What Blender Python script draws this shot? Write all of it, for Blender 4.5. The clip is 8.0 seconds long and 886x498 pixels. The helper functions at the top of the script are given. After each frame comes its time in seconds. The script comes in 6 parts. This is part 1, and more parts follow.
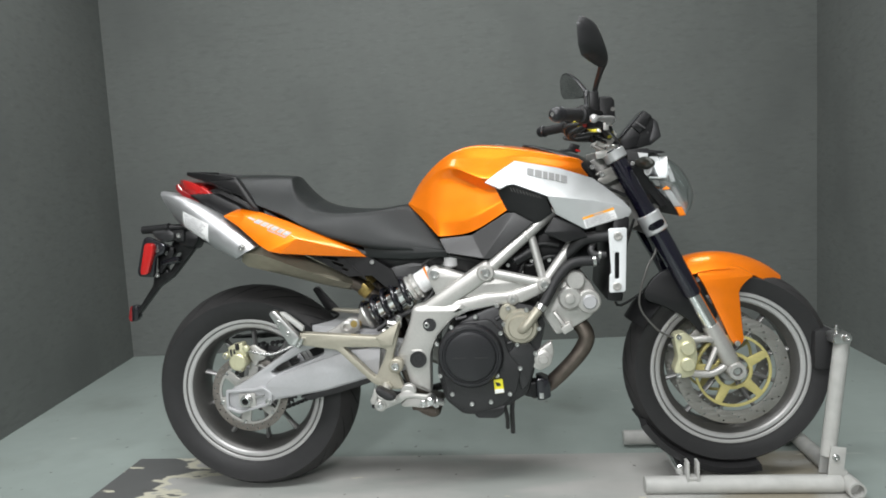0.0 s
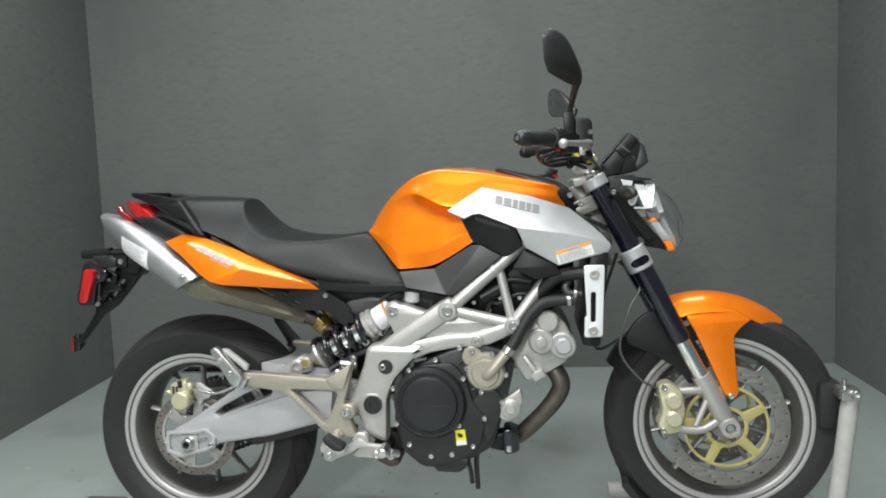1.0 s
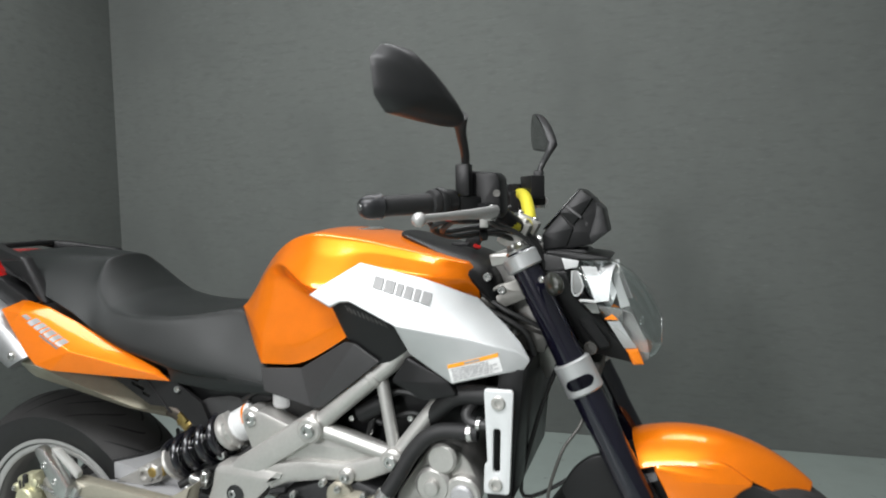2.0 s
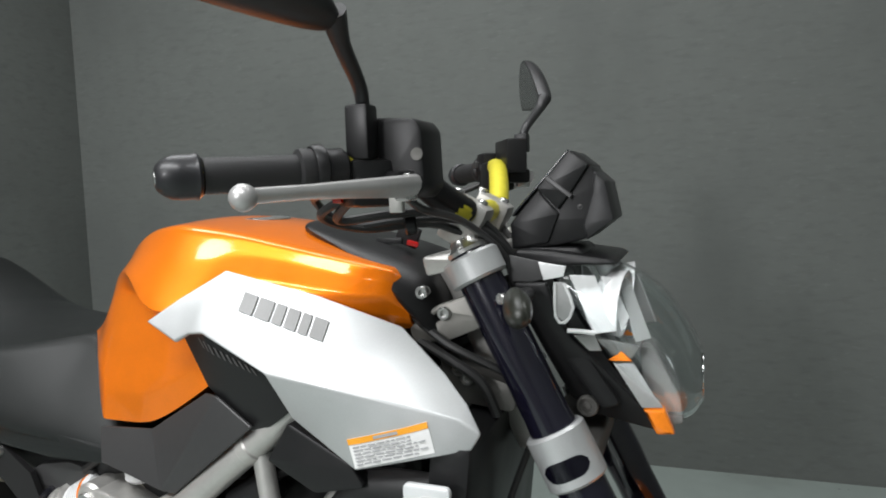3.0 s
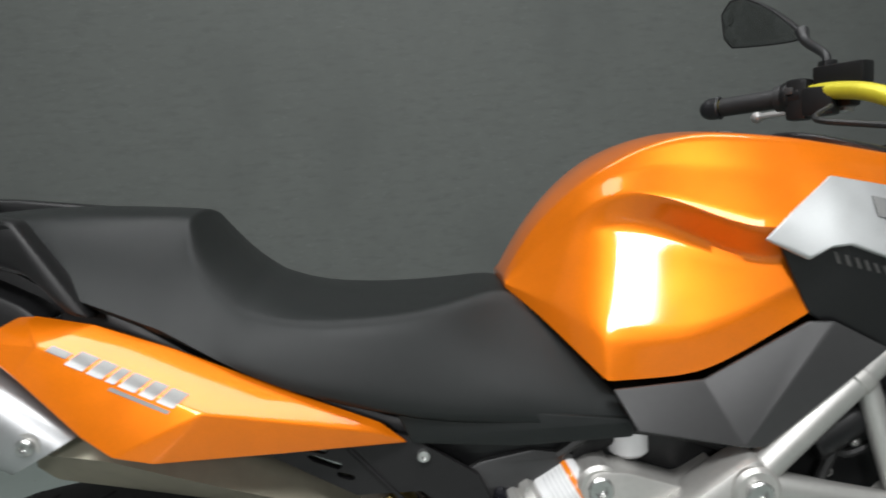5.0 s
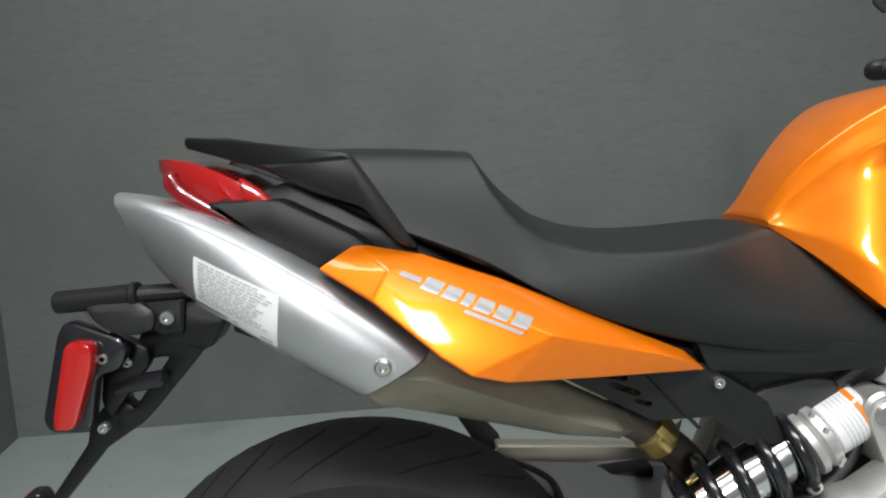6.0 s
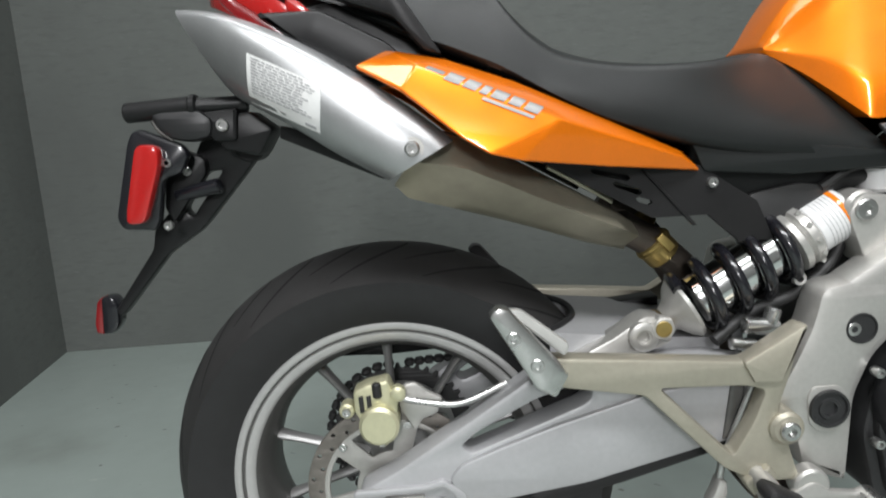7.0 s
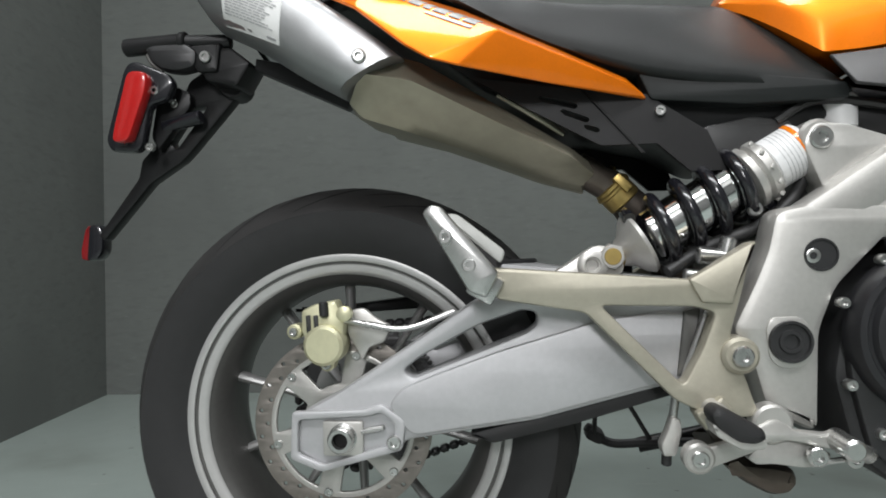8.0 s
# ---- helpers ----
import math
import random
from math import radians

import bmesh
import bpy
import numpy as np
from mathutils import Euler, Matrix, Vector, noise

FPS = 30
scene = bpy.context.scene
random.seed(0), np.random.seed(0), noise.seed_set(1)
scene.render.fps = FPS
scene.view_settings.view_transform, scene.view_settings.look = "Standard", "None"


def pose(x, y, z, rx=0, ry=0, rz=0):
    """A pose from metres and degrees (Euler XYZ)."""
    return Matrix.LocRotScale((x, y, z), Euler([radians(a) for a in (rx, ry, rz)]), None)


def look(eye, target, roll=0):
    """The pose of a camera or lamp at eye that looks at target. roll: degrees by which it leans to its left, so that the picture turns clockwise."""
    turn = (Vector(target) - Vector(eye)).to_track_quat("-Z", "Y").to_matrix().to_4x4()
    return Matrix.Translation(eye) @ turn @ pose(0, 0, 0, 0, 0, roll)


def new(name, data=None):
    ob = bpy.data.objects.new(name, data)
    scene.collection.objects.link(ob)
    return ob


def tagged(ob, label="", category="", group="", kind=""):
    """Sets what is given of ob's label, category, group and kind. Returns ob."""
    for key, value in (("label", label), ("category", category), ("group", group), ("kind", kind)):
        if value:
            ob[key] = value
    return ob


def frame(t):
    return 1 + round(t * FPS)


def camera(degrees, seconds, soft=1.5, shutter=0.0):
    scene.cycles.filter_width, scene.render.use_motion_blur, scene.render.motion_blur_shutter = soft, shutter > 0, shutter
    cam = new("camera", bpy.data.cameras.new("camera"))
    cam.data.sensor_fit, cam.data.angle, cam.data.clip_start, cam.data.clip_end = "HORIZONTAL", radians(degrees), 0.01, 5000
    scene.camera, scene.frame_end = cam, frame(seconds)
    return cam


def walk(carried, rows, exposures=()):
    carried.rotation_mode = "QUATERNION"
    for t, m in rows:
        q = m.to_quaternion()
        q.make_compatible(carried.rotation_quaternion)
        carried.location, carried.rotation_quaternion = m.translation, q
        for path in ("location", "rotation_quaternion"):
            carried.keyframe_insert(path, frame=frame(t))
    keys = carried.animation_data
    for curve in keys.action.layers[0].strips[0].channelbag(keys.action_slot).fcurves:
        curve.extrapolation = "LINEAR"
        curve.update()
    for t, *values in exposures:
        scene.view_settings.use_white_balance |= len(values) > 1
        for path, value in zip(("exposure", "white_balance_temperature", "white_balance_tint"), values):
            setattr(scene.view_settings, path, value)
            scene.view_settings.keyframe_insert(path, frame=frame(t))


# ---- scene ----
from mathutils.bvhtree import BVHTree

cam = camera(67.6, 8.0, 1.8, 0.25)
PATH = [
    (0, (0.8223, -2.0276, 0.9303), (0.6185, -0.0474, 0.7375), -3.11),
    (0.5, (0.8660, -1.9590, 0.9620), (0.6445, 0.0180, 0.7570), -2.96),
    (1, (0.9670, -1.8200, 0.9730), (0.6980, 0.1550, 0.8080), -2.23),
    (1.5, (1.1564, -1.5738, 1.0603), (0.7638, 0.3790, 0.8804), -1.50),
    (2, (1.3639, -1.2279, 1.1035), (0.7368, 0.6647, 0.9466), -0.94),
    (2.2, (1.4128, -1.0687, 1.1261), (0.6837, 0.7833, 0.9311), -1.46),
    (3.3, (1.2734, -0.7504, 1.0421), (0.5935, 1.1242, 0.8885), -2.14),
    (3.5, (1.1912, -0.7747, 1.0240), (0.6579, 1.1486, 0.8959), -1.72),
    (4, (0.9392, -0.7952, 1.0014), (0.7487, 1.1906, 0.8594), -1.89),
    (4.5, (0.6763, -0.8016, 1.0035), (0.6778, 1.1884, 0.8039), -1.50),
    (5, (0.4343, -0.7980, 1.0074), (0.4752, 1.1895, 0.7879), -3.10),
    (5.2, (0.3478, -0.7956, 1.0115), (0.4033, 1.1909, 0.7862), -3.65),
    (6.3, (0.0629, -0.8514, 0.9440), (0.1499, 1.1204, 0.6213), -2.50),
    (6.5, (0.0629, -0.8829, 0.9195), (0.1170, 1.0789, 0.5344), -2.88),
    (7, (0.0757, -0.9372, 0.7967), (0.0882, 1.0319, 0.4471), -3.39),
    (7.5, (0.1292, -0.9713, 0.6316), (0.0582, 1.0230, 0.4986), -2.29),
    (8, (0.2213, -0.9704, 0.5365), (0.0318, 1.0203, 0.5694), -1.27),
]
walk(cam, [(t, look(eye, target, roll)) for t, eye, target, roll in PATH], [(0, 0.25), (2, 0.2), (3.5, -0.02), (4.5, -0.2), (5.2, -0.16), (6.5, 0.12), (8, -0.01)])

# ---- world and lights ----
world = bpy.data.worlds.new("world")
scene.world = world
world.use_nodes = True
world.node_tree.nodes["Background"].inputs[0].default_value = (0.5, 0.55, 0.6, 1)
world.node_tree.nodes["Background"].inputs[1].default_value = 0.05


def area_lamp(name, eye, target, sx, sy, watts, colour):
    data = bpy.data.lights.new(name, "AREA")
    data.shape, data.size, data.size_y = "RECTANGLE", sx, sy
    data.energy, data.color = watts, colour
    ob = new(name, data)
    ob.matrix_world = look(eye, target)
    return ob


COOL = (0.972, 0.985, 1.0)
area_lamp("ceiling_lamp_back", (0.55, 0.45, 2.97), (0.55, 0.45, 0), 2.8, 0.60, 38, COOL)
area_lamp("ceiling_lamp_front", (0.45, -1.6, 2.97), (0.45, -1.6, 0), 2.8, 0.60, 97, COOL)
area_lamp("bay_window_lamp", (-0.10, -4.5, 2.32), (0.3, 0, 1.0), 0.48, 0.88, 92, (0.98, 0.985, 1.0))

# ---- materials ----


def material(name, colour, rough=0.5, metal=0.0, coat=0.0, vary=0.12, scale=60.0, bump=0.0, bump_scale=300.0, spec=0.5, rough_vary=0.1):
    m = bpy.data.materials.new(name)
    m.use_nodes = True
    nt = m.node_tree
    b = nt.nodes["Principled BSDF"]
    b.inputs["Roughness"].default_value, b.inputs["Metallic"].default_value = rough, metal
    b.inputs["Coat Weight"].default_value, b.inputs["Coat Roughness"].default_value = coat, 0.06
    b.inputs["Specular IOR Level"].default_value = spec
    pos = nt.nodes.new("ShaderNodeTexCoord")
    fine, broad = nt.nodes.new("ShaderNodeTexNoise"), nt.nodes.new("ShaderNodeTexNoise")
    fine.inputs["Scale"].default_value, broad.inputs["Scale"].default_value = scale, scale / 12
    fine.inputs["Detail"].default_value = broad.inputs["Detail"].default_value = 5
    nt.links.new(pos.outputs["Object"], fine.inputs["Vector"])
    nt.links.new(pos.outputs["Object"], broad.inputs["Vector"])
    add = nt.nodes.new("ShaderNodeMath")
    add.operation = "ADD"
    nt.links.new(fine.outputs["Fac"], add.inputs[0])
    nt.links.new(broad.outputs["Fac"], add.inputs[1])
    ramp = nt.nodes.new("ShaderNodeMapRange")
    ramp.inputs["From Min"].default_value, ramp.inputs["From Max"].default_value = 0.6, 1.4
    ramp.inputs["To Min"].default_value, ramp.inputs["To Max"].default_value = 1 - vary, 1 + vary
    nt.links.new(add.outputs[0], ramp.inputs["Value"])
    mix = nt.nodes.new("ShaderNodeVectorMath")
    mix.operation = "SCALE"
    mix.inputs[0].default_value = colour[:3]
    nt.links.new(ramp.outputs[0], mix.inputs["Scale"])
    nt.links.new(mix.outputs[0], b.inputs["Base Color"])
    rr = nt.nodes.new("ShaderNodeMapRange")
    rr.inputs["From Min"].default_value, rr.inputs["From Max"].default_value = 0.3, 0.7
    rr.inputs["To Min"].default_value, rr.inputs["To Max"].default_value = rough * (1 - rough_vary), min(1, rough * (1 + rough_vary))
    nt.links.new(broad.outputs["Fac"], rr.inputs["Value"])
    nt.links.new(rr.outputs[0], b.inputs["Roughness"])
    if bump:
        bn, bt = nt.nodes.new("ShaderNodeBump"), nt.nodes.new("ShaderNodeTexNoise")
        bt.inputs["Scale"].default_value, bt.inputs["Detail"].default_value = bump_scale, 3
        bn.inputs["Strength"].default_value, bn.inputs["Distance"].default_value = bump, 0.001
        nt.links.new(pos.outputs["Object"], bt.inputs["Vector"])
        nt.links.new(bt.outputs["Fac"], bn.inputs["Height"])
        nt.links.new(bn.outputs["Normal"], b.inputs["Normal"])
    return m


ORANGE = material("orange_paint", (0.94, 0.213, 0.004), 0.34, 0.46, 0.8, 0.05, 400, spec=0.15)
SILVER = material("silver_paint", (0.51, 0.522, 0.523), 0.45, 0.55, 0.3, 0.04, 500)
TUBE = material("bare_steel_tube", (0.50, 0.492, 0.472), 0.43, 0.7, 0, 0.07, 150)
PALE = material("pale_silver_sheet", (0.72, 0.735, 0.74), 0.38, 0.2, 0.2, 0.04, 200)
CAST = material("cast_alloy", (0.50, 0.489, 0.466), 0.40, 0.6, 0, 0.08, 150, 0.05, 900)
ALLOY = material("swingarm_alloy", (0.46, 0.46, 0.47), 0.45, 0.35, 0, 0.06, 150, 0.04, 900)
TAN = material("tan_alloy", (0.40, 0.375, 0.305), 0.45, 0.5, 0, 0.08, 150, 0.04, 900)
STEEL = material("steel", (0.55, 0.55, 0.54), 0.28, 0.95, 0, 0.1, 200)
CHROME = material("chrome", (0.86, 0.86, 0.86), 0.10, 1.0, 0, 0.05, 200)
BRONZE = material("heated_steel", (0.36, 0.335, 0.26), 0.38, 0.55, 0, 0.16, 40)
HEADER = material("header_pipe", (0.13, 0.11, 0.093), 0.45, 0.8, 0, 0.3, 40)
BRASS = material("brass", (0.45, 0.33, 0.12), 0.4, 0.9, 0, 0.2, 60)
GOLD = material("pale_gold", (0.62, 0.60, 0.41), 0.42, 0.6, 0, 0.1, 120)
CARRIER = material("yellow_carrier", (0.60, 0.53, 0.22), 0.42, 0.5, 0, 0.1, 120)
BLACK = material("black_plastic", (0.0095, 0.0095, 0.010), 0.38, 0, 0, 0.15, 200, 0.08, 1500, 0.32)
GLOSS = material("gloss_black", (0.010, 0.010, 0.013), 0.22, 0, 0.4, 0.1, 200)
FORK = material("fork_black", (0.0065, 0.006, 0.014), 0.17, 0.1, 0.6, 0.1, 200)
ENGINE = material("engine_black", (0.030, 0.030, 0.031), 0.42, 0.3, 0, 0.15, 120, 0.1, 800)
COVERBLACK = material("satin_black_cover", (0.014, 0.014, 0.016), 0.40, 0.1, 0.1, 0.12, 150, 0.05, 900)
HEATBLACK = material("heat_shield_black", (0.0125, 0.012, 0.0125), 0.48, 0, 0, 0.15, 120, 0.08, 1200, 0.3)
PANEL = material("grey_plastic", (0.034, 0.0335, 0.034), 0.40, 0, 0, 0.1, 120, 0.08, 1500, 0.5)
VINYL = material("seat_vinyl", (0.0105, 0.0122, 0.0120), 0.43, 0, 0, 0.1, 90, 0.25, 1400, 0.29)
RUBBER = material("rubber", (0.0145, 0.0143, 0.015), 0.58, 0, 0, 0.2, 60, 0.15, 600)
TREAD = material("dusty_tread", (0.023, 0.022, 0.022), 0.68, 0, 0, 0.25, 30, 0.2, 500)
SHELL = material("mirror_shell_black", (0.016, 0.016, 0.017), 0.42, 0, 0, 0.1, 200)
GREYLENS = material("smoked_lens", (0.16, 0.16, 0.155), 0.15, 0, 0.8, 0.05, 200)
# near-black that paints the shade inside tread grooves and the axle bore
GROOVE = material("groove_rubber", (0.006, 0.006, 0.006), 0.9)
FRAMEGREY = material("dull_grey_metal", (0.11, 0.107, 0.10), 0.5, 0.5, 0, 0.15, 60)
SATIN = material("satin_cover", (0.42, 0.425, 0.43), 0.40, 0.80, 0.08, 0.05, 300)
RIM = material("grey_rim", (0.36, 0.357, 0.352), 0.4, 0.6, 0, 0.08, 120)
LIP = material("polished_rim_lip", (0.47, 0.465, 0.458), 0.38, 0.5, 0, 0.06, 120)
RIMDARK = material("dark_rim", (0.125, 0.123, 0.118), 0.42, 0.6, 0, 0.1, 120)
DISC = material("brake_disc", (0.33, 0.32, 0.30), 0.45, 0.85, 0, 0.12, 300)
ROTOR = material("used_rotor", (0.24, 0.22, 0.20), 0.5, 0.8, 0, 0.2, 90)
RED = material("red_lens", (0.42, 0.010, 0.009), 0.18, 0, 0.7, 0.1, 300)
WINE = material("dark_red_lens", (0.20, 0.006, 0.008), 0.15, 0, 0.8, 0.1, 300)
AMBER = material("amber_lens", (0.85, 0.22, 0.01), 0.18, 0, 0.7, 0.1, 300)
WHITE = material("white_plastic", (0.72, 0.72, 0.72), 0.4, 0, 0, 0.05, 100)
PAPER = material("label_paper", (0.75, 0.75, 0.74), 0.5, 0, 0, 0.04, 100)
INK = material("label_ink", (0.38, 0.38, 0.39), 0.6)
BAND = material("label_band", (0.86, 0.36, 0.02), 0.5)
LOGO = material("grey_emblem", (0.225, 0.225, 0.222), 0.45, 0.1, 0, 0.05, 300)
SILVERMARK = material("silver_emblem", (0.30, 0.30, 0.295), 0.4, 0.5, 0.0, 0.08, 300)
GRILLE = material("louvre_grey", (0.075, 0.072, 0.07), 0.5)
YELLOW = material("yellow_bar", (0.68, 0.60, 0.04), 0.4, 0.3, 0, 0.1, 100)
WIRE = material("wire_black", (0.015, 0.015, 0.015), 0.5)
GREYPAINT = material("stand_paint", (0.42, 0.42, 0.40), 0.45, 0, 0, 0.2, 25)


def tint(m, colours, mask_scale, low, high, stretch=(1, 1, 1), detail=4, span=None):
    """Lay a second colour over a material's own where a noise passes low to high; span=(x0, x1) lets it fade in along x."""
    nt = m.node_tree
    b = nt.nodes["Principled BSDF"]
    old = b.inputs["Base Color"].links[0].from_socket
    pos, scale, noise = nt.nodes.new("ShaderNodeTexCoord"), nt.nodes.new("ShaderNodeMapping"), nt.nodes.new("ShaderNodeTexNoise")
    scale.inputs["Scale"].default_value = stretch
    noise.inputs["Scale"].default_value, noise.inputs["Detail"].default_value = mask_scale, detail
    nt.links.new(pos.outputs["Object"], scale.inputs["Vector"])
    nt.links.new(scale.outputs[0], noise.inputs["Vector"])
    ramp = nt.nodes.new("ShaderNodeMapRange")
    ramp.interpolation_type = "SMOOTHSTEP"
    ramp.inputs["From Min"].default_value, ramp.inputs["From Max"].default_value = low, high
    level = noise.outputs["Fac"]
    if span:
        split, fade, add = nt.nodes.new("ShaderNodeSeparateXYZ"), nt.nodes.new("ShaderNodeMapRange"), nt.nodes.new("ShaderNodeMath")
        nt.links.new(pos.outputs["Object"], split.inputs[0])
        nt.links.new(split.outputs[0], fade.inputs["Value"])
        fade.inputs["From Min"].default_value, fade.inputs["From Max"].default_value = span
        fade.inputs["To Min"].default_value, fade.inputs["To Max"].default_value = -0.5, 0.22
        nt.links.new(level, add.inputs[0])
        nt.links.new(fade.outputs[0], add.inputs[1])
        level = add.outputs[0]
    nt.links.new(level, ramp.inputs["Value"])
    mix = nt.nodes.new("ShaderNodeMix")
    mix.data_type = "RGBA"
    nt.links.new(ramp.outputs[0], mix.inputs["Factor"])
    nt.links.new(old, mix.inputs[6])
    mix.inputs[7].default_value = (*colours, 1)
    nt.links.new(mix.outputs[2], b.inputs["Base Color"])
    return m


def wall_material():
    m = material("wall_fabric", (0.130, 0.1393, 0.1315), 0.85, 0, 0, 0.05, 18, 0.15, 320, 0.25)
    tint(m, (0.112, 0.120, 0.1135), 22, 0.45, 0.80, (0.7, 0.7, 2.4), 5)
    tint(m, (0.150, 0.160, 0.152), 34, 0.55, 0.85, (0.8, 0.8, 2.6), 5)
    tint(m, (0.108, 0.1155, 0.110), 1.6, 0.45, 0.75, (1, 1, 0.7), 5)
    return m


def floor_material():
    m = material("painted_concrete", (0.275, 0.318, 0.297), 0.36, 0, 0, 0.07, 14, 0.12, 60)
    tint(m, (0.20, 0.225, 0.205), 2.2, 0.52, 0.80, (1, 1, 1), 6)
    tint(m, (0.12, 0.13, 0.115), 26, 0.70, 0.76, (1, 1, 1), 2)
    tint(m, (0.42, 0.44, 0.40), 9, 0.69, 0.75, (0.5, 2.5, 1), 4)
    return m


def plate_material():
    """Worn pale paint that has peeled to cream primer and bare dark metal at one end, brown with dirt at the other."""
    m = material("worn_plate", (0.41, 0.405, 0.385), 0.45, 0.0, 0, 0.14, 7, 0.2, 40)
    tint(m, (0.33, 0.345, 0.325), 3.0, 0.45, 0.65, (0.6, 2, 1), 5)
    tint(m, (0.27, 0.245, 0.19), 5, 0.55, 0.80, (0.7, 1.6, 1), 5, (0.8, 1.45))
    tint(m, (0.57, 0.55, 0.44), 6, 0.50, 0.535, (0.8, 2.2, 1), 5, (0.22, -0.45))
    tint(m, (0.115, 0.117, 0.115), 6, 0.575, 0.60, (0.8, 2.2, 1), 5, (0.22, -0.45))
    tint(m, (0.60, 0.57, 0.45), 4, 0.705, 0.725, (1.2, 6.0, 1), 4)
    tint(m, (0.10, 0.095, 0.08), 30, 0.72, 0.76, (1, 1, 1), 2)
    return m


def glass_material():
    m = bpy.data.materials.new("clear_glass")
    m.use_nodes = True
    b = m.node_tree.nodes["Principled BSDF"]
    b.inputs["Transmission Weight"].default_value = 1.0
    b.inputs["Roughness"].default_value, b.inputs["IOR"].default_value = 0.02, 1.45
    b.inputs["Base Color"].default_value = (0.93, 0.96, 0.96, 1)
    return m


GREYWALL = material("grey_wall_paint", (0.27, 0.27, 0.265), 0.7, 0, 0, 0.06, 3)
CEILING = material("white_paint", (0.72, 0.72, 0.70), 0.7, 0, 0, 0.05, 3)
PLATE_PAINT = plate_material()
WALL, FLOOR, GLASS = wall_material(), floor_material(), glass_material()
# whitish base paints in the lights that chrome reflectors would mirror
REFLECT = material("bright_reflector", (0.88, 0.89, 0.89), 0.22, 0.35, 0, 0.04, 200)
LENSGREY = material("pale_lens_grey", (0.34, 0.345, 0.34), 0.22, 0.1, 0.5, 0.06, 200)
OLIVE = material("olive_black_lens", (0.017, 0.0185, 0.014), 0.36, 0, 0.0, 0.1, 200)
BRACKET = material("frame_head_grey", (0.25, 0.243, 0.225), 0.42, 0.5, 0, 0.12, 80)
MIRROR = material("mirror_glass", (0.85, 0.86, 0.86), 0.03, 1.0, 0, 0.0)

# ---- mesh helpers ----


def sharpen(bm, degrees=38):
    limit = radians(degrees)
    for f in bm.faces:
        f.smooth = True
    for e in bm.edges:
        if len(e.link_faces) == 2 and e.calc_face_angle(0) > limit:
            e.smooth = False


def finish(name, me, mat, parent, label=""):
    me.materials.clear()
    me.materials.append(mat)
    ob = new(name, me)
    if parent is not None:
        ob.parent = parent
        if parent.type == "EMPTY":
            ob.matrix_parent_inverse = Matrix.Translation(-parent.location)
    if label:
        tagged(ob, label)
    return ob


def part(name, bm, mat, parent=None, label="", angle=38):
    bmesh.ops.recalc_face_normals(bm, faces=bm.faces)
    sharpen(bm, angle)
    me = bpy.data.meshes.new(name)
    bm.to_mesh(me)
    bm.free()
    return finish(name, me, mat, parent, label)


def again(ob, shift, name=None):
    """The same mesh once more, moved by shift."""
    o = new(name or ob.name.split(".")[0], ob.data)
    o.parent, o.matrix_parent_inverse = ob.parent, ob.matrix_parent_inverse
    o.location = Vector(shift)
    return o


def join(*meshes):
    out = bmesh.new()
    for b in meshes:
        me = bpy.data.meshes.new("join")
        b.to_mesh(me)
        b.free()
        out.from_mesh(me)
        bpy.data.meshes.remove(me)
    return out


def mirrored(bm):
    """A copy on the other side of the plane y = 0."""
    out = bm.copy()
    for v in out.verts:
        v.co.y = -v.co.y
    bmesh.ops.reverse_faces(out, faces=out.faces)
    return out


def both(name, bm, mat, parent, label="", angle=38):
    other = mirrored(bm)
    return part(name, bm, mat, parent, label, angle), part(name, other, mat, parent, label, angle)


def rounded(poly, r, n=4):
    """The corners of a polygon in the plane, rounded."""
    out, k = [], len(poly)
    for i in range(k):
        a, b, c = (Vector(poly[j % k]) for j in (i - 1, i, i + 1))
        d = min(r, (a - b).length * 0.45, (c - b).length * 0.45)
        p, q = b + (a - b).normalized() * d, b + (c - b).normalized() * d
        for s in range(n + 1):
            u = s / n
            out.append(tuple(p * (1 - u) ** 2 + b * 2 * u * (1 - u) + q * u * u))
    return out


def cut(outer, y0, y1, holes=(), r=0.006, bevel=0.003, warp=None):
    """A plate in the xz plane from y0 to y1, with rounded corners and edges, and holes."""
    cu = bpy.data.curves.new("cut", "CURVE")
    cu.dimensions, cu.fill_mode = "2D", "BOTH"
    bevel = min(bevel, abs(y1 - y0) * 0.45)
    for loop in (outer, *holes):
        pts = rounded(loop, r)
        sp = cu.splines.new("POLY")
        sp.points.add(len(pts) - 1)
        for p, (x, z) in zip(sp.points, pts):
            p.co = (x, z, 0, 1)
        sp.use_cyclic_u = True
    cu.extrude, cu.bevel_depth, cu.offset, cu.bevel_resolution = abs(y1 - y0) / 2 - bevel, bevel, -bevel, 1
    ob = bpy.data.objects.new("cut", cu)
    me = bpy.data.meshes.new_from_object(ob)
    bm = bmesh.new()
    bm.from_mesh(me)
    bpy.data.objects.remove(ob)
    bpy.data.curves.remove(cu)
    bpy.data.meshes.remove(me)
    bmesh.ops.remove_doubles(bm, verts=bm.verts, dist=1e-5)
    for v in bm.verts:
        x, z, h = v.co
        v.co = (x, (y0 + y1) / 2 - h, z)
        if warp:
            v.co.y += warp(x, z)
    return bm


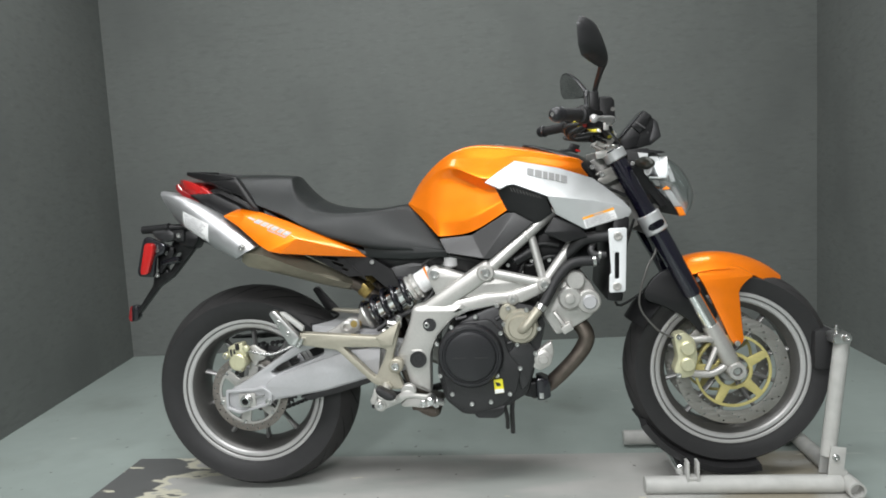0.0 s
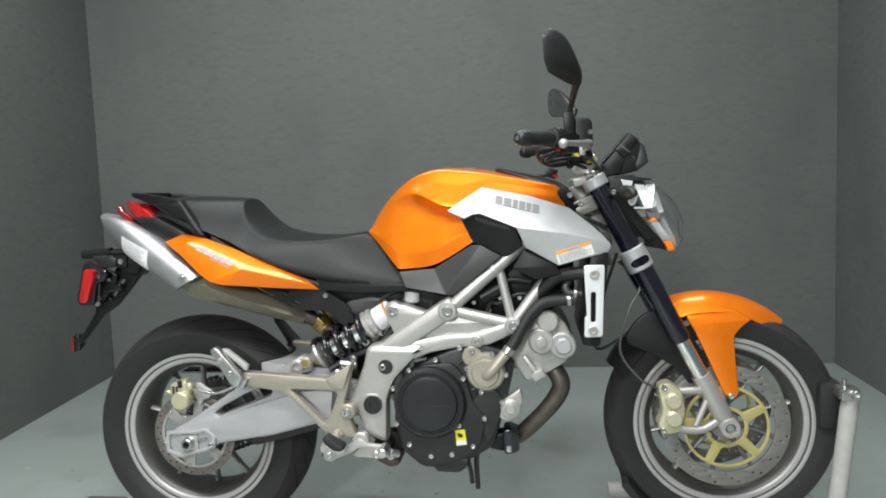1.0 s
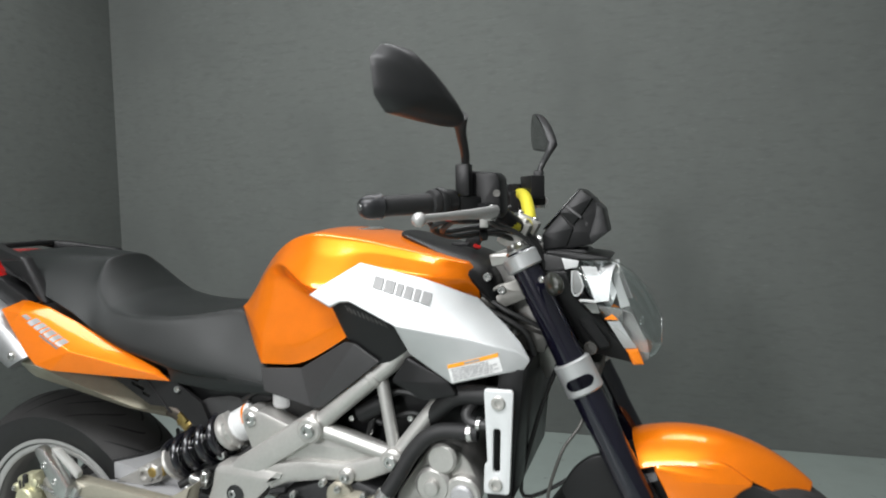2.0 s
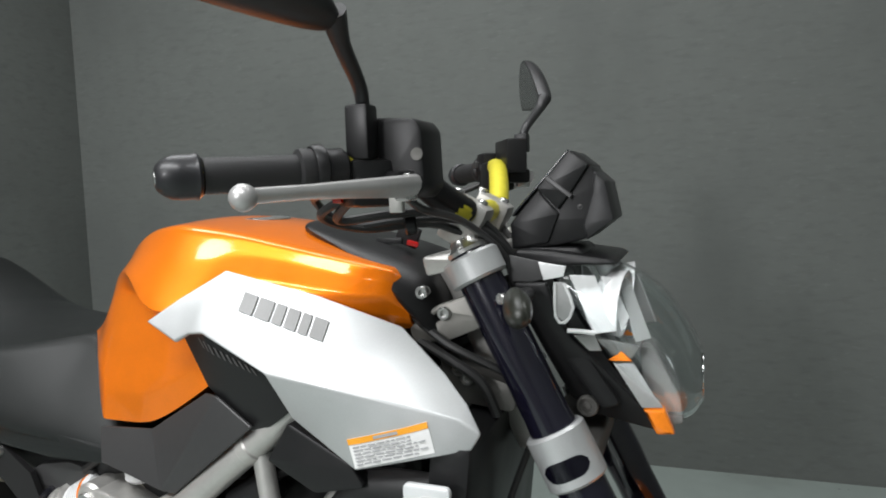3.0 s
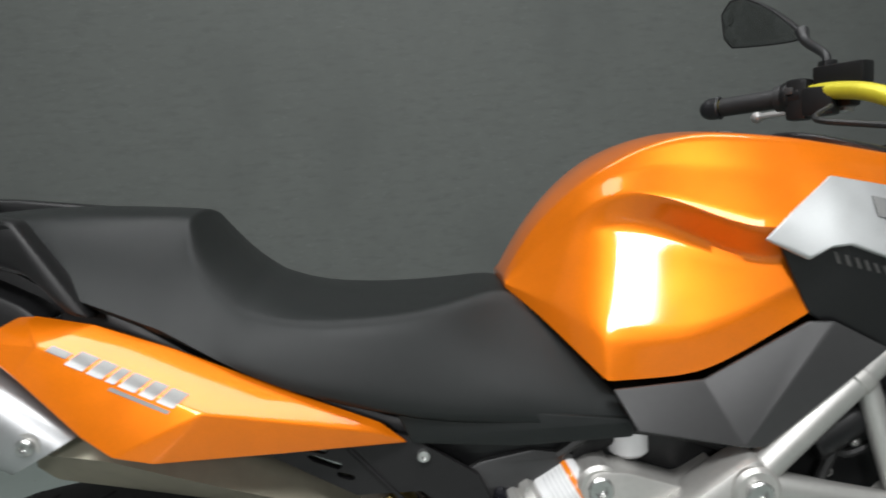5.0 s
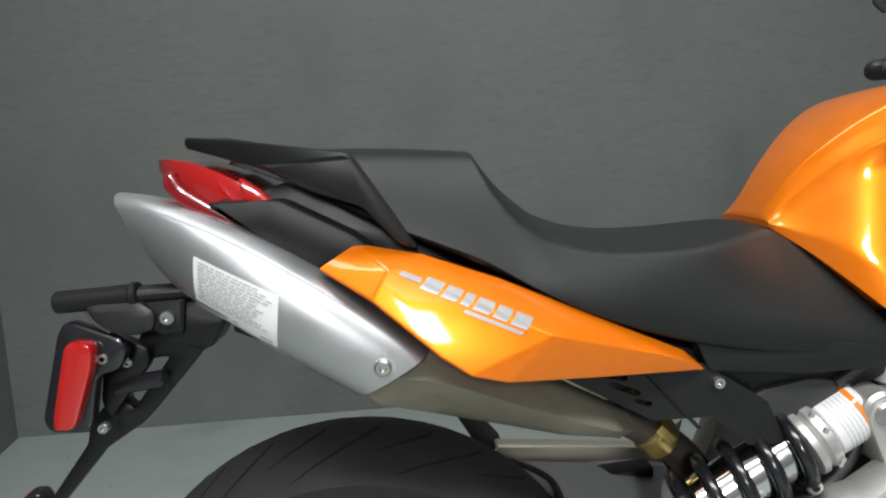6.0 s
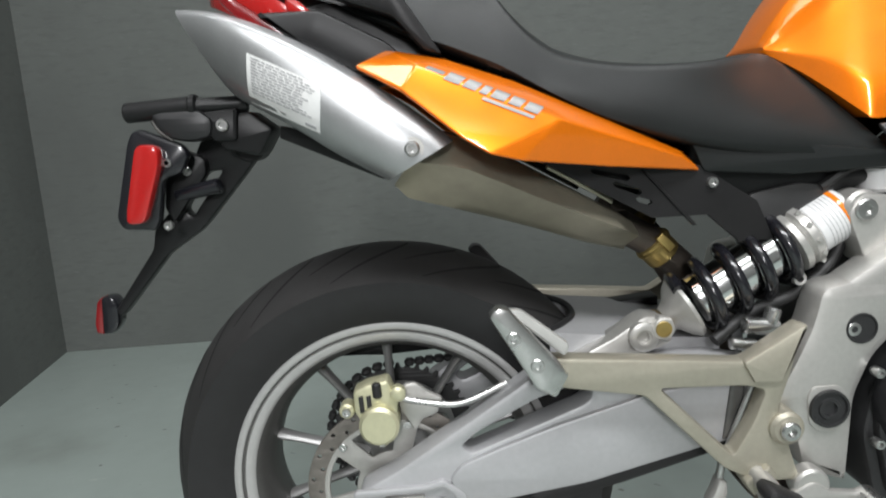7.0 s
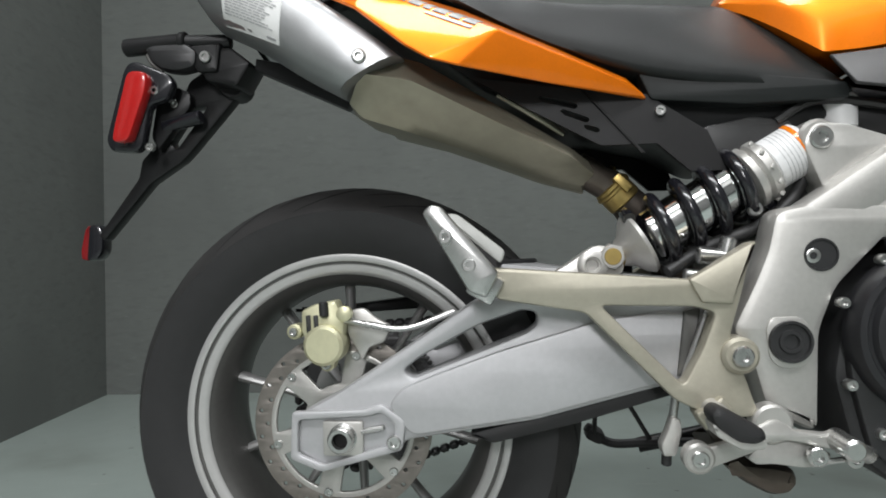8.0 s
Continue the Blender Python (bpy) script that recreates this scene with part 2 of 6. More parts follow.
def smooth_path(points, step=6):
    """Points along a Catmull-Rom curve."""
    p = [Vector(q) for q in points]
    if len(p) == 2:
        return p
    p = [p[0] * 2 - p[1], *p, p[-1] * 2 - p[-2]]
    out = []
    for i in range(1, len(p) - 2):
        a, b, c, d = p[i - 1 : i + 3]
        for s in range(step):
            u = s / step
            out.append(0.5 * (2 * b + (c - a) * u + (2 * a - 5 * b + 4 * c - d) * u * u + (3 * b - a - 3 * c + d) * u**3))
    out.append(p[-2])
    return out


def tube(points, r, n=10, step=6, flat=1.0):
    """A tube along a smooth path; r is a radius or one for each given point."""
    path = smooth_path(points, step)
    radii = [float(q) for q in np.interp(np.linspace(0, 1, len(path)), np.linspace(0, 1, len(r)), r)] if isinstance(r, (list, tuple)) else [r] * len(path)
    bm, rings, side = bmesh.new(), [], None
    for i, p in enumerate(path):
        d = (path[min(i + 1, len(path) - 1)] - path[max(i - 1, 0)]).normalized()
        if side is None:
            side = d.orthogonal().normalized()
        side = (side - d * side.dot(d)).normalized()
        up = d.cross(side)
        rings.append([bm.verts.new(p + radii[i] * (math.cos(a) * side + math.sin(a) * up * flat)) for a in np.linspace(0, 2 * math.pi, n, endpoint=False)])
    for a, b in zip(rings, rings[1:]):
        for k in range(n):
            bm.faces.new((a[k], a[(k + 1) % n], b[(k + 1) % n], b[k]))
    bm.faces.new(rings[0])
    bm.faces.new(rings[-1])
    return bm


def spin(p, axis, profile, n=24):
    """A turned shape: profile rows of (distance along the axis, radius), from p."""
    p, d = Vector(p), Vector(axis).normalized()
    u = d.orthogonal().normalized()
    w = d.cross(u)
    bm, rings = bmesh.new(), []
    for s, r in profile:
        if r < 1e-6:
            rings.append([bm.verts.new(p + d * s)])
        else:
            rings.append([bm.verts.new(p + d * s + r * (math.cos(a) * u + math.sin(a) * w)) for a in np.linspace(0, 2 * math.pi, n, endpoint=False)])
    for a, b in zip(rings, rings[1:]):
        for k in range(n):
            q = [a[k % len(a)], a[(k + 1) % len(a)], b[(k + 1) % len(b)], b[k % len(b)]]
            q = list(dict.fromkeys(q))
            if len(q) > 2:
                bm.faces.new(q)
    if len(rings[0]) > 1 and profile[0] != profile[-1]:
        bm.faces.new(rings[0])
    if len(rings[-1]) > 1 and profile[0] != profile[-1]:
        bm.faces.new(rings[-1])
    if profile[0] == profile[-1]:
        bmesh.ops.remove_doubles(bm, verts=bm.verts, dist=1e-6)
    return bm


def rod(a, b, r, n=14, edge=0.002):
    a, b = Vector(a), Vector(b)
    length = (b - a).length
    e = min(edge, r * 0.5, length * 0.3)
    return spin(a, b - a, [(0, 0), (0, r - e), (e, r), (length - e, r), (length, r - e), (length, 0)], n)


def box(centre, size, bevel=0.004, turn=(0, 0, 0), seg=2):
    bm = bmesh.new()
    bmesh.ops.create_cube(bm, size=1.0)
    for v in bm.verts:
        v.co = Vector((v.co.x * size[0], v.co.y * size[1], v.co.z * size[2]))
    if bevel:
        bmesh.ops.bevel(bm, geom=bm.edges[:], offset=min(bevel, min(size) * 0.4), segments=seg, affect="EDGES", profile=0.6)
    bmesh.ops.transform(bm, matrix=pose(*centre, *turn), verts=bm.verts)
    return bm


def loft(rings, levels=2, creases=(), caps=True, hold=False, across=()):
    """A closed skin over rings of equally many points, then subdivided. creases: ring positions of kept edges."""
    bm = bmesh.new()
    vs = [[bm.verts.new(p) for p in ring] for ring in rings]
    n = len(vs[0])
    for a, b in zip(vs, vs[1:]):
        for k in range(n):
            bm.faces.new((a[k], a[(k + 1) % n], b[(k + 1) % n], b[k]))
    if caps:
        bm.faces.new(vs[0])
        bm.faces.new(vs[-1])
    kept = [(vs[i][k], vs[i + 1][k], w) for k, w, *span in creases for i in range(*(span or (0, len(vs) - 1)))]
    kept += [(vs[i][k], vs[i][(k + 1) % n], w) for i, k, w in across]
    if hold:
        kept += [(end[k], end[(k + 1) % n], 1.0) for end in (vs[0], vs[-1]) for k in range(n)]
    return subdivided(bm, levels, kept)


def subdivided(bm, levels, edges=()):
    """Catmull-Clark, baked into the mesh."""
    layer = bm.edges.layers.float.new("crease_edge")
    for a, b, w in edges:
        e = bm.edges.get((a, b))
        if e:
            e[layer] = w
    bmesh.ops.recalc_face_normals(bm, faces=bm.faces)
    me = bpy.data.meshes.new("loft")
    bm.to_mesh(me)
    bm.free()
    ob = new("loft", me)
    mod = ob.modifiers.new("s", "SUBSURF")
    mod.levels = mod.render_levels = levels
    bpy.context.view_layer.update()
    me2 = bpy.data.meshes.new_from_object(ob.evaluated_get(bpy.context.evaluated_depsgraph_get()))
    out = bmesh.new()
    out.from_mesh(me2)
    bpy.data.objects.remove(ob)
    bpy.data.meshes.remove(me)
    bpy.data.meshes.remove(me2)
    return out


def facets(points, faces, thick=0.004, bevel=0.003, fold=17):
    """A folded sheet from points and faces, thickened inwards."""
    bm = bmesh.new()
    vs = [bm.verts.new(p) for p in points]
    for f in faces:
        bm.faces.new([vs[i] for i in f])
    bmesh.ops.recalc_face_normals(bm, faces=bm.faces)
    if sum(f.normal.y * f.calc_area() for f in bm.faces) > 0:
        bmesh.ops.reverse_faces(bm, faces=bm.faces)
    bmesh.ops.solidify(bm, geom=bm.faces[:], thickness=thick)
    if bevel:
        folded = [e for e in bm.edges if len(e.link_faces) == 2 and e.calc_face_angle(0) > radians(fold)]
        bmesh.ops.bevel(bm, geom=folded, offset=bevel, segments=3, affect="EDGES", profile=0.6, clamp_overlap=True)
    bmesh.ops.triangulate(bm, faces=[f for f in bm.faces if len(f.verts) > 3])
    return bm


def bolt_mesh(p, r=0.008, h=0.007, axis=(0, -1, 0)):
    """A socket-head bolt that stands proud of p."""
    return spin(p, axis, [(-0.004, r * 0.9), (h * 0.75, r), (h, r * 0.85), (h, r * 0.5), (h * 0.4, r * 0.46), (h * 0.4, 0)], 14)

# ---- the room ----
FRONT, HIGH, TURN = -4.6, 3.0, -0.9
LEFT_CORNER, RIGHT_CORNER = (-1.465, 1.675), (2.535, 1.865)
SPLAY, SLANT = 0.155, 0.04


def prism(outline, z0, z1):
    """An upright block over an outline in the plan."""
    bm = bmesh.new()
    lo, hi = [bm.verts.new((x, y, z0)) for x, y in outline], [bm.verts.new((x, y, z1)) for x, y in outline]
    bm.faces.new(lo)
    bm.faces.new(hi)
    for k in range(len(lo)):
        bm.faces.new((lo[k], lo[(k + 1) % len(lo)], hi[(k + 1) % len(lo)], hi[k]))
    return bm


def room():
    def slab(name, outline, z0, z1, mat, label, category):
        return tagged(part(name, prism(outline, z0, z1), mat), label, category, kind="structure")

    t = 0.12
    (lx, ly), (rx, ry) = LEFT_CORNER, RIGHT_CORNER
    bend = lx + SPLAY * (ly - TURN)
    far, near = bend - 1.4, rx - SLANT * (ry - FRONT)
    whole = [(far - t, FRONT - t), (rx + t, FRONT - t), (rx + t, ry + t), (lx - 1.4, ry + t)]
    slab("floor", whole, -0.1, 0, FLOOR, "worn grey-green painted concrete floor", "floor")
    slab("ceiling", whole, HIGH, HIGH + 0.1, CEILING, "plain white ceiling", "ceiling")
    slab("wall_north", [(lx - t, ly - 0.008), (lx, ly), (rx, ry), (rx + t, ry + 0.008), (rx + t, ry + t), (lx - t, ly + t)], 0, HIGH, WALL, "dark grey carpet-like wall covering", "wall")
    slab("wall_south", [(far - t, FRONT - t), (rx + t, FRONT - t), (rx + t, FRONT), (far - t, FRONT)], 0, HIGH, GREYWALL, "plain grey wall that closes the bay", "wall")
    slab("wall_west", [(lx, ly), (lx - t, ly - 0.008), (bend - t, TURN), (bend, TURN)], 0, HIGH, WALL, "dark grey carpet-like side wall", "wall")
    slab("wall_west_end", [(far - t, FRONT), (far, FRONT), (far, TURN), (bend - t - 0.003, TURN), (bend - t - 0.003, TURN + t), (far - t, TURN + t)], 0, HIGH, GREYWALL, "plain grey wall beside the bay", "wall")
    slab("wall_east", [(near, FRONT), (near + t, FRONT), (rx + t, ry + 0.008), (rx, ry)], 0, HIGH, WALL, "dark grey carpet-like side wall", "wall")


room()


def floor_plate():
    plate = part("floor_plate", box((0.60, -0.12, 0.002), (2.28, 0.56, 0.004), 0.001), PLATE_PAINT)
    tagged(plate, "scuffed pale grey steel floor plate with peeling paint", "floor plate")


floor_plate()

# ---- the motorcycle ----
bike = new("motorcycle")
bike.location = (0.72, 0, 0)
tagged(bike, "orange and silver naked motorcycle with black seat in a wheel stand", "motorcycle")

REAR, NOSE = Vector((-0.002, 0.0, 0.320)), Vector((1.448, 0.0, 0.348))


def tyre_profile(radius, half, rim):
    """Half-width against radius, right round the section."""
    out = []
    for a in np.linspace(-1, 1, 17):
        out.append((a * half, radius - (1 - math.cos(a * 1.25)) * half * 0.62))
    side = [(half * 0.97, radius - half * 0.62), (half * 0.9, rim + 0.022), (half * 0.74, rim + 0.004), (half * 0.72, rim - 0.006)]
    return [(-y, r) for y, r in reversed(side)] + out + side


def wheel(name, c, radius, half, rim_w, rim, turn, label):
    prof = tyre_profile(radius, half, rim)
    prof.append(prof[0])
    hub = part(name, spin(c, (0, 1, 0), [(-0.062, 0.021), (-0.062, 0.036), (-0.03, 0.044), (0.03, 0.044), (0.062, 0.036), (0.062, 0.021), (-0.062, 0.021)], 32), RIM, bike, label)
    part("tyre", spin(c, (0, 1, 0), prof, 96), RUBBER, hub, "black road tyre with worn tread", 60)
    crown = [(a * half, radius - (1 - math.cos(a * 1.25)) * half * 0.62) for a in np.linspace(-1, 1, 17)]
    band = [(y, r + 0.0008) for y, r in crown] + [(y * 0.97, r - 0.004) for y, r in reversed(crown)]
    part("tread_band", spin(c, (0, 1, 0), band + [band[0]], 96), TREAD, hub, "dusty worn tread", 60)
    k = rim_w
    ring = [(-k, rim + 0.007), (-k, rim + 0.013), (-k + 0.006, rim + 0.013), (-k + 0.009, rim), (-k + 0.02, rim - 0.012), (-0.02, rim - 0.022), (0.02, rim - 0.022), (k - 0.02, rim - 0.012),
            (k - 0.009, rim), (k - 0.006, rim + 0.013), (k, rim + 0.013), (k, rim + 0.007), (k - 0.004, rim - 0.012), (k - 0.016, rim - 0.025), (0.024, rim - 0.034), (-0.024, rim - 0.034), (-k + 0.016, rim - 0.025), (-k + 0.004, rim - 0.012)]
    ring.append(ring[0])
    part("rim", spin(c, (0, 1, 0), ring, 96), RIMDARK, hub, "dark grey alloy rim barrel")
    for side in (-1, 1):
        lip = [(side * (k + 0.001), rim + 0.002), (side * (k + 0.001), rim + 0.013), (side * (k + 0.004), rim + 0.0115), (side * (k + 0.005), rim + 0.006), (side * (k + 0.003), rim + 0.002), (side * (k + 0.001), rim + 0.002)]
        part("rim_lip", spin(c, (0, 1, 0), lip, 96), LIP, hub, "silver grey rim lip")
        lip = [(side * (k - 0.004), rim - 0.0165), (side * (k - 0.002), rim - 0.0015), (side * (k + 0.0005), rim - 0.003), (side * (k - 0.0005), rim - 0.011), (side * (k - 0.003), rim - 0.016), (side * (k - 0.004), rim - 0.0165)]
        part("rim_band", spin(c, (0, 1, 0), lip, 96), LIP, hub, "silver grey inner rim band")
    for i in range(10):
        a = radians(turn + 36 * i)
        d = Vector((math.cos(a), 0, math.sin(a)))
        f = Vector((-math.sin(a), 0, math.cos(a)))
        s = 1 if i % 2 else -1
        out = []
        for rr, wide, deep in ((0.035, 0.010, 0.018), (0.10, 0.006, 0.013), (rim - 0.05, 0.0055, 0.012), (rim - 0.026, 0.011, 0.02)):
            out.append([c + d * rr + f * (x * wide) + Vector((0, s * 0.012 + y * deep, 0)) for x, y in ((-1, -0.6), (0, -1), (1, -0.6), (1, 0.6), (0, 1), (-1, 0.6))])
        part("spoke", loft(out, 1), RIM, hub, "thin grey alloy spoke")
    return hub


def tread(c, radius, half, parent):
    """Dark strips laid on a tyre's crown and shoulders, painting the shade in slanting grooves."""
    bm = bmesh.new()
    for i in range(30):
        for side in (-1, 1):
            a0 = 2 * math.pi * (i + (0.5 if side > 0 else 0)) / 30
            long = 0.34 if i % 2 else 0.22
            before = None
            for k in range(9):
                f = k / 8
                u = side * (0.10 + (0.78 if i % 2 else 0.50) * f)
                a = a0 + long * f ** 1.6
                r = radius - (1 - math.cos(u * 1.25)) * half * 0.62 + 0.0013
                w = 0.012 * (1 - 0.75 * abs(2 * f - 1) ** 2) + 0.002
                pair = [bm.verts.new((c.x + r * math.cos(a + e * w), u * half, c.z + r * math.sin(a + e * w))) for e in (-1, 1)]
                if before:
                    bm.faces.new((before[0], before[1], pair[1], pair[0]))
                before = pair
    return part("tread_pattern", bm, GROOVE, parent, "dark strips painting the shade in the tread grooves")


rear_wheel = wheel("rear_wheel", REAR, 0.325, 0.092, 0.072, 0.216, 20, "grey ten-spoke rear wheel")
tread(REAR, 0.325, 0.092, rear_wheel)
front_wheel = wheel("front_wheel", NOSE, 0.300, 0.060, 0.050, 0.216, 14, "grey ten-spoke front wheel")

tread(NOSE, 0.300, 0.060, front_wheel)


def disc(c, y, outer, inner, parent, rows, mat):
    """A drilled brake rotor and its carrier."""
    n, holes = 96, []
    for i in range(20 if rows == 1 else 16):
        for j, rr in enumerate((0.3, 0.7) if rows == 1 else (0.2, 0.5, 0.8)):
            a = 2 * math.pi * (i + (0.5 if rows == 1 else 0.28) * j) / (20 if rows == 1 else 16)
            q = inner + (outer - inner) * rr
            x, z = c.x + q * math.cos(a), c.z + q * math.sin(a)
            holes.append([(x + 0.003 * math.cos(b), z + 0.003 * math.sin(b)) for b in np.linspace(0, 2 * math.pi, 7)[:-1]])
    ring = [(c.x + outer * math.cos(a) + 0.0, c.z + outer * math.sin(a)) for a in np.linspace(0, 2 * math.pi, n, endpoint=False)]
    hole = [(c.x + inner * math.cos(a), c.z + inner * math.sin(a)) for a in np.linspace(0, 2 * math.pi, n, endpoint=False)]
    rotor = part("brake_disc", cut(ring, y - 0.0025, y + 0.0025, [hole, *holes], 0.0005, 0.0006), mat, parent, "drilled steel brake disc")
    return rotor


rear_disc = disc(REAR, -0.095, 0.121, 0.096, rear_wheel, 1, ROTOR)
holes = [[(REAR.x + r * math.cos(a), REAR.z + r * math.sin(a)) for r, arc in ((0.091, (0.17, 0.35, 0.53, 0.71, 0.88)), (0.054, (0.80, 0.60, 0.42, 0.25))) for a in [i * math.pi / 3 + q + 0.3 for q in arc]] for i in range(6)]
holes.append([(REAR.x + 0.030 * math.cos(a), REAR.z + 0.030 * math.sin(a)) for a in np.linspace(0, 2 * math.pi, 24, endpoint=False)])
plate = [(REAR.x + 0.099 * math.cos(a), REAR.z + 0.099 * math.sin(a)) for a in np.linspace(0, 2 * math.pi, 60, endpoint=False)]
carrier_ob = part("disc_carrier", cut(plate, -0.098, -0.091, holes, 0.003, 0.002), CAST, rear_disc, "grey disc carrier with six openings")
for i in range(6):
    a = i * math.pi / 3 + 0.3
    part("bolt", bolt_mesh((REAR.x + 0.093 * math.cos(a), -0.097, REAR.z + 0.093 * math.sin(a)), 0.006, 0.004), STEEL, carrier_ob)
front_discs = [disc(NOSE, s * 0.072, 0.160, 0.122, front_wheel, 3, DISC) for s in (-1, 1)]


def carrier(parent, y):
    """Pale yellow disc carrier: a ring on five forked arms."""
    c = NOSE
    ring = [(c.x + 0.108 * math.cos(a), c.z + 0.108 * math.sin(a)) for a in np.linspace(0, 2 * math.pi, 60, endpoint=False)]
    holes = []
    for i in range(5):
        a0 = 2 * math.pi * i / 5 + 0.5
        big = []
        for a in np.linspace(a0 + 0.11, a0 + 1.15, 9):
            big.append((c.x + 0.100 * math.cos(a), c.z + 0.100 * math.sin(a)))
        for a in np.linspace(a0 + 1.00, a0 + 0.26, 6):
            big.append((c.x + 0.055 * math.cos(a), c.z + 0.055 * math.sin(a)))
        holes.append(big)
    holes.append([(c.x + 0.045 * math.cos(a), c.z + 0.045 * math.sin(a)) for a in np.linspace(0, 2 * math.pi, 24, endpoint=False)])
    ob = part("disc_carrier", cut(ring, y - 0.004, y + 0.004, holes, 0.003, 0.0015), CARRIER, parent, "pale yellow disc carrier")
    return ob


for d, s in zip(front_discs, (-1, 1)):
    carrier(d, s * 0.078)

# swingarm with the window in its brace, and the axle blocks
ARM = [(-0.045, 0.345), (0.005, 0.371), (0.109, 0.438), (0.183, 0.487), (0.263, 0.500), (0.413, 0.500), (0.569, 0.465), (0.569, 0.405), (0.413, 0.380), (0.253, 0.337), (0.092, 0.312), (0.083, 0.300), (-0.018, 0.276), (-0.050, 0.298)]
GAP = [(0.090, 0.399), (0.113, 0.417), (0.186, 0.455), (0.240, 0.473), (0.256, 0.470), (0.258, 0.456), (0.246, 0.446), (0.102, 0.390)]
both("swingarm", cut(ARM, -0.150, -0.105, [GAP], 0.010, 0.007), ALLOY, bike, "brushed grey alloy swingarm")
both("swingarm_beam", cut([(0.070, 0.356), (0.088, 0.378), (0.133, 0.396), (0.212, 0.424), (0.294, 0.448), (0.333, 0.460), (0.413, 0.470), (0.560, 0.445), (0.560, 0.408), (0.413, 0.386), (0.253, 0.343), (0.100, 0.319)], -0.157, -0.147, r=0.012, bevel=0.0065), ALLOY, bike)
both("chain_slider", cut([(0.17, 0.318), (0.30, 0.352), (0.44, 0.388), (0.44, 0.372), (0.30, 0.330), (0.20, 0.306)], -0.140, -0.108, r=0.004), RUBBER, bike, "black rubber chain slider")
part("swingarm_bridge", box((0.393, 0, 0.44), (0.10, 0.22, 0.09), 0.012), ALLOY, bike)
axle_plate = part("axle_plate", cut([(-0.052, 0.350), (0.040, 0.352), (0.062, 0.360), (0.093, 0.338), (0.088, 0.302), (-0.015, 0.274), (-0.055, 0.290)], -0.158, -0.149, [[(-0.044, 0.339), (0.046, 0.344), (0.062, 0.349), (0.079, 0.335), (0.076, 0.310), (-0.012, 0.284), (-0.045, 0.297)]], 0.006, 0.003), ALLOY, bike)
part("chain_adjuster", box((0.013, -0.152, 0.316), (0.052, 0.010, 0.044), 0.004), CAST, axle_plate)
part("axle_nut", spin((0.013, -0.150, 0.317), (0, -1, 0), [(0, 0.020), (0.006, 0.020), (0.008, 0.016), (0.022, 0.016), (0.024, 0.014), (0.024, 0.010), (0.004, 0.009), (0.004, 0)], 24), STEEL, axle_plate, "hollow steel axle end")
# near-black plug paints the shade deep in the hollow axle
part("axle_bore", spin((0.013, -0.150, 0.317), (0, -1, 0), [(0.0, 0.0088), (0.014, 0.0088), (0.014, 0)], 20), GROOVE, axle_plate, "dark plug painting the shade in the axle bore")
part("bolt", bolt_mesh((0.078, -0.156, 0.312), 0.009), STEEL, axle_plate)
part("adjuster_screw", rod((0.035, -0.154, 0.324), (0.066, -0.154, 0.330), 0.004), STEEL, axle_plate)
part("rear_axle", rod((0.0, -0.15, 0.315), (0.0, 0.15, 0.315), 0.012), STEEL, bike)
# chain side
teeth = [(REAR.x + r * math.cos(a), REAR.z + r * math.sin(a)) for i in range(44) for a, r in ((i * math.pi / 22 - 0.045, 0.108), (i * math.pi / 22 - 0.02, 0.116), (i * math.pi / 22 + 0.02, 0.116), (i * math.pi / 22 + 0.045, 0.108))]
middle = [(REAR.x + 0.086 * math.cos(a), REAR.z + 0.086 * math.sin(a)) for a in np.linspace(0, 2 * math.pi, 32, endpoint=False)]
part("sprocket", cut(teeth, 0.075, 0.081, [middle], 0.001, 0.0005), PANEL, rear_wheel, "dark toothed steel sprocket")
part("sprocket_carrier", spin(REAR + Vector((0, 0.072, 0)), (0, 1, 0), [(0, 0.035), (0, 0.088), (0.006, 0.088), (0.006, 0.035), (0, 0.035)], 48), RIM, rear_wheel)
for i in range(6):
    a = i * math.pi / 3 + 0.3
    part("bolt", bolt_mesh((REAR.x + 0.072 * math.cos(a), 0.072, REAR.z + 0.072 * math.sin(a)), 0.008, 0.006), STEEL, rear_wheel)
chain = new("drive_chain")
chain.parent = bike
chain.matrix_parent_inverse = bike.matrix_world.inverted()
link_mesh = None
runs = [(Vector((0.01, 0.078, 0.436)), Vector((0.545, 0.078, 0.472)), 34), (Vector((0.02, 0.078, 0.204)), Vector((0.545, 0.078, 0.392)), 35)]
for a, b, n in runs:
    d = (b - a) / n
    turn = math.degrees(math.atan2(-d.z, d.x))
    link_mesh = part("chain_link", box(a + d * 0.5, (d.length * 1.05, 0.016, 0.012), 0.004, (0, turn, 0), 1), PANEL, chain, "black chain link")
    for k in range(1, n):
        again(link_mesh, d * k)
for k in range(18):
    a = math.pi / 2 + 0.12 + k * 0.165
    part("chain_link", box((REAR.x + 0.116 * math.cos(a), 0.078, REAR.z + 0.116 * math.sin(a)), (0.017, 0.016, 0.012), 0.004, (0, 90 - math.degrees(a), 0), 1), PANEL, chain)
part("chain_guard", cut([(-0.118, 0.461), (-0.033, 0.468), (0.068, 0.480), (0.200, 0.505), (0.413, 0.525), (0.413, 0.500), (0.200, 0.480), (0.101, 0.462), (-0.023, 0.455)], 0.062, 0.098, r=0.003), BLACK, bike, "black chain guard")

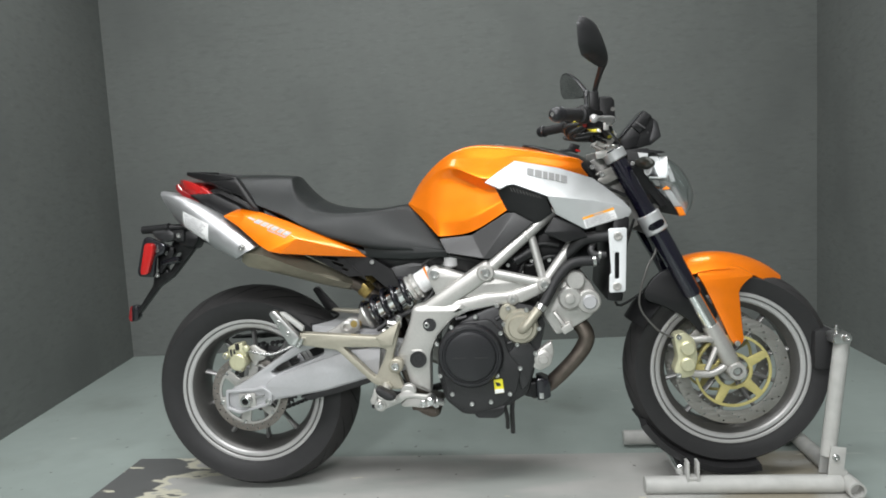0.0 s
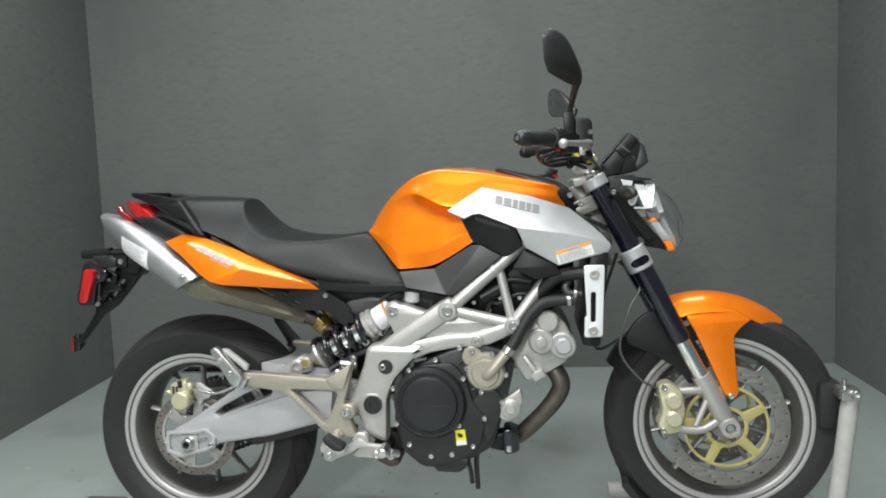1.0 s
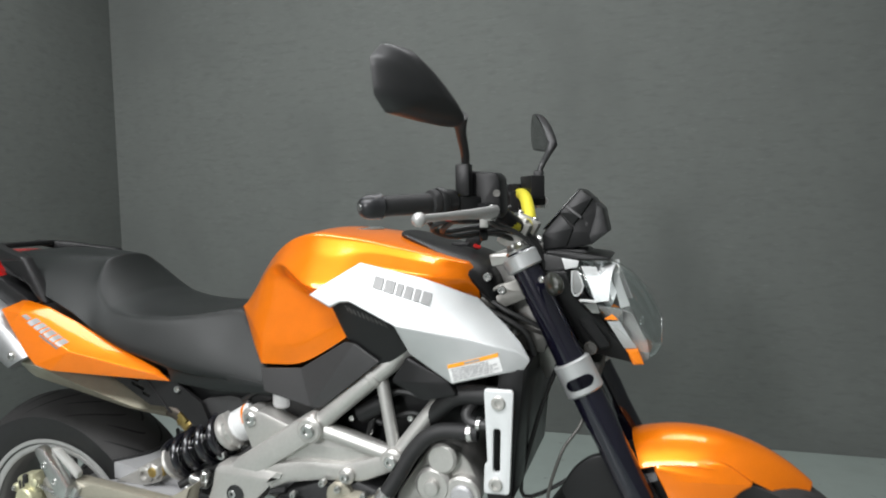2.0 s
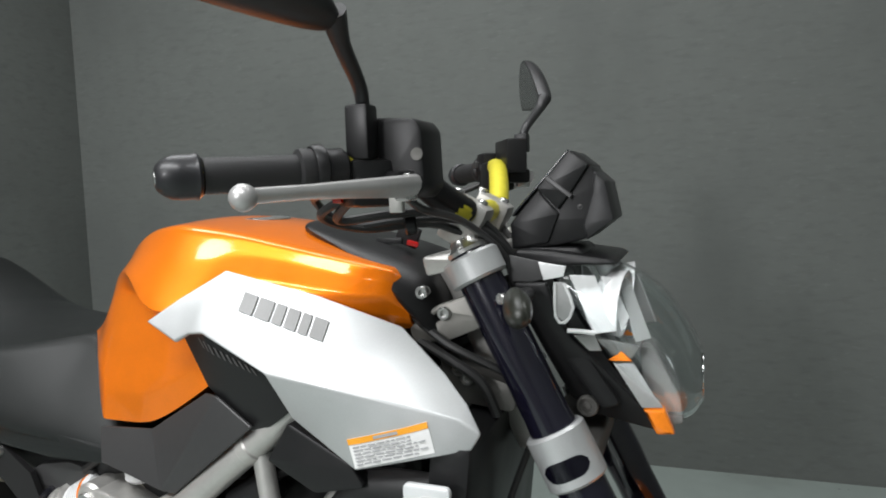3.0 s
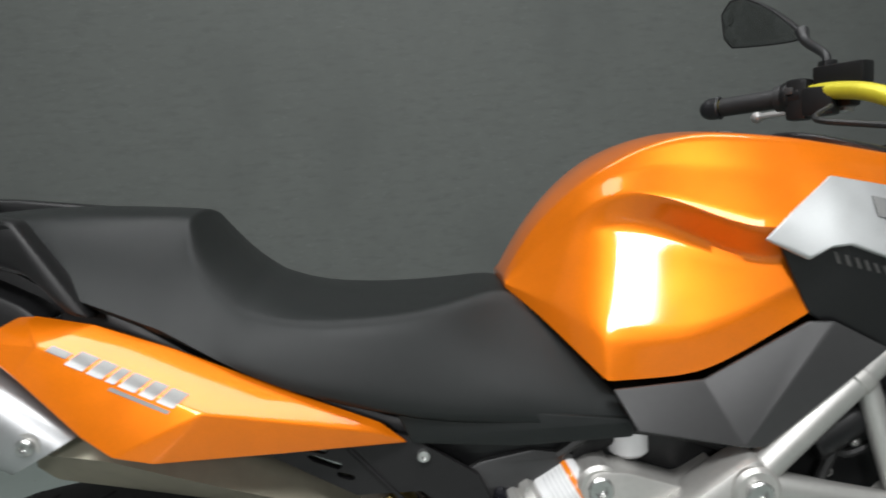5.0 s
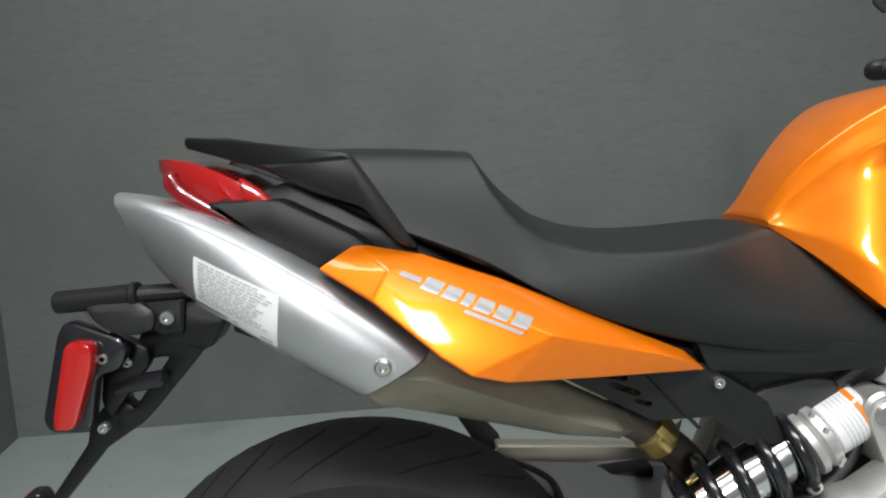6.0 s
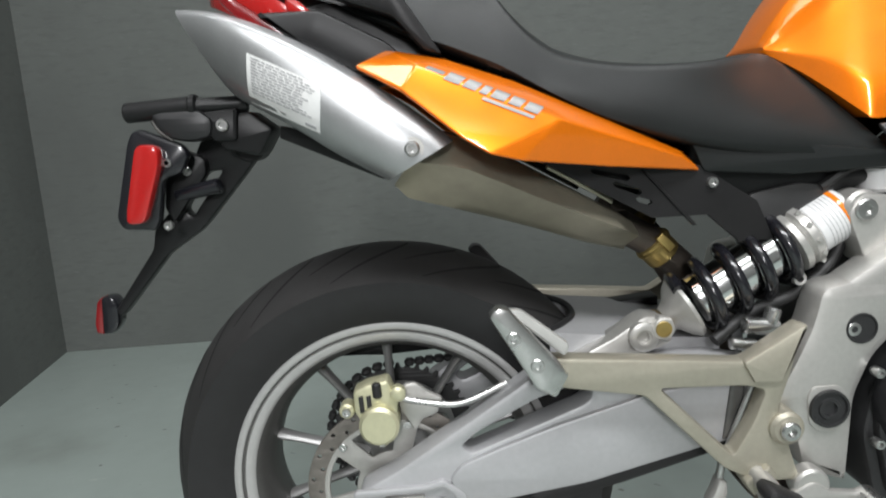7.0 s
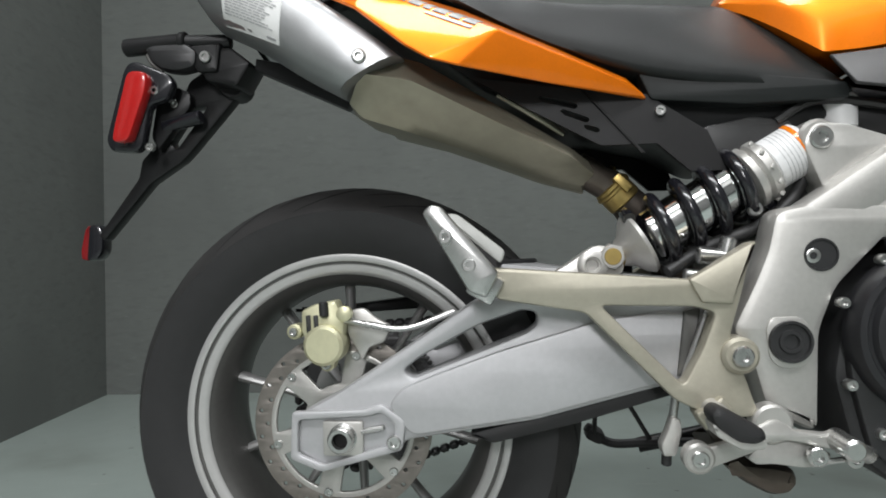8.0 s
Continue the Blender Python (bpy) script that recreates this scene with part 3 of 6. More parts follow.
# rear hugger over the tyre
def arc_shell(c, r, half, a0, a1, drop, thick=0.004, n=18, m=9, taper=0.0):
    """A mudguard: part of a ring that droops to its sides."""
    bm, rows = bmesh.new(), []
    for i in range(n + 1):
        a = radians(a0 + (a1 - a0) * i / n)
        row = []
        wide = half * (1 - taper * (i / n) ** 3)
        rad = r(i / n) if callable(r) else r
        for j in range(m):
            u = -1 + 2 * j / (m - 1)
            q = rad - drop * abs(u) ** 2.2
            row.append(bm.verts.new((c.x + q * math.cos(a), wide * u, c.z + q * math.sin(a))))
        rows.append(row)
    for p, q in zip(rows, rows[1:]):
        for j in range(m - 1):
            bm.faces.new((p[j], p[j + 1], q[j + 1], q[j]))
    bmesh.ops.recalc_face_normals(bm, faces=bm.faces)
    bmesh.ops.solidify(bm, geom=bm.faces[:], thickness=thick)
    return bm


DECK = [(0.214, -0.104), (0.243, -0.070), (0.262, -0.030), (0.262, 0.030), (0.243, 0.070), (0.214, 0.104), (0.330, 0.108), (0.440, 0.100), (0.440, -0.100), (0.330, -0.108)]


def deck():
    """The top of the swingarm in front of the tyre, a cast sheet that dips towards the pivot."""
    bm = prism(DECK, 0.500, 0.536)
    for v in bm.verts:
        v.co.z -= 0.10 * (v.co.x - 0.214) + 0.6 * v.co.y ** 2
    bmesh.ops.bevel(bm, geom=[e for e in bm.edges if e.calc_face_angle(0) > 1.0], offset=0.006, segments=2, affect="EDGES", profile=0.6)
    return bm


deck_ob = part("swingarm_deck", deck(), ALLOY, bike, "grey alloy swingarm deck before the tyre")
part("deck_edge", tube([(x - 0.003, y, 0.537 - 0.1 * (x - 0.214) - 0.6 * y * y) for x, y in DECK[:6]], 0.0045, 8, 5), RUBBER, deck_ob, "black rubber edge")

# rear caliper
cal = part("rear_caliper", join(cut([(-0.046, 0.474), (-0.030, 0.482), (0.000, 0.488), (0.012, 0.457), (0.006, 0.424), (-0.015, 0.402), (-0.036, 0.428), (-0.046, 0.446)], -0.132, -0.100, r=0.005, bevel=0.005), rod((-0.014, -0.100, 0.430), (-0.014, -0.146, 0.430), 0.026, 24, 0.004)), GOLD, bike, "pale gold rear brake caliper")
for x in (-0.036, -0.026):
    part("pad_slot", cut([(x - 0.003, 0.468), (x + 0.003, 0.469), (x + 0.004, 0.446), (x - 0.002, 0.446)], -0.1335, -0.131, r=0.001, bevel=0.0004), ENGINE, cal)
part("caliper_lug", rod((-0.056, -0.105, 0.447), (-0.056, -0.130, 0.447), 0.010, 16), GOLD, cal)
part("caliper_lug", rod((-0.013, -0.105, 0.404), (-0.013, -0.130, 0.404), 0.009, 16), GOLD, cal)
part("hose_bolt", spin((0.012, -0.125, 0.470), (0, -1, 0), [(0, 0.010), (0.012, 0.010), (0.014, 0.007), (0.014, 0)], 16), GOLD, cal)
for x, z in ((-0.056, 0.447), (-0.013, 0.404)):
    part("bolt", bolt_mesh((x, -0.129, z), 0.006, 0.006), STEEL, cal)
part("bleed_nipple", rod((-0.014, -0.135, 0.466), (-0.015, -0.135, 0.486), 0.006), RUBBER, cal)
part("brake_line", tube([(0.006, -0.125, 0.462), (0.044, -0.13, 0.455), (0.093, -0.13, 0.450), (0.153, -0.12, 0.47)], 0.0045), STEEL, cal)
part("caliper_bracket", cut([(0.010, 0.462), (0.018, 0.474), (0.034, 0.476), (0.050, 0.462), (0.070, 0.452), (0.060, 0.430), (0.040, 0.424), (0.030, 0.405), (0.022, 0.424), (0.012, 0.440)], -0.115, -0.105, r=0.006, bevel=0.003), CAST, cal)

# passenger footrest hanger
HANGER = [(0.198, 0.527), (0.323, 0.517), (0.432, 0.508), (0.500, 0.552), (0.485, 0.490), (0.471, 0.444), (0.501, 0.352), (0.448, 0.352), (0.408, 0.372), (0.311, 0.472), (0.208, 0.489)]
EYE = [(0.328, 0.480), (0.433, 0.477), (0.456, 0.470), (0.441, 0.430), (0.418, 0.388)]
hang = part("footrest_hanger", cut(HANGER, -0.196, -0.168, [EYE], 0.008, 0.004), TAN, bike, "tan painted alloy footrest hanger")
part("footrest_hanger", mirrored(cut(HANGER, -0.196, -0.168, [EYE], 0.008, 0.004)), TAN, bike)
# far twin of the steel peg, coloured black to paint its shade
part("passenger_peg", mirrored(cut([(0.126, 0.590), (0.136, 0.600), (0.148, 0.598), (0.213, 0.520), (0.198, 0.492), (0.178, 0.500)], -0.226, -0.204, r=0.006, bevel=0.005)), RUBBER, bike, "folded far passenger footrest, darkened to paint its shade")
part("hanger_gusset", cut([(0.426, 0.508), (0.500, 0.551), (0.474, 0.480), (0.440, 0.482)], -0.201, -0.180, r=0.003, bevel=0.003), TAN, hang)
part("bolt_boss", rod((0.480, -0.165, 0.422), (0.480, -0.204, 0.422), 0.021, 20, 0.004), TAN, hang)
part("bolt", bolt_mesh((0.480, -0.203, 0.422), 0.012, 0.009), STEEL, hang)
part("hanger_bracket", box((0.196, -0.188, 0.505), (0.035, 0.044, 0.034), 0.006, (0, 30, 0)), STEEL, hang)
peg = part("passenger_peg", cut([(0.126, 0.590), (0.136, 0.600), (0.148, 0.598), (0.213, 0.520), (0.198, 0.492), (0.178, 0.500)], -0.226, -0.204, r=0.006, bevel=0.005), STEEL, hang, "folded steel passenger footrest")
for x, z in ((0.153, 0.563), (0.179, 0.530)):
    part("bolt", bolt_mesh((x, -0.224, z), 0.008, 0.004), STEEL, peg)
part("peg_rubber", cut([(0.145, 0.590), (0.165, 0.590), (0.221, 0.545), (0.215, 0.530)], -0.205, -0.190, r=0.006), GREYPAINT, peg, "pale peg insert")

# rider footrest and brake pedal
pedal = part("brake_pedal", cut([(0.418, 0.306), (0.423, 0.318), (0.466, 0.329), (0.490, 0.343), (0.508, 0.353), (0.520, 0.351), (0.532, 0.341), (0.566, 0.337), (0.576, 0.342), (0.585, 0.336), (0.577, 0.318), (0.566, 0.320), (0.532, 0.328), (0.510, 0.330), (0.491, 0.316), (0.447, 0.299), (0.437, 0.294), (0.423, 0.296)], -0.207, -0.195, r=0.006, bevel=0.004), CAST, bike, "bare alloy brake pedal")
part("pedal_boss", rod((0.430, -0.19, 0.309), (0.430, -0.210, 0.309), 0.0175, 20, 0.003), CAST, pedal)
part("pedal_boss", rod((0.512, -0.18, 0.346), (0.512, -0.204, 0.346), 0.022, 20, 0.003), CAST, pedal)
part("pedal_tip", join(rod((0.578, -0.245, 0.328), (0.578, -0.195, 0.330), 0.012, 16, 0.003), rod((0.590, -0.215, 0.322), (0.612, -0.20, 0.312), 0.010, 12)), STEEL, pedal, "steel pedal toe piece")
for x, z, r in ((0.430, 0.309, 0.010), (0.554, 0.313, 0.011), (0.592, 0.310, 0.009)):
    part("bolt", bolt_mesh((x, -0.209, z), r, 0.006), STEEL, pedal)
part("pedal_bracket", cut([(0.485, 0.306), (0.497, 0.318), (0.516, 0.332), (0.548, 0.326), (0.560, 0.318), (0.578, 0.311), (0.570, 0.297), (0.547, 0.295), (0.515, 0.299), (0.496, 0.298)], -0.194, -0.178, r=0.005, bevel=0.003), CAST, pedal)
part("pedal_spring", rod((0.552, -0.200, 0.302), (0.590, -0.200, 0.308), 0.0035, 8), STEEL, pedal)
peg2 = part("rider_peg", cut([(0.427, 0.370), (0.436, 0.379), (0.448, 0.373), (0.482, 0.354), (0.485, 0.344), (0.474, 0.338), (0.456, 0.340), (0.434, 0.356)], -0.262, -0.225, r=0.006, bevel=0.007), RUBBER, bike, "black rubber rider footrest")
part("peg_core", join(cut([(0.430, 0.361), (0.458, 0.343), (0.486, 0.345), (0.484, 0.333), (0.460, 0.332), (0.434, 0.347)], -0.258, -0.226, r=0.004, bevel=0.003), rod((0.446, -0.175, 0.366), (0.452, -0.235, 0.355), 0.012, 14)), CAST, peg2, "worn alloy core of the footrest")
part("peg_mount", cut([(0.428, 0.358), (0.458, 0.378), (0.470, 0.362), (0.440, 0.338)], -0.206, -0.172, r=0.004, bevel=0.004), TAN, bike)
mc = part("master_cylinder", cut([(0.408, 0.350), (0.418, 0.346), (0.419, 0.331), (0.412, 0.303), (0.397, 0.303), (0.394, 0.316), (0.402, 0.332)], -0.182, -0.160, r=0.004, bevel=0.004), CAST, bike, "small alloy master cylinder")
part("push_rod", rod((0.411, -0.171, 0.346), (0.415, -0.171, 0.372), 0.005, 10), STEEL, mc)
part("rubber_boot", rod((0.403, -0.171, 0.305), (0.402, -0.171, 0.290), 0.006, 10), RUBBER, mc)
part("push_rod", rod((0.415, -0.165, 0.36), (0.455, -0.165, 0.47), 0.004, 8), STEEL, mc)
part("stay_plate", cut([(0.430, 0.470), (0.450, 0.475), (0.440, 0.400), (0.420, 0.390)], -0.160, -0.150, r=0.004), RIMDARK, bike)
part("gear_lever", join(tube([(0.353, 0.21, 0.24), (0.393, 0.21, 0.212), (0.453, 0.20, 0.215), (0.544, 0.18, 0.222)], 0.008, 8), tube([(0.365, 0.2, 0.225), (0.367, 0.17, 0.300)], 0.004, 6), tube([(0.463, 0.2, 0.215), (0.413, 0.17, 0.300)], 0.004, 6), box((0.368, 0.22, 0.225), (0.03, 0.05, 0.022), 0.008, (0, 25, 0))), RUBBER, bike, "black gear lever and linkage")

# cast frame plates and the trellis
PLATE = [(0.532, 0.586), (0.580, 0.595), (0.694, 0.588), (0.649, 0.546), (0.600, 0.495), (0.580, 0.445), (0.575, 0.327), (0.516, 0.352), (0.497, 0.425), (0.478, 0.446), (0.505, 0.500), (0.522, 0.540)]
BEAM = [(0.540, 0.560), (0.556, 0.586), (0.730, 0.700), (0.753, 0.712), (0.772, 0.690), (0.750, 0.652), (0.655, 0.590), (0.620, 0.560)]
ARMLET = [(0.600, 0.590), (0.664, 0.602), (0.738, 0.616), (0.812, 0.618), (0.880, 0.640), (0.915, 0.662), (0.935, 0.645), (0.922, 0.618), (0.850, 0.586), (0.770, 0.580), (0.694, 0.566), (0.650, 0.545)]
WEB = [(0.592, 0.572), (0.640, 0.640), (0.742, 0.690), (0.900, 0.645), (0.860, 0.600), (0.700, 0.566)]
plates = both("frame_plate", cut(PLATE, -0.174, -0.118, r=0.014, bevel=0.013), CAST, bike, "pale cast alloy frame plate")
both("frame_beam", cut(BEAM, -0.172, -0.118, r=0.010, bevel=0.012), CAST, bike)
both("frame_arm", cut(ARMLET, -0.168, -0.125, r=0.014, bevel=0.009), CAST, bike)
both("frame_web", cut(WEB, -0.156, -0.125, r=0.004, bevel=0.002), CAST, bike)
part("shock_mount", cut([(0.578, 0.668), (0.592, 0.692), (0.628, 0.690), (0.690, 0.668), (0.730, 0.690), (0.680, 0.640), (0.604, 0.602)], -0.142, -0.095, r=0.010, bevel=0.004), CAST, bike)
part("pivot_ring", spin((0.543, -0.1768, 0.434), (0, -1, 0), [(0, 0.0245), (0.005, 0.024), (0.005, 0.021), (0.002, 0.020), (0.002, 0.014), (0.004, 0.013), (0.004, 0.009), (0.0005, 0.008), (0.0005, 0)], 28), ENGINE, plates[0], "dark swingarm pivot cap")
# no hole is cut here: a dark disc paints the recess's shade
part("bolt_recess", spin((0.581, -0.1735, 0.533), (0, -1, 0), [(0.0, 0.0195), (0.0020, 0.019), (0.0020, 0.017), (0.0006, 0.0165), (0.0006, 0)], 24), ENGINE, plates[0], "dark disc painting the shade of a bolt recess")
part("bolt", bolt_mesh((0.572, -0.172, 0.532), 0.0085, 0.003), STEEL, plates[0])
part("pivot_surround", cut([(0.523, 0.462), (0.555, 0.463), (0.566, 0.452), (0.568, 0.416), (0.556, 0.404), (0.532, 0.403), (0.520, 0.414), (0.517, 0.450)], -0.1765, -0.172, r=0.008, bevel=0.002), CAST, plates[0])
FB1, FB2, FB3 = (0.748, -0.152, 0.677), (0.912, -0.152, 0.637), (0.821, -0.152, 0.598)


def trellis(s):
    p = [Vector((x, s * y, z)) for x, y, z in (FB1, FB2, (0.945, -0.135, 0.842), (0.880, -0.137, 0.778), (0.997, -0.135, 0.748), (0.887, -0.137, 0.79))]
    part("frame_tube", rod(p[0], p[2], 0.0175, 16), TUBE, bike, "pale grey steel frame tube")
    part("frame_tube", rod(p[3], p[1], 0.0120, 14), TUBE, bike)
    part("frame_tube", rod(p[1], p[4], 0.0155, 14), TUBE, bike)
    part("frame_tube", rod(p[0], p[1], 0.0150, 14), TUBE, bike)
    part("tube_sleeve", rod(p[0] * 0.42 + p[2] * 0.58, p[0] * 0.36 + p[2] * 0.64, 0.0195, 16), CAST, bike)
    for c, r in ((FB1, 0.025), (FB2, 0.021), (FB3, 0.016)):
        boss = part("frame_boss", rod((c[0], s * 0.125, c[2]), (c[0], s * 0.178, c[2]), r, 22, 0.004), CAST, bike)
        part("bolt", bolt_mesh((c[0], s * 0.177, c[2]), r * 0.55, 0.008, (0, s, 0)), STEEL, boss)


trellis(-1)
trellis(1)

# ---- shock absorber ----
SA, SB = Vector((0.599, -0.105, 0.673)), Vector((0.355, -0.105, 0.532))
shock = part("shock_absorber", rod(SA.lerp(SB, 0.30), SA.lerp(SB, 0.80), 0.0325, 28), CHROME, bike, "chrome shock absorber with black coil spring")
sd = (SB - SA).normalized()
su = sd.cross(Vector((0, 1, 0))).normalized()
coil = []
turns = 4.6
for i in range(100):
    f = i / 99
    a = f * turns * 2 * math.pi
    coil.append(SA.lerp(SB, 0.27 + 0.58 * f) + 0.0415 * (math.cos(a) * su + math.sin(a) * Vector((0, 1, 0))))
part("coil_spring", tube(coil, 0.0082, 10, 1), GLOSS, shock, "gloss black coil spring")
part("adjuster_ring", spin(SA + sd * 0.058, sd, [(0, 0.034), (0.004, 0.040), (0.014, 0.040), (0.018, 0.036), (0.022, 0.041), (0.030, 0.041), (0.034, 0.034)], 26), CAST, shock, "notched alloy preload rings")
part("shock_body", rod(SA + sd * 0.008, SA + sd * 0.06, 0.034, 24, 0.004), WHITE, shock, "white labelled shock body")
part("label_stripe", spin(SA + sd * 0.016, sd, [(0, 0.0348), (0.006, 0.0348)], 28), AMBER, shock, "orange label stripe")
part("spring_seat", spin(SA.lerp(SB, 0.84), sd, [(0, 0.041), (0.005, 0.043), (0.014, 0.036), (0.024, 0.022), (0.034, 0.016)], 26), CAST, shock)
eye_top = part("shock_eye", rod((SA.x, -0.075, SA.z), (SA.x, -0.140, SA.z), 0.024, 22, 0.004), CAST, shock)
part("bolt", bolt_mesh((SA.x, -0.139, SA.z), 0.014, 0.008), STEEL, eye_top)
part("shock_eye", rod((SB.x, -0.085, SB.z), (SB.x, -0.128, SB.z), 0.015, 18), BRASS, shock, "brass coloured lower eye")
part("eye_nut", join(rod((SB.x - 0.003, -0.120, SB.z + 0.004), (SB.x - 0.003, -0.139, SB.z + 0.004), 0.0165, 6, 0.002), rod((SB.x - 0.003, -0.138, SB.z + 0.004), (SB.x - 0.003, -0.141, SB.z + 0.004), 0.0140, 18, 0.001)), CAST, shock)
part("nut_cap", rod((SB.x - 0.003, -0.1405, SB.z + 0.004), (SB.x - 0.003, -0.1425, SB.z + 0.004), 0.0105, 18, 0.001), BRASS, shock, "brass-coloured bolt end")
link = part("shock_link", cut([(0.238, 0.498), (0.293, 0.525), (0.333, 0.552), (0.365, 0.545), (0.368, 0.515), (0.323, 0.498)], -0.130, -0.090, r=0.01), CAST, bike)
part("bolt", bolt_mesh((0.327, -0.129, 0.526), 0.016, 0.008), CAST, link)
part("brake_hose_union", join(rod((0.436, -0.140, 0.512), (0.470, -0.140, 0.508), 0.008), rod((0.452, -0.142, 0.536), (0.495, -0.142, 0.530), 0.011), rod((0.484, -0.142, 0.535), (0.490, -0.142, 0.556), 0.010)), STEEL, bike, "steel hose union")
part("brake_hose", tube([(0.418, -0.135, 0.515), (0.470, -0.12, 0.545), (0.525, -0.12, 0.566), (0.575, -0.11, 0.600), (0.600, -0.10, 0.64)], 0.0085, 10), WIRE, bike, "black rubber brake hose")
part("hose_screw", bolt_mesh((0.523, -0.132, 0.590), 0.009, 0.008), STEEL, bike)
for i in range(5):
    part("small_print", spin(SA + sd * (0.026 + 0.005 * i), sd, [(0, 0.0343), (0.0006, 0.0343)], 28), INK, shock)
for i in range(12):
    a = i * math.pi / 6
    part("ring_notch", box(SA + sd * 0.066 + 0.041 * (math.cos(a) * su + math.sin(a) * Vector((0, 1, 0))), (0.005, 0.004, 0.006), 0.001, (0, 28, 0)), CAST, shock)
part("link_bolt", spin((0.328, -0.128, 0.526), (0, -1, 0), [(0, 0.019), (0.010, 0.019), (0.012, 0.016), (0.012, 0.010), (0.005, 0.008), (0.005, 0)], 22), CAST, bike)
part("upper_hose", tube([(0.950, -0.13, 0.690), (0.985, -0.14, 0.722), (1.017, -0.15, 0.752), (1.048, -0.15, 0.762), (1.110, -0.15, 0.763)], 0.017, 14), RUBBER, bike, "black rubber upper coolant hose")
part("bypass_hose", tube([(1.055, -0.14, 0.745), (1.045, -0.15, 0.728), (1.055, -0.155, 0.714), (1.085, -0.155, 0.712)], 0.010, 10), PANEL, bike, "grey bypass hose")
part("hose_clip", rod((1.064, -0.155, 0.713), (1.072, -0.155, 0.7125), 0.0125, 14, 0.001), STEEL, bike)
part("inner_shield", cut([(0.428, 0.669), (0.476, 0.698), (0.533, 0.708), (0.580, 0.700), (0.560, 0.660), (0.464, 0.640)], -0.112, -0.100, r=0.006, bevel=0.003), PANEL, bike)
for x, y, z in ((0.805, -0.125, 0.712), (0.812, -0.122, 0.690), (0.850, -0.120, 0.668), (0.880, -0.120, 0.700), (0.93, -0.12, 0.70)):
    part("clip", bolt_mesh((x, y, z), 0.006, 0.006), STEEL, bike)
part("wire_loom", tube([(0.78, -0.115, 0.70), (0.83, -0.12, 0.72), (0.87, -0.12, 0.685), (0.93, -0.125, 0.71), (0.99, -0.13, 0.70)], 0.005, 8), WIRE, bike)
part("wire_loom", tube([(0.84, -0.12, 0.65), (0.86, -0.125, 0.70), (0.90, -0.12, 0.745), (0.96, -0.12, 0.74)], 0.006, 8), WIRE, bike)

# ---- engine ----
CASE = [(0.594, 0.391), (0.611, 0.479), (0.670, 0.541), (0.751, 0.575), (0.833, 0.590), (0.892, 0.570), (0.912, 0.528), (0.892, 0.444), (0.854, 0.320), (0.796, 0.285), (0.731, 0.258), (0.663, 0.262), (0.614, 0.305)]
engine = part("engine_case", cut(CASE, -0.165, 0.165, r=0.015, bevel=0.010), ENGINE, bike, "black crinkle-finish engine case")
part("clutch_flange", cut([(0.606, 0.400), (0.611, 0.475), (0.668, 0.537), (0.756, 0.545), (0.790, 0.500), (0.804, 0.440), (0.838, 0.400), (0.819, 0.325), (0.780, 0.290), (0.692, 0.270), (0.628, 0.305)], -0.178, -0.160, r=0.02, bevel=0.004), ENGINE, engine)
part("clutch_cover", spin((0.695, -0.172, 0.443), (0, -1, 0), [(0, 0.094), (0.020, 0.092), (0.027, 0.087), (0.028, 0.080), (0.025, 0.078), (0.025, 0.074), (0.031, 0.070), (0.033, 0.062), (0.033, 0)], 56), COVERBLACK, engine, "round gloss black clutch cover")
for x in (0.663, 0.726):
    part("cover_emblem", box((x, -0.2058, 0.440), (0.035, 0.002, 0.004), 0.0005), ENGINE, engine)
water = part("water_pump", join(spin((0.840, -0.160, 0.520), (0, -1, 0), [(0, 0.050), (0.018, 0.050), (0.026, 0.044), (0.026, 0.036), (0.036, 0.032), (0.036, 0)], 36), rod((0.807, -0.16, 0.560), (0.807, -0.178, 0.560), 0.026, 18)), TAN, bike, "pale tan water pump cover")
part("water_pipe", tube([(0.838, -0.185, 0.512), (0.854, -0.194, 0.525), (0.897, -0.184, 0.575)], 0.014, 14), TAN, water)
hose = part("radiator_hose", tube([(0.893, -0.186, 0.567), (0.914, -0.178, 0.595), (0.951, -0.166, 0.657), (0.994, -0.160, 0.693), (1.066, -0.155, 0.697)], 0.0145, 14), RUBBER, bike, "black rubber radiator hose")
for p, q in (((0.894, -0.185, 0.568), (0.904, -0.181, 0.582)), ((1.047, -0.1555, 0.696), (1.057, -0.155, 0.697))):
    part("hose_clip", rod(p, q, 0.0165, 18, 0.001), STEEL, hose, "steel hose clip")
cam_cover = part("cylinder_head", cut([(0.899, 0.552), (0.942, 0.480), (0.997, 0.505), (1.047, 0.535), (1.067, 0.585), (1.042, 0.640), (1.007, 0.665), (0.972, 0.660)], -0.135, 0.11, r=0.016, bevel=0.008), CAST, bike, "bare alloy front cylinder head")
part("head_cap", rod((0.999, -0.13, 0.643), (0.999, -0.158, 0.643), 0.028, 24, 0.005), CAST, cam_cover)
part("head_cap", spin((0.982, -0.13, 0.592), (0, -1, 0), [(0, 0.034), (0.022, 0.034), (0.028, 0.028), (0.028, 0.014), (0.038, 0.013), (0.040, 0.006), (0.038, 0)], 26), CAST, cam_cover)
part("head_cap", rod((1.035, -0.13, 0.580), (1.035, -0.156, 0.580), 0.034, 26, 0.004), CAST, cam_cover)
part("cap_plug", rod((1.037, -0.15, 0.580), (1.037, -0.164, 0.580), 0.021, 22, 0.004), ALLOY, cam_cover)
part("cylinder_rib", cut([(0.932, 0.550), (0.972, 0.492), (0.982, 0.498), (0.942, 0.556)], -0.150, -0.13, r=0.002), CAST, cam_cover)
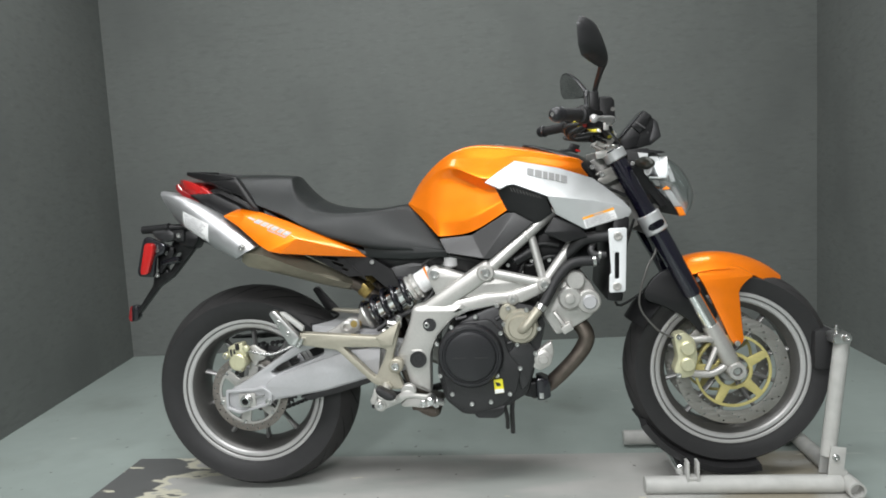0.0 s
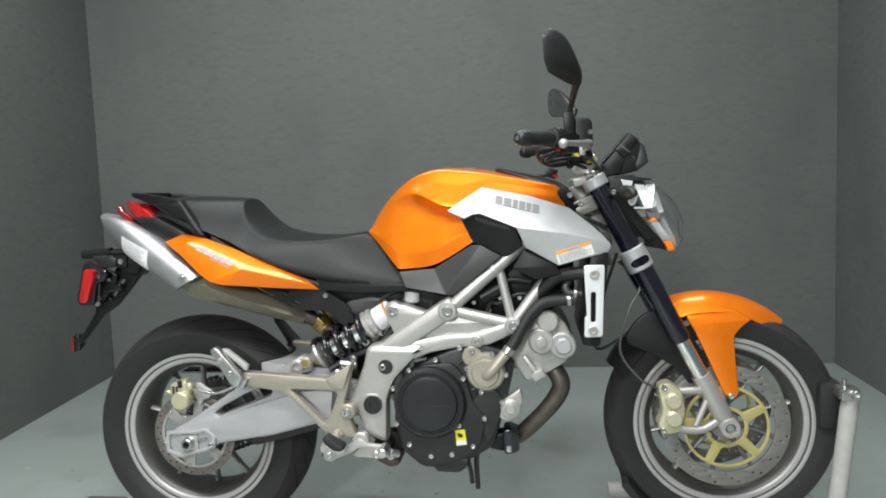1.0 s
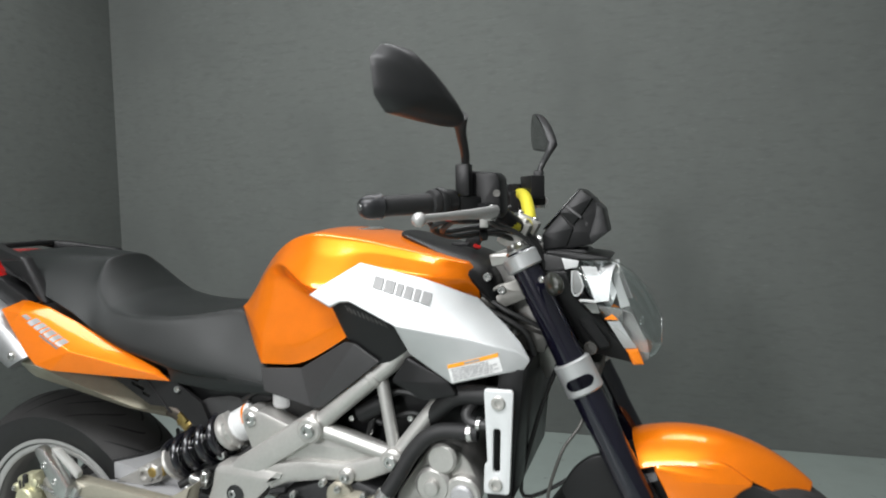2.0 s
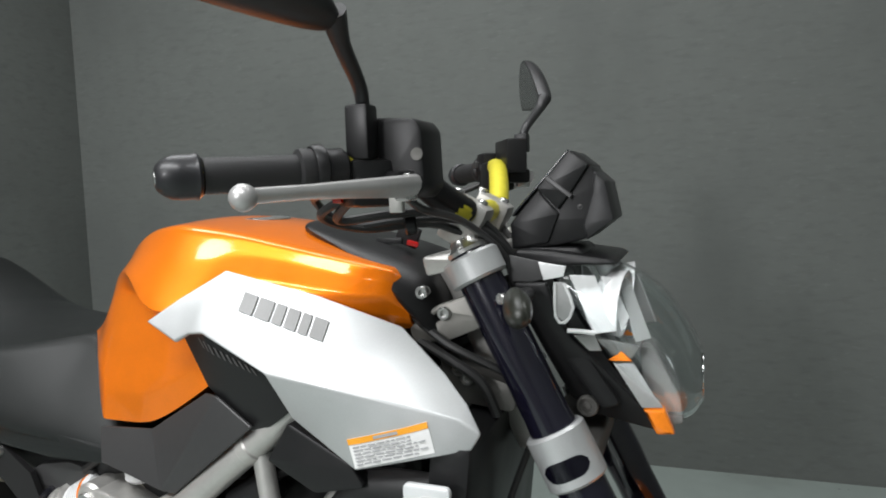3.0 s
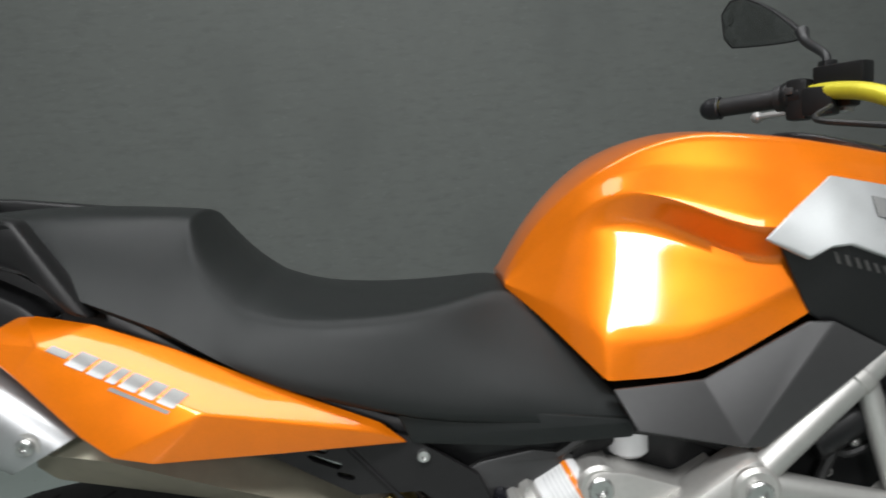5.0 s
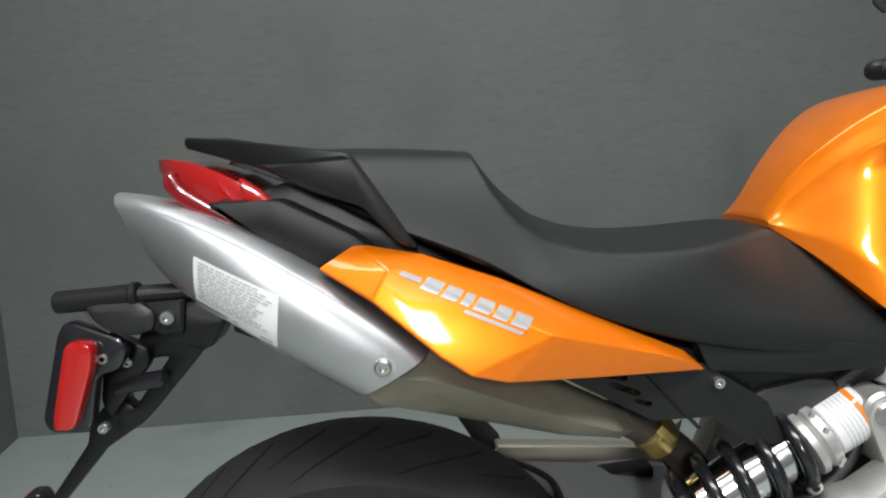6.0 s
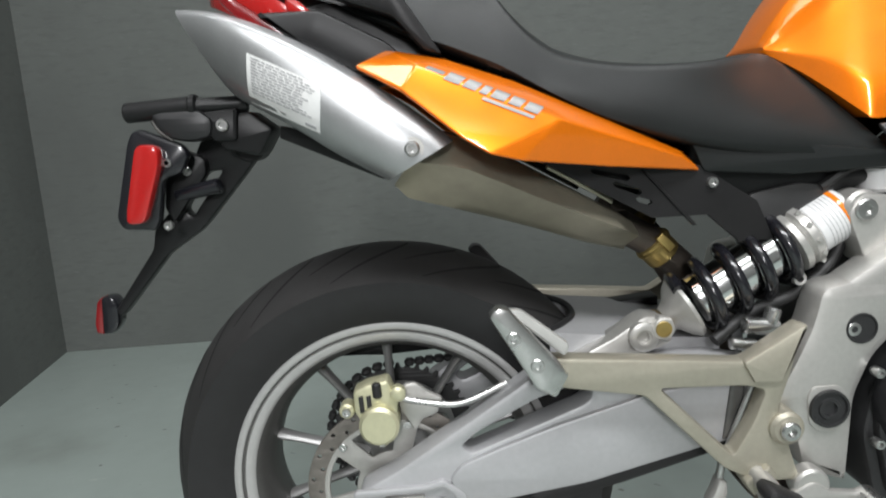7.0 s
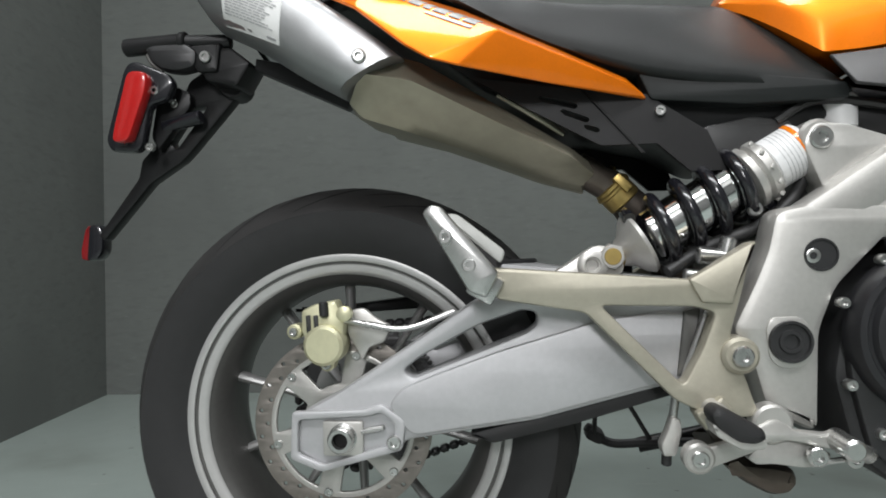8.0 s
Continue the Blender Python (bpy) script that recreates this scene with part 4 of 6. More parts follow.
part("drain_block", box((0.972, -0.14, 0.505), (0.032, 0.03, 0.022), 0.003, (0, -30, 0)), CAST, cam_cover)
pump = part("thermostat_cover", cut([(0.858, 0.408), (0.876, 0.440), (0.905, 0.462), (0.926, 0.476), (0.932, 0.445), (0.922, 0.404), (0.888, 0.388)], -0.172, -0.140, r=0.010, bevel=0.005), CAST, bike, "small alloy pump cover")
part("cover_dome", spin((0.900, -0.170, 0.424), (0, -1, 0), [(0, 0.026), (0.006, 0.025), (0.010, 0.019), (0.010, 0.015), (0.014, 0.012), (0.015, 0)], 24), CAST, pump)
sensor = part("oil_filter_housing", cut([(0.838, 0.345), (0.880, 0.352), (0.880, 0.300), (0.842, 0.308)], -0.150, -0.10, r=0.008, bevel=0.006), BLACK, bike, "black sensor housing")
part("filter_cap", cut([(0.878, 0.360), (0.896, 0.364), (0.917, 0.354), (0.919, 0.306), (0.902, 0.298), (0.880, 0.296)], -0.158, -0.09, r=0.006, bevel=0.006), GLOSS, sensor)
part("filter_mark", box((0.892, -0.159, 0.312), (0.012, 0.002, 0.016), 0.001), STEEL, sensor)
part("exhaust_header", tube([(0.980, -0.06, 0.525), (1.010, -0.09, 0.508), (1.030, -0.10, 0.472), (1.020, -0.10, 0.436), (0.983, -0.10, 0.389), (0.921, -0.09, 0.328), (0.87, -0.05, 0.290)], [0.023, 0.024, 0.024, 0.0235, 0.022, 0.022, 0.022], 16), HEADER, bike, "heat-stained steel exhaust header")
part("collector_box", cut([(0.490, 0.268), (0.525, 0.266), (0.562, 0.262), (0.584, 0.257), (0.590, 0.240), (0.577, 0.224), (0.556, 0.222), (0.520, 0.240)], -0.085, 0.085, r=0.014, bevel=0.016), HEADER, bike, "brown heat-stained exhaust collector")
part("header_flange", cut([(0.972, 0.535), (1.022, 0.520), (1.027, 0.500), (0.977, 0.497)], -0.10, -0.06), CAST, bike)
part("wire_loom", tube([(0.780, -0.15, 0.30), (0.790, -0.15, 0.25), (0.790, -0.12, 0.205)], 0.006, 8), WIRE, bike)
part("wire_loom", tube([(0.887, -0.14, 0.43), (0.848, -0.15, 0.36), (0.809, -0.15, 0.30), (0.805, -0.12, 0.19)], 0.007, 8), WIRE, bike)
part("side_stand", tube([(0.692, 0.14, 0.30), (0.574, 0.20, 0.24), (0.443, 0.22, 0.205)], 0.013, 10), BLACK, bike)
BOLTS = ((0.600, 0.478), (0.644, 0.526), (0.714, 0.553), (0.700, 0.522), (0.783, 0.504), (0.760, 0.469), (0.834, 0.401), (0.768, 0.382), (0.802, 0.327), (0.692, 0.300), (0.747, 0.305), (0.605, 0.385), (0.637, 0.330))
first = None
for x, z in BOLTS:
    if first is None:
        first, base = part("bolt", bolt_mesh((x, -0.176, z), 0.0068, 0.010), STEEL, engine), (x, z)
    else:
        again(first, (x - base[0], 0, z - base[1]))
for x, z in ((0.776, 0.583), (0.807, 0.575), (0.828, 0.470), (0.891, 0.514), (0.858, 0.568), (0.793, 0.530)):
    again(first, (x - base[0], 0, z - base[1]))
again(first, (0.879 - base[0], 0.004, 0.442 - base[1]))
for a, b in (((0.800, 0.470), (0.872, 0.498)), ((0.806, 0.440), (0.880, 0.436)), ((0.790, 0.400), (0.862, 0.385)), ((0.770, 0.540), (0.800, 0.562)), ((0.655, 0.545), (0.690, 0.552))):
    part("case_rib", rod((a[0], -0.166, a[1]), (b[0], -0.166, b[1]), 0.006, 8), ENGINE, engine)
part("case_cover", cut([(0.800, 0.440), (0.826, 0.470), (0.866, 0.474), (0.884, 0.440), (0.856, 0.350), (0.836, 0.330), (0.824, 0.400)], -0.1745, -0.160, r=0.012, bevel=0.004), ENGINE, engine)
part("drain_plug", rod((0.745, -0.12, 0.262), (0.745, -0.12, 0.246), 0.014, 12), WHITE, engine)
part("case_foot", cut([(0.690, 0.275), (0.790, 0.290), (0.780, 0.262), (0.760, 0.250), (0.705, 0.252)], -0.168, -0.10, r=0.006, bevel=0.004), ENGINE, engine)
sticker = part("engine_sticker", cut([(0.757, 0.369), (0.782, 0.371), (0.786, 0.331), (0.759, 0.328)], -0.1815, -0.1785, r=0.002, bevel=0.0005), material("sticker_yellow", (0.75, 0.68, 0.03), 0.45), engine, "yellow and white oil sticker")
part("sticker_band", cut([(0.759, 0.341), (0.784, 0.3425), (0.786, 0.332), (0.759, 0.329)], -0.1825, -0.181, r=0.001, bevel=0.0003), PAPER, sticker)
part("sticker_emblem", cut([(0.761, 0.362), (0.774, 0.360), (0.778, 0.352), (0.766, 0.350)], -0.1825, -0.181, r=0.003, bevel=0.0003), WIRE, sticker)

# dark airbox, throttle bodies and battery tray between frame and tank
part("airbox", cut([(0.633, 0.750), (0.760, 0.725), (0.937, 0.840), (0.917, 0.890), (1.067, 0.870), (1.072, 0.700), (1.007, 0.66), (0.937, 0.62), (0.751, 0.620), (0.633, 0.690)], -0.100, 0.100, r=0.02, bevel=0.01), BLACK, bike, "black airbox and hidden engine parts")
part("rear_cylinder", cut([(0.614, 0.53), (0.653, 0.70), (0.790, 0.70), (0.848, 0.58)], -0.09, 0.09), ENGINE, bike)
part("throttle_body", rod((0.829, -0.125, 0.70), (0.887, -0.12, 0.73), 0.020), BLACK, bike)

# radiator
part("radiator", box((1.117, 0, 0.700), (0.045, 0.340, 0.240), 0.010, (0, 6, 0)), BLACK, bike, "black radiator")
guard = part("radiator_bracket", cut([(1.088, 0.788), (1.138, 0.788), (1.130, 0.612), (1.086, 0.610), (1.088, 0.660), (1.093, 0.664), (1.090, 0.740)], -0.196, -0.188, [[(1.104, 0.722), (1.116, 0.722), (1.114, 0.648), (1.102, 0.648)]], 0.007, 0.002), PALE, bike, "silver radiator bracket with a slot")
for x, z in ((1.113, 0.766), (1.107, 0.628)):
    part("bolt", bolt_mesh((x, -0.195, z), 0.012, 0.006), CAST, guard)

# ---- fork ----
FT, FA = Vector((1.118, -0.105, 1.010)), Vector((1.447, -0.105, 0.358))
TILT = 0.028
fd = (FA + Vector((0, -TILT, 0)) - FT).normalized()


def fork(s):
    def at(f):
        p = FT.lerp(FA, f)
        return Vector((p.x, s * 0.102 + TILT * (1 - f), p.z))

    tube_ob = part("fork_tube", spin(at(0.0), fd, [(0, 0.018), (0.004, 0.022), (0.02, 0.0248), (0.20, 0.0252), (0.23, 0.0272), (0.33, 0.0275), (0.36, 0.0260), (0.475, 0.0265), (0.485, 0.0225)], 28), FORK, bike, "glossy blue-black fork tube")
    part("fork_cap", spin(at(-0.012), fd, [(0, 0), (0, 0.014), (0.006, 0.016), (0.012, 0.024), (0.016, 0.024)], 24), STEEL, tube_ob)
    part("fork_slider", rod(at(0.655), at(0.83), 0.0205, 22), CHROME, tube_ob, "bright fork slider")
    part("fork_foot", spin(at(0.80), fd, [(0, 0.0235), (0.06, 0.0250), (0.11, 0.0250), (0.125, 0.020)], 22), CAST, tube_ob)
    part("axle_boss", spin((FA.x, s * 0.085, FA.z), (0, s, 0), [(0, 0.026), (0.036, 0.026), (0.040, 0.023), (0.040, 0.013), (0.012, 0.012), (0.012, 0)], 26), CAST, tube_ob, "hollow axle end")
    for f, ra, rb, hh in ((0.020, 0.0325, 0.0325, 0.030), (0.302, 0.0335, 0.0335, 0.060)):
        part("fork_clamp", spin(at(f) - fd * 0.004, fd, [(0, ra - 0.003), (0.003, ra), (hh - 0.003, rb), (hh, rb - 0.003), (hh, 0.0235), (0, 0.0235), (0, ra - 0.003)], 30), SILVER, bike, "silver fork clamp")
    q = at(0.348)
    if s < 0:
        slot, side = bmesh.new(), fd.cross(Vector((0, 1, 0))).normalized()
        out = side.cross(fd).normalized()
        out = out if out.y < 0 else -out
        grid = []
        for i in range(11):
            u = -1 + i / 5
            half = 0.0105 * (1 - abs(u) ** 5 * 0.75)
            a = radians(46 * u + 6)
            grid.append([slot.verts.new(q + fd * (v * half) + 0.0340 * (math.cos(a) * out + math.sin(a) * side)) for v in (-1, 0, 1)])
        for g, h in zip(grid, grid[1:]):
            for k in range(2):
                slot.faces.new((g[k], g[k + 1], h[k + 1], h[k]))
        bmesh.ops.solidify(slot, geom=slot.faces[:], thickness=0.0008)
        part("clamp_slot", slot, FORK, bike, "dark slot in the lower clamp")
    # caliper hung on two arms behind the leg
    arms = join(tube([(1.405, s * 0.100, 0.440), (1.370, s * 0.110, 0.452), (1.318, s * 0.112, 0.452)], 0.010, 10), tube([(1.425, s * 0.100, 0.372), (1.375, s * 0.110, 0.350), (1.300, s * 0.112, 0.356)], 0.011, 10), tube([(1.395, s * 0.108, 0.430), (1.365, s * 0.112, 0.362)], 0.008, 8))
    part("caliper_arm", arms, CAST, tube_ob)
    body = [(1.270, 0.470), (1.300, 0.480), (1.330, 0.455), (1.338, 0.405), (1.325, 0.350), (1.290, 0.342), (1.268, 0.365), (1.282, 0.405)]
    c = part("front_caliper", join(cut(body, s * 0.085, s * 0.130, r=0.012, bevel=0.006), rod((1.308, s * 0.12, 0.432), (1.308, s * 0.140, 0.432), 0.021, 18, 0.004), rod((1.308, s * 0.12, 0.385), (1.308, s * 0.140, 0.385), 0.021, 18, 0.004)), GOLD, tube_ob, "pale gold four-piston caliper")
    for x, z in ((1.285, 0.465), (1.282, 0.355)):
        part("bolt", bolt_mesh((x, s * 0.128, z), 0.008, 0.008, (0, s, 0)), STEEL, bike)


fork(-1)
fork(1)
part("front_axle", rod((1.447, -0.12, 0.358), (1.447, 0.12, 0.358), 0.011), STEEL, bike)
part("brake_line", tube([(1.270, -0.125, 0.462), (1.225, -0.13, 0.490), (1.180, -0.12, 0.560), (1.203, -0.115, 0.660), (1.238, -0.08, 0.730), (1.187, -0.05, 0.86)], 0.003, 8), FRAMEGREY, bike, "grey braided brake line")
part("brake_line", tube([(1.25, 0.0, 0.60), (1.127, -0.06, 0.55), (1.147, -0.05, 0.68), (1.187, -0.03, 0.80)], 0.004, 8), WIRE, bike)
part("lower_yoke", cut([(1.195, 0.800), (1.262, 0.800), (1.258, 0.760), (1.205, 0.758)], -0.07, 0.11), FRAMEGREY, bike)
part("top_yoke", cut([(1.072, 1.000), (1.148, 1.012), (1.155, 0.995), (1.077, 0.978)], -0.090, 0.140, r=0.005), CAST, bike, "alloy top yoke")
part("steering_head", rod((1.087, 0, 0.985), (1.187, 0, 0.775), 0.032, 20), CAST, bike)
for y in (-0.074, 0.104):
    part("head_gusset", cut([(1.046, 0.916), (1.082, 0.943), (1.135, 0.962), (1.150, 0.926), (1.094, 0.902), (1.053, 0.898)], y, y + 0.012, [[(1.070, 0.926), (1.084, 0.935), (1.091, 0.930), (1.077, 0.921)]], 0.006, 0.003), BRACKET, bike, "dull grey frame head bracket")
part("head_gusset", cut([(1.077, 0.880), (1.172, 0.850), (1.167, 0.820), (1.087, 0.830)], -0.06, 0.06, r=0.01), FRAMEGREY, bike)
part("head_block", cut([(1.040, 0.935), (1.085, 0.975), (1.118, 0.905), (1.060, 0.880)], -0.020, 0.070, r=0.01), BLACK, bike)
for x, z in ((1.066, 0.958), (1.092, 0.935), (1.108, 0.872), (1.118, 0.862)):
    part("bolt", bolt_mesh((x, -0.072, z), 0.008, 0.008), STEEL, bike)
part("wire_loom", tube([(1.06, -0.07, 0.90), (1.10, -0.085, 0.885), (1.135, -0.08, 0.86), (1.15, -0.07, 0.82)], 0.006, 8), WIRE, bike)
part("wire_loom", tube([(1.05, -0.07, 0.93), (1.09, -0.08, 0.905), (1.12, -0.08, 0.89), (1.16, -0.07, 0.87)], 0.005, 8), WIRE, bike)

# front mudguard
fender = part("front_mudguard", arc_shell(NOSE, lambda u: 0.352 - 0.042 * u ** 1.5, 0.075, 112, 58.5, 0.045, 0.004, 26, 11, 0.55), ORANGE, bike, "glossy orange front mudguard")
LEG = [(1.350, 0.638), (1.400, 0.657), (1.470, 0.653), (1.515, 0.624), (1.493, 0.612), (1.468, 0.585), (1.474, 0.470), (1.478, 0.440), (1.463, 0.420), (1.441, 0.436), (1.400, 0.535), (1.372, 0.600)]
for s in (-1, 1):
    leg = part("mudguard_leg", cut(LEG, s * 0.079, s * 0.066, r=0.014, bevel=0.005, warp=lambda x, z, s=s: s * (0.016 * (0.60 - z) / 0.2 if z < 0.60 else 0.19 * (0.60 - z))), ORANGE, fender, "orange mudguard stay")
    part("bolt", bolt_mesh((1.455, s * 0.098, 0.434), 0.008, 0.005, (0, s, 0)), STEEL, leg)
part("mudguard_rear", arc_shell(NOSE, 0.330, 0.075, 108, 152, 0.05), BLACK, fender, "black rear part of the mudguard")
part("fork_guard", cut([(1.199, 0.588), (1.224, 0.629), (1.262, 0.656), (1.330, 0.640), (1.41, 0.515), (1.36, 0.455), (1.33, 0.50), (1.26, 0.545), (1.206, 0.565)], -0.086, -0.070, r=0.02), BLACK, fender)

# ---- tank ----


LEAN = 0.025


def ring(x, rows):
    """A ring across the machine at x from (half-width, height) rows, top to bottom; the machine leans a little away."""
    right = [(x, -r[0] if r[0] > 0 else LEAN, r[1]) for r in rows]
    left = [(a, 2 * LEAN - b, c) for a, b, c in reversed(right) if b < LEAN - 1e-6]
    return right + left


TANK = [
    (0.520, [(0, 0.884), (0.012, 0.883), (0.026, 0.882), (0.034, 0.881), (0.037, 0.879), (0.036, 0.874)]),
    (0.552, [(0, 0.943), (0.020, 0.936), (0.040, 0.914), (0.052, 0.895), (0.066, 0.866), (0.067, 0.848)]),
    (0.585, [(0, 0.979), (0.036, 0.970), (0.060, 0.944), (0.074, 0.917), (0.097, 0.852), (0.098, 0.813)]),
    (0.615, [(0, 1.005), (0.052, 0.996), (0.080, 0.970), (0.083, 0.940), (0.114, 0.826), (0.121, 0.782)]),
    (0.660, [(0, 1.032), (0.074, 1.024), (0.110, 0.984), (0.091, 0.950), (0.124, 0.824), (0.123, 0.783)]),
    (0.707, [(0, 1.047), (0.090, 1.037), (0.143, 0.961), (0.107, 0.932), (0.134, 0.828), (0.132, 0.788)]),
    (0.745, [(0, 1.050), (0.096, 1.038), (0.166, 0.942), (0.120, 0.912), (0.138, 0.846), (0.136, 0.806)]),
    (0.785, [(0, 1.047), (0.099, 1.033), (0.168, 0.938), (0.132, 0.900), (0.141, 0.866), (0.141, 0.830)]),
    (0.815, [(0, 1.044), (0.099, 1.029), (0.155, 0.952), (0.138, 0.904), (0.144, 0.882), (0.146, 0.849)]),
    (0.850, [(0, 1.043), (0.099, 1.023), (0.135, 0.985), (0.145, 0.920), (0.142, 0.895), (0.138, 0.875)]),
    (0.965, [(0, 1.015), (0.096, 0.999), (0.128, 0.962), (0.130, 0.930), (0.125, 0.915), (0.115, 0.900)]),
    (1.030, [(0, 0.993), (0.082, 0.984), (0.098, 0.955), (0.092, 0.935), (0.087, 0.925), (0.080, 0.915)]),
    (1.052, [(0, 0.978), (0.066, 0.966), (0.084, 0.936), (0.080, 0.926), (0.076, 0.920), (0.070, 0.915)]),
]


def chamfered(rows, share=0.40, out=-0.0025):
    """One more edge on the shoulder, a little behind the straight line."""
    (w1, z1), (w2, z2) = rows[1:3]
    k = out * min(1, w1 / 0.09)
    return rows[:2] + [(w1 + (w2 - w1) * share + k * 0.8, z1 + (z2 - z1) * share + k * 0.6)] + rows[2:]


TANK_EDGES = [(k, w) for a, w in ((1, 0.82), (2, 0.7), (3, 0.9), (4, 0.6), (5, 0.8), (6, 1.0)) for k in (a, 13 - a)]
TANK_FOLDS = [(i, k, 0.95) for i in (3, 8) for k in (5, 7)] + [(11, k, 0.8) for k in (0, 1, 2, 3, 4, 8, 9, 10, 11, 12)]
tank = part("fuel_tank", loft([ring(x, chamfered(rows)) for x, rows in TANK], 3, TANK_EDGES, True, True, TANK_FOLDS), ORANGE, bike, "glossy orange sculpted fuel tank", 45)
COVER = ((0.868, 1.038, 0.010, 0.002), (0.895, 1.033, 0.040, 0.004), (0.955, 1.017, 0.062, 0.008), (1.015, 1.001, 0.086, 0.022), (1.050, 0.988, 0.094, 0.040), (1.078, 0.966, 0.084, 0.046), (1.092, 0.920, 0.070, 0.030))
part("tank_cover", loft([ring(x, [(0, z + 0.004), (w * 0.72, z + 0.001), (w, z - drop), (w * 0.92, z - drop - 0.025)]) for x, z, w, drop in COVER], 2, [(2, 0.5), (4, 0.5)]), BLACK, tank, "matt black tank cover with key lock")
cap = part("filler_cap", spin((0.775, 0.03, 1.0345), (0, 0, 1), [(0, 0.042), (0.006, 0.042), (0.008, 0.038), (0.008, 0)], 32), STEEL, tank, "flush steel filler cap")
key = part("ignition_key", join(box((1.022, -0.01, 1.018), (0.030, 0.008, 0.026), 0.004, (0, 20, 0)), box((0.998, -0.014, 1.012), (0.035, 0.004, 0.008), 0.002)), BLACK, tank, "key left in the ignition")
part("key_tag", box((1.032, -0.02, 1.009), (0.015, 0.005, 0.007), 0.002, (0, 15, 12)), RED, key, "red key tag")

# ---- seat ----
# x, top, ridge height, bottom, half-width at the bottom, half-width at the ridge (0: where the rounded pillion body gives it)
SEAT = [
    (-0.115, 0.990, 0.987, 0.980, 0.055, 0), (-0.030, 0.997, 0.988, 0.955, 0.115, 0), (0.050, 0.995, 0.979, 0.910, 0.135, 0), (0.100, 0.991, 0.975, 0.890, 0.141, 0), (0.135, 0.988, 0.973, 0.874, 0.144, 0), (0.153, 0.986, 0.971, 0.866, 0.145, 0),
    (0.163, 0.985, 0.967, 0.861, 0.145, 0), (0.171, 0.973, 0.947, 0.857, 0.145, 0), (0.185, 0.954, 0.920, 0.850, 0.145, 0), (0.206, 0.931, 0.894, 0.838, 0.146, 0), (0.236, 0.906, 0.876, 0.821, 0.146, 0.114), (0.266, 0.892, 0.867, 0.806, 0.146, 0.119),
    (0.300, 0.880, 0.861, 0.790, 0.145, 0.120), (0.385, 0.867, 0.860, 0.762, 0.138, 0.112), (0.455, 0.869, 0.866, 0.748, 0.136, 0.084),
    (0.512, 0.882, 0.876, 0.742, 0.132, 0.042), (0.534, 0.872, 0.864, 0.738, 0.130, 0.050), (0.580, 0.825, 0.818, 0.734, 0.127, 0.080), (0.646, 0.744, 0.741, 0.731, 0.122, 0.116),
]


def seat_ring(x, zt, zs, zb, wb, w):
    top = max(zt, 0.987) if x < 0.25 and x > -0.1 else zt
    body = lambda z: wb * min(1, max(0.05, (top - z) / (top - zb))) ** (0.62 - 0.22 * min(1, max(0, (0.16 - x) / 0.11)))
    h = zs - zb
    if w:
        sides = [(w * 0.55 + wb * 0.45 + 0.004, zs - 0.36 * h), (wb + 0.002, zb + 0.22 * h)]
    else:
        w = body(zs)
        sides = [(body(zs - 0.36 * h), zs - 0.36 * h), (body(zb + 0.24 * h), zb + 0.24 * h)]
    return ring(x, [(0, zt), (w * 0.66, 0.55 * zt + 0.45 * zs), (w, zs)] + sides + [(wb, zb)])


seat = part("seat", loft([seat_ring(*row) for row in SEAT], 2, [(k, w, *span) for w, *span in ((0.94, 6, 11), (0.8, 11, 12), (0.35, 12, 15), (0.6, 15, 18)) for k in (2, 9)] + [(5, 0.8), (6, 0.8)], True, True, [(i, k, w) for i, w in ((6, 0.85), (10, 0.8)) for k in (0, 1, 9, 10)]), VINYL, bike, "black vinyl stepped seat", 60)
both("seat_trim", cut([(0.385, 0.775), (0.520, 0.758), (0.640, 0.742), (0.640, 0.722), (0.515, 0.720), (0.405, 0.730)], -0.130, -0.100, r=0.006, bevel=0.003), VINYL, bike)

# panels below the tank
both("side_panel", facets([(0.618, -0.130, 0.776), (0.712, -0.135, 0.783), (0.813, -0.150, 0.842), (0.836, -0.158, 0.842), (0.888, -0.164, 0.812), (0.765, -0.158, 0.714), (0.744, -0.160, 0.716), (0.638, -0.150, 0.736)], [(0, 1, 6, 7), (1, 2, 3, 6), (3, 4, 5, 6)], 0.006, 0.004, 6), PANEL, bike, "dark grey plastic side panel", 12)
scoop = both("intake_panel", facets([(0.780, -0.152, 0.925), (0.836, -0.176, 0.923), (0.924, -0.182, 0.887), (0.942, -0.165, 0.836), (0.884, -0.150, 0.795), (0.815, -0.146, 0.848), (0.850, -0.172, 0.893)], [(0, 1, 6), (1, 2, 6), (2, 3, 4, 6), (6, 4, 5), (6, 5, 0)], 0.006, 0.003), BLACK, bike, "black intake panel with louvres", 9)[0]
both("lower_panel", cut([(0.945, 0.828), (1.020, 0.790), (1.036, 0.766), (0.975, 0.752), (0.915, 0.782)], -0.176, -0.156, r=0.006), BLACK, bike)

# ---- silver shroud ----
SH = [(0.757, -0.176, 0.931), (0.792, -0.160, 0.956), (0.829, -0.143, 0.979), (0.843, -0.136, 0.988), (0.965, -0.134, 0.961), (1.060, -0.121, 0.928), (1.113, -0.134, 0.884), (1.141, -0.146, 0.857), (1.160, -0.160, 0.832), (1.150, -0.164, 0.815),
      (1.115, -0.176, 0.809), (1.029, -0.182, 0.787), (0.950, -0.174, 0.832), (0.928, -0.190, 0.884), (0.839, -0.180, 0.922), (0.820, -0.179, 0.920), (0.799, -0.178, 0.909), (1.053, -0.182, 0.866), (1.138, -0.163, 0.845)]
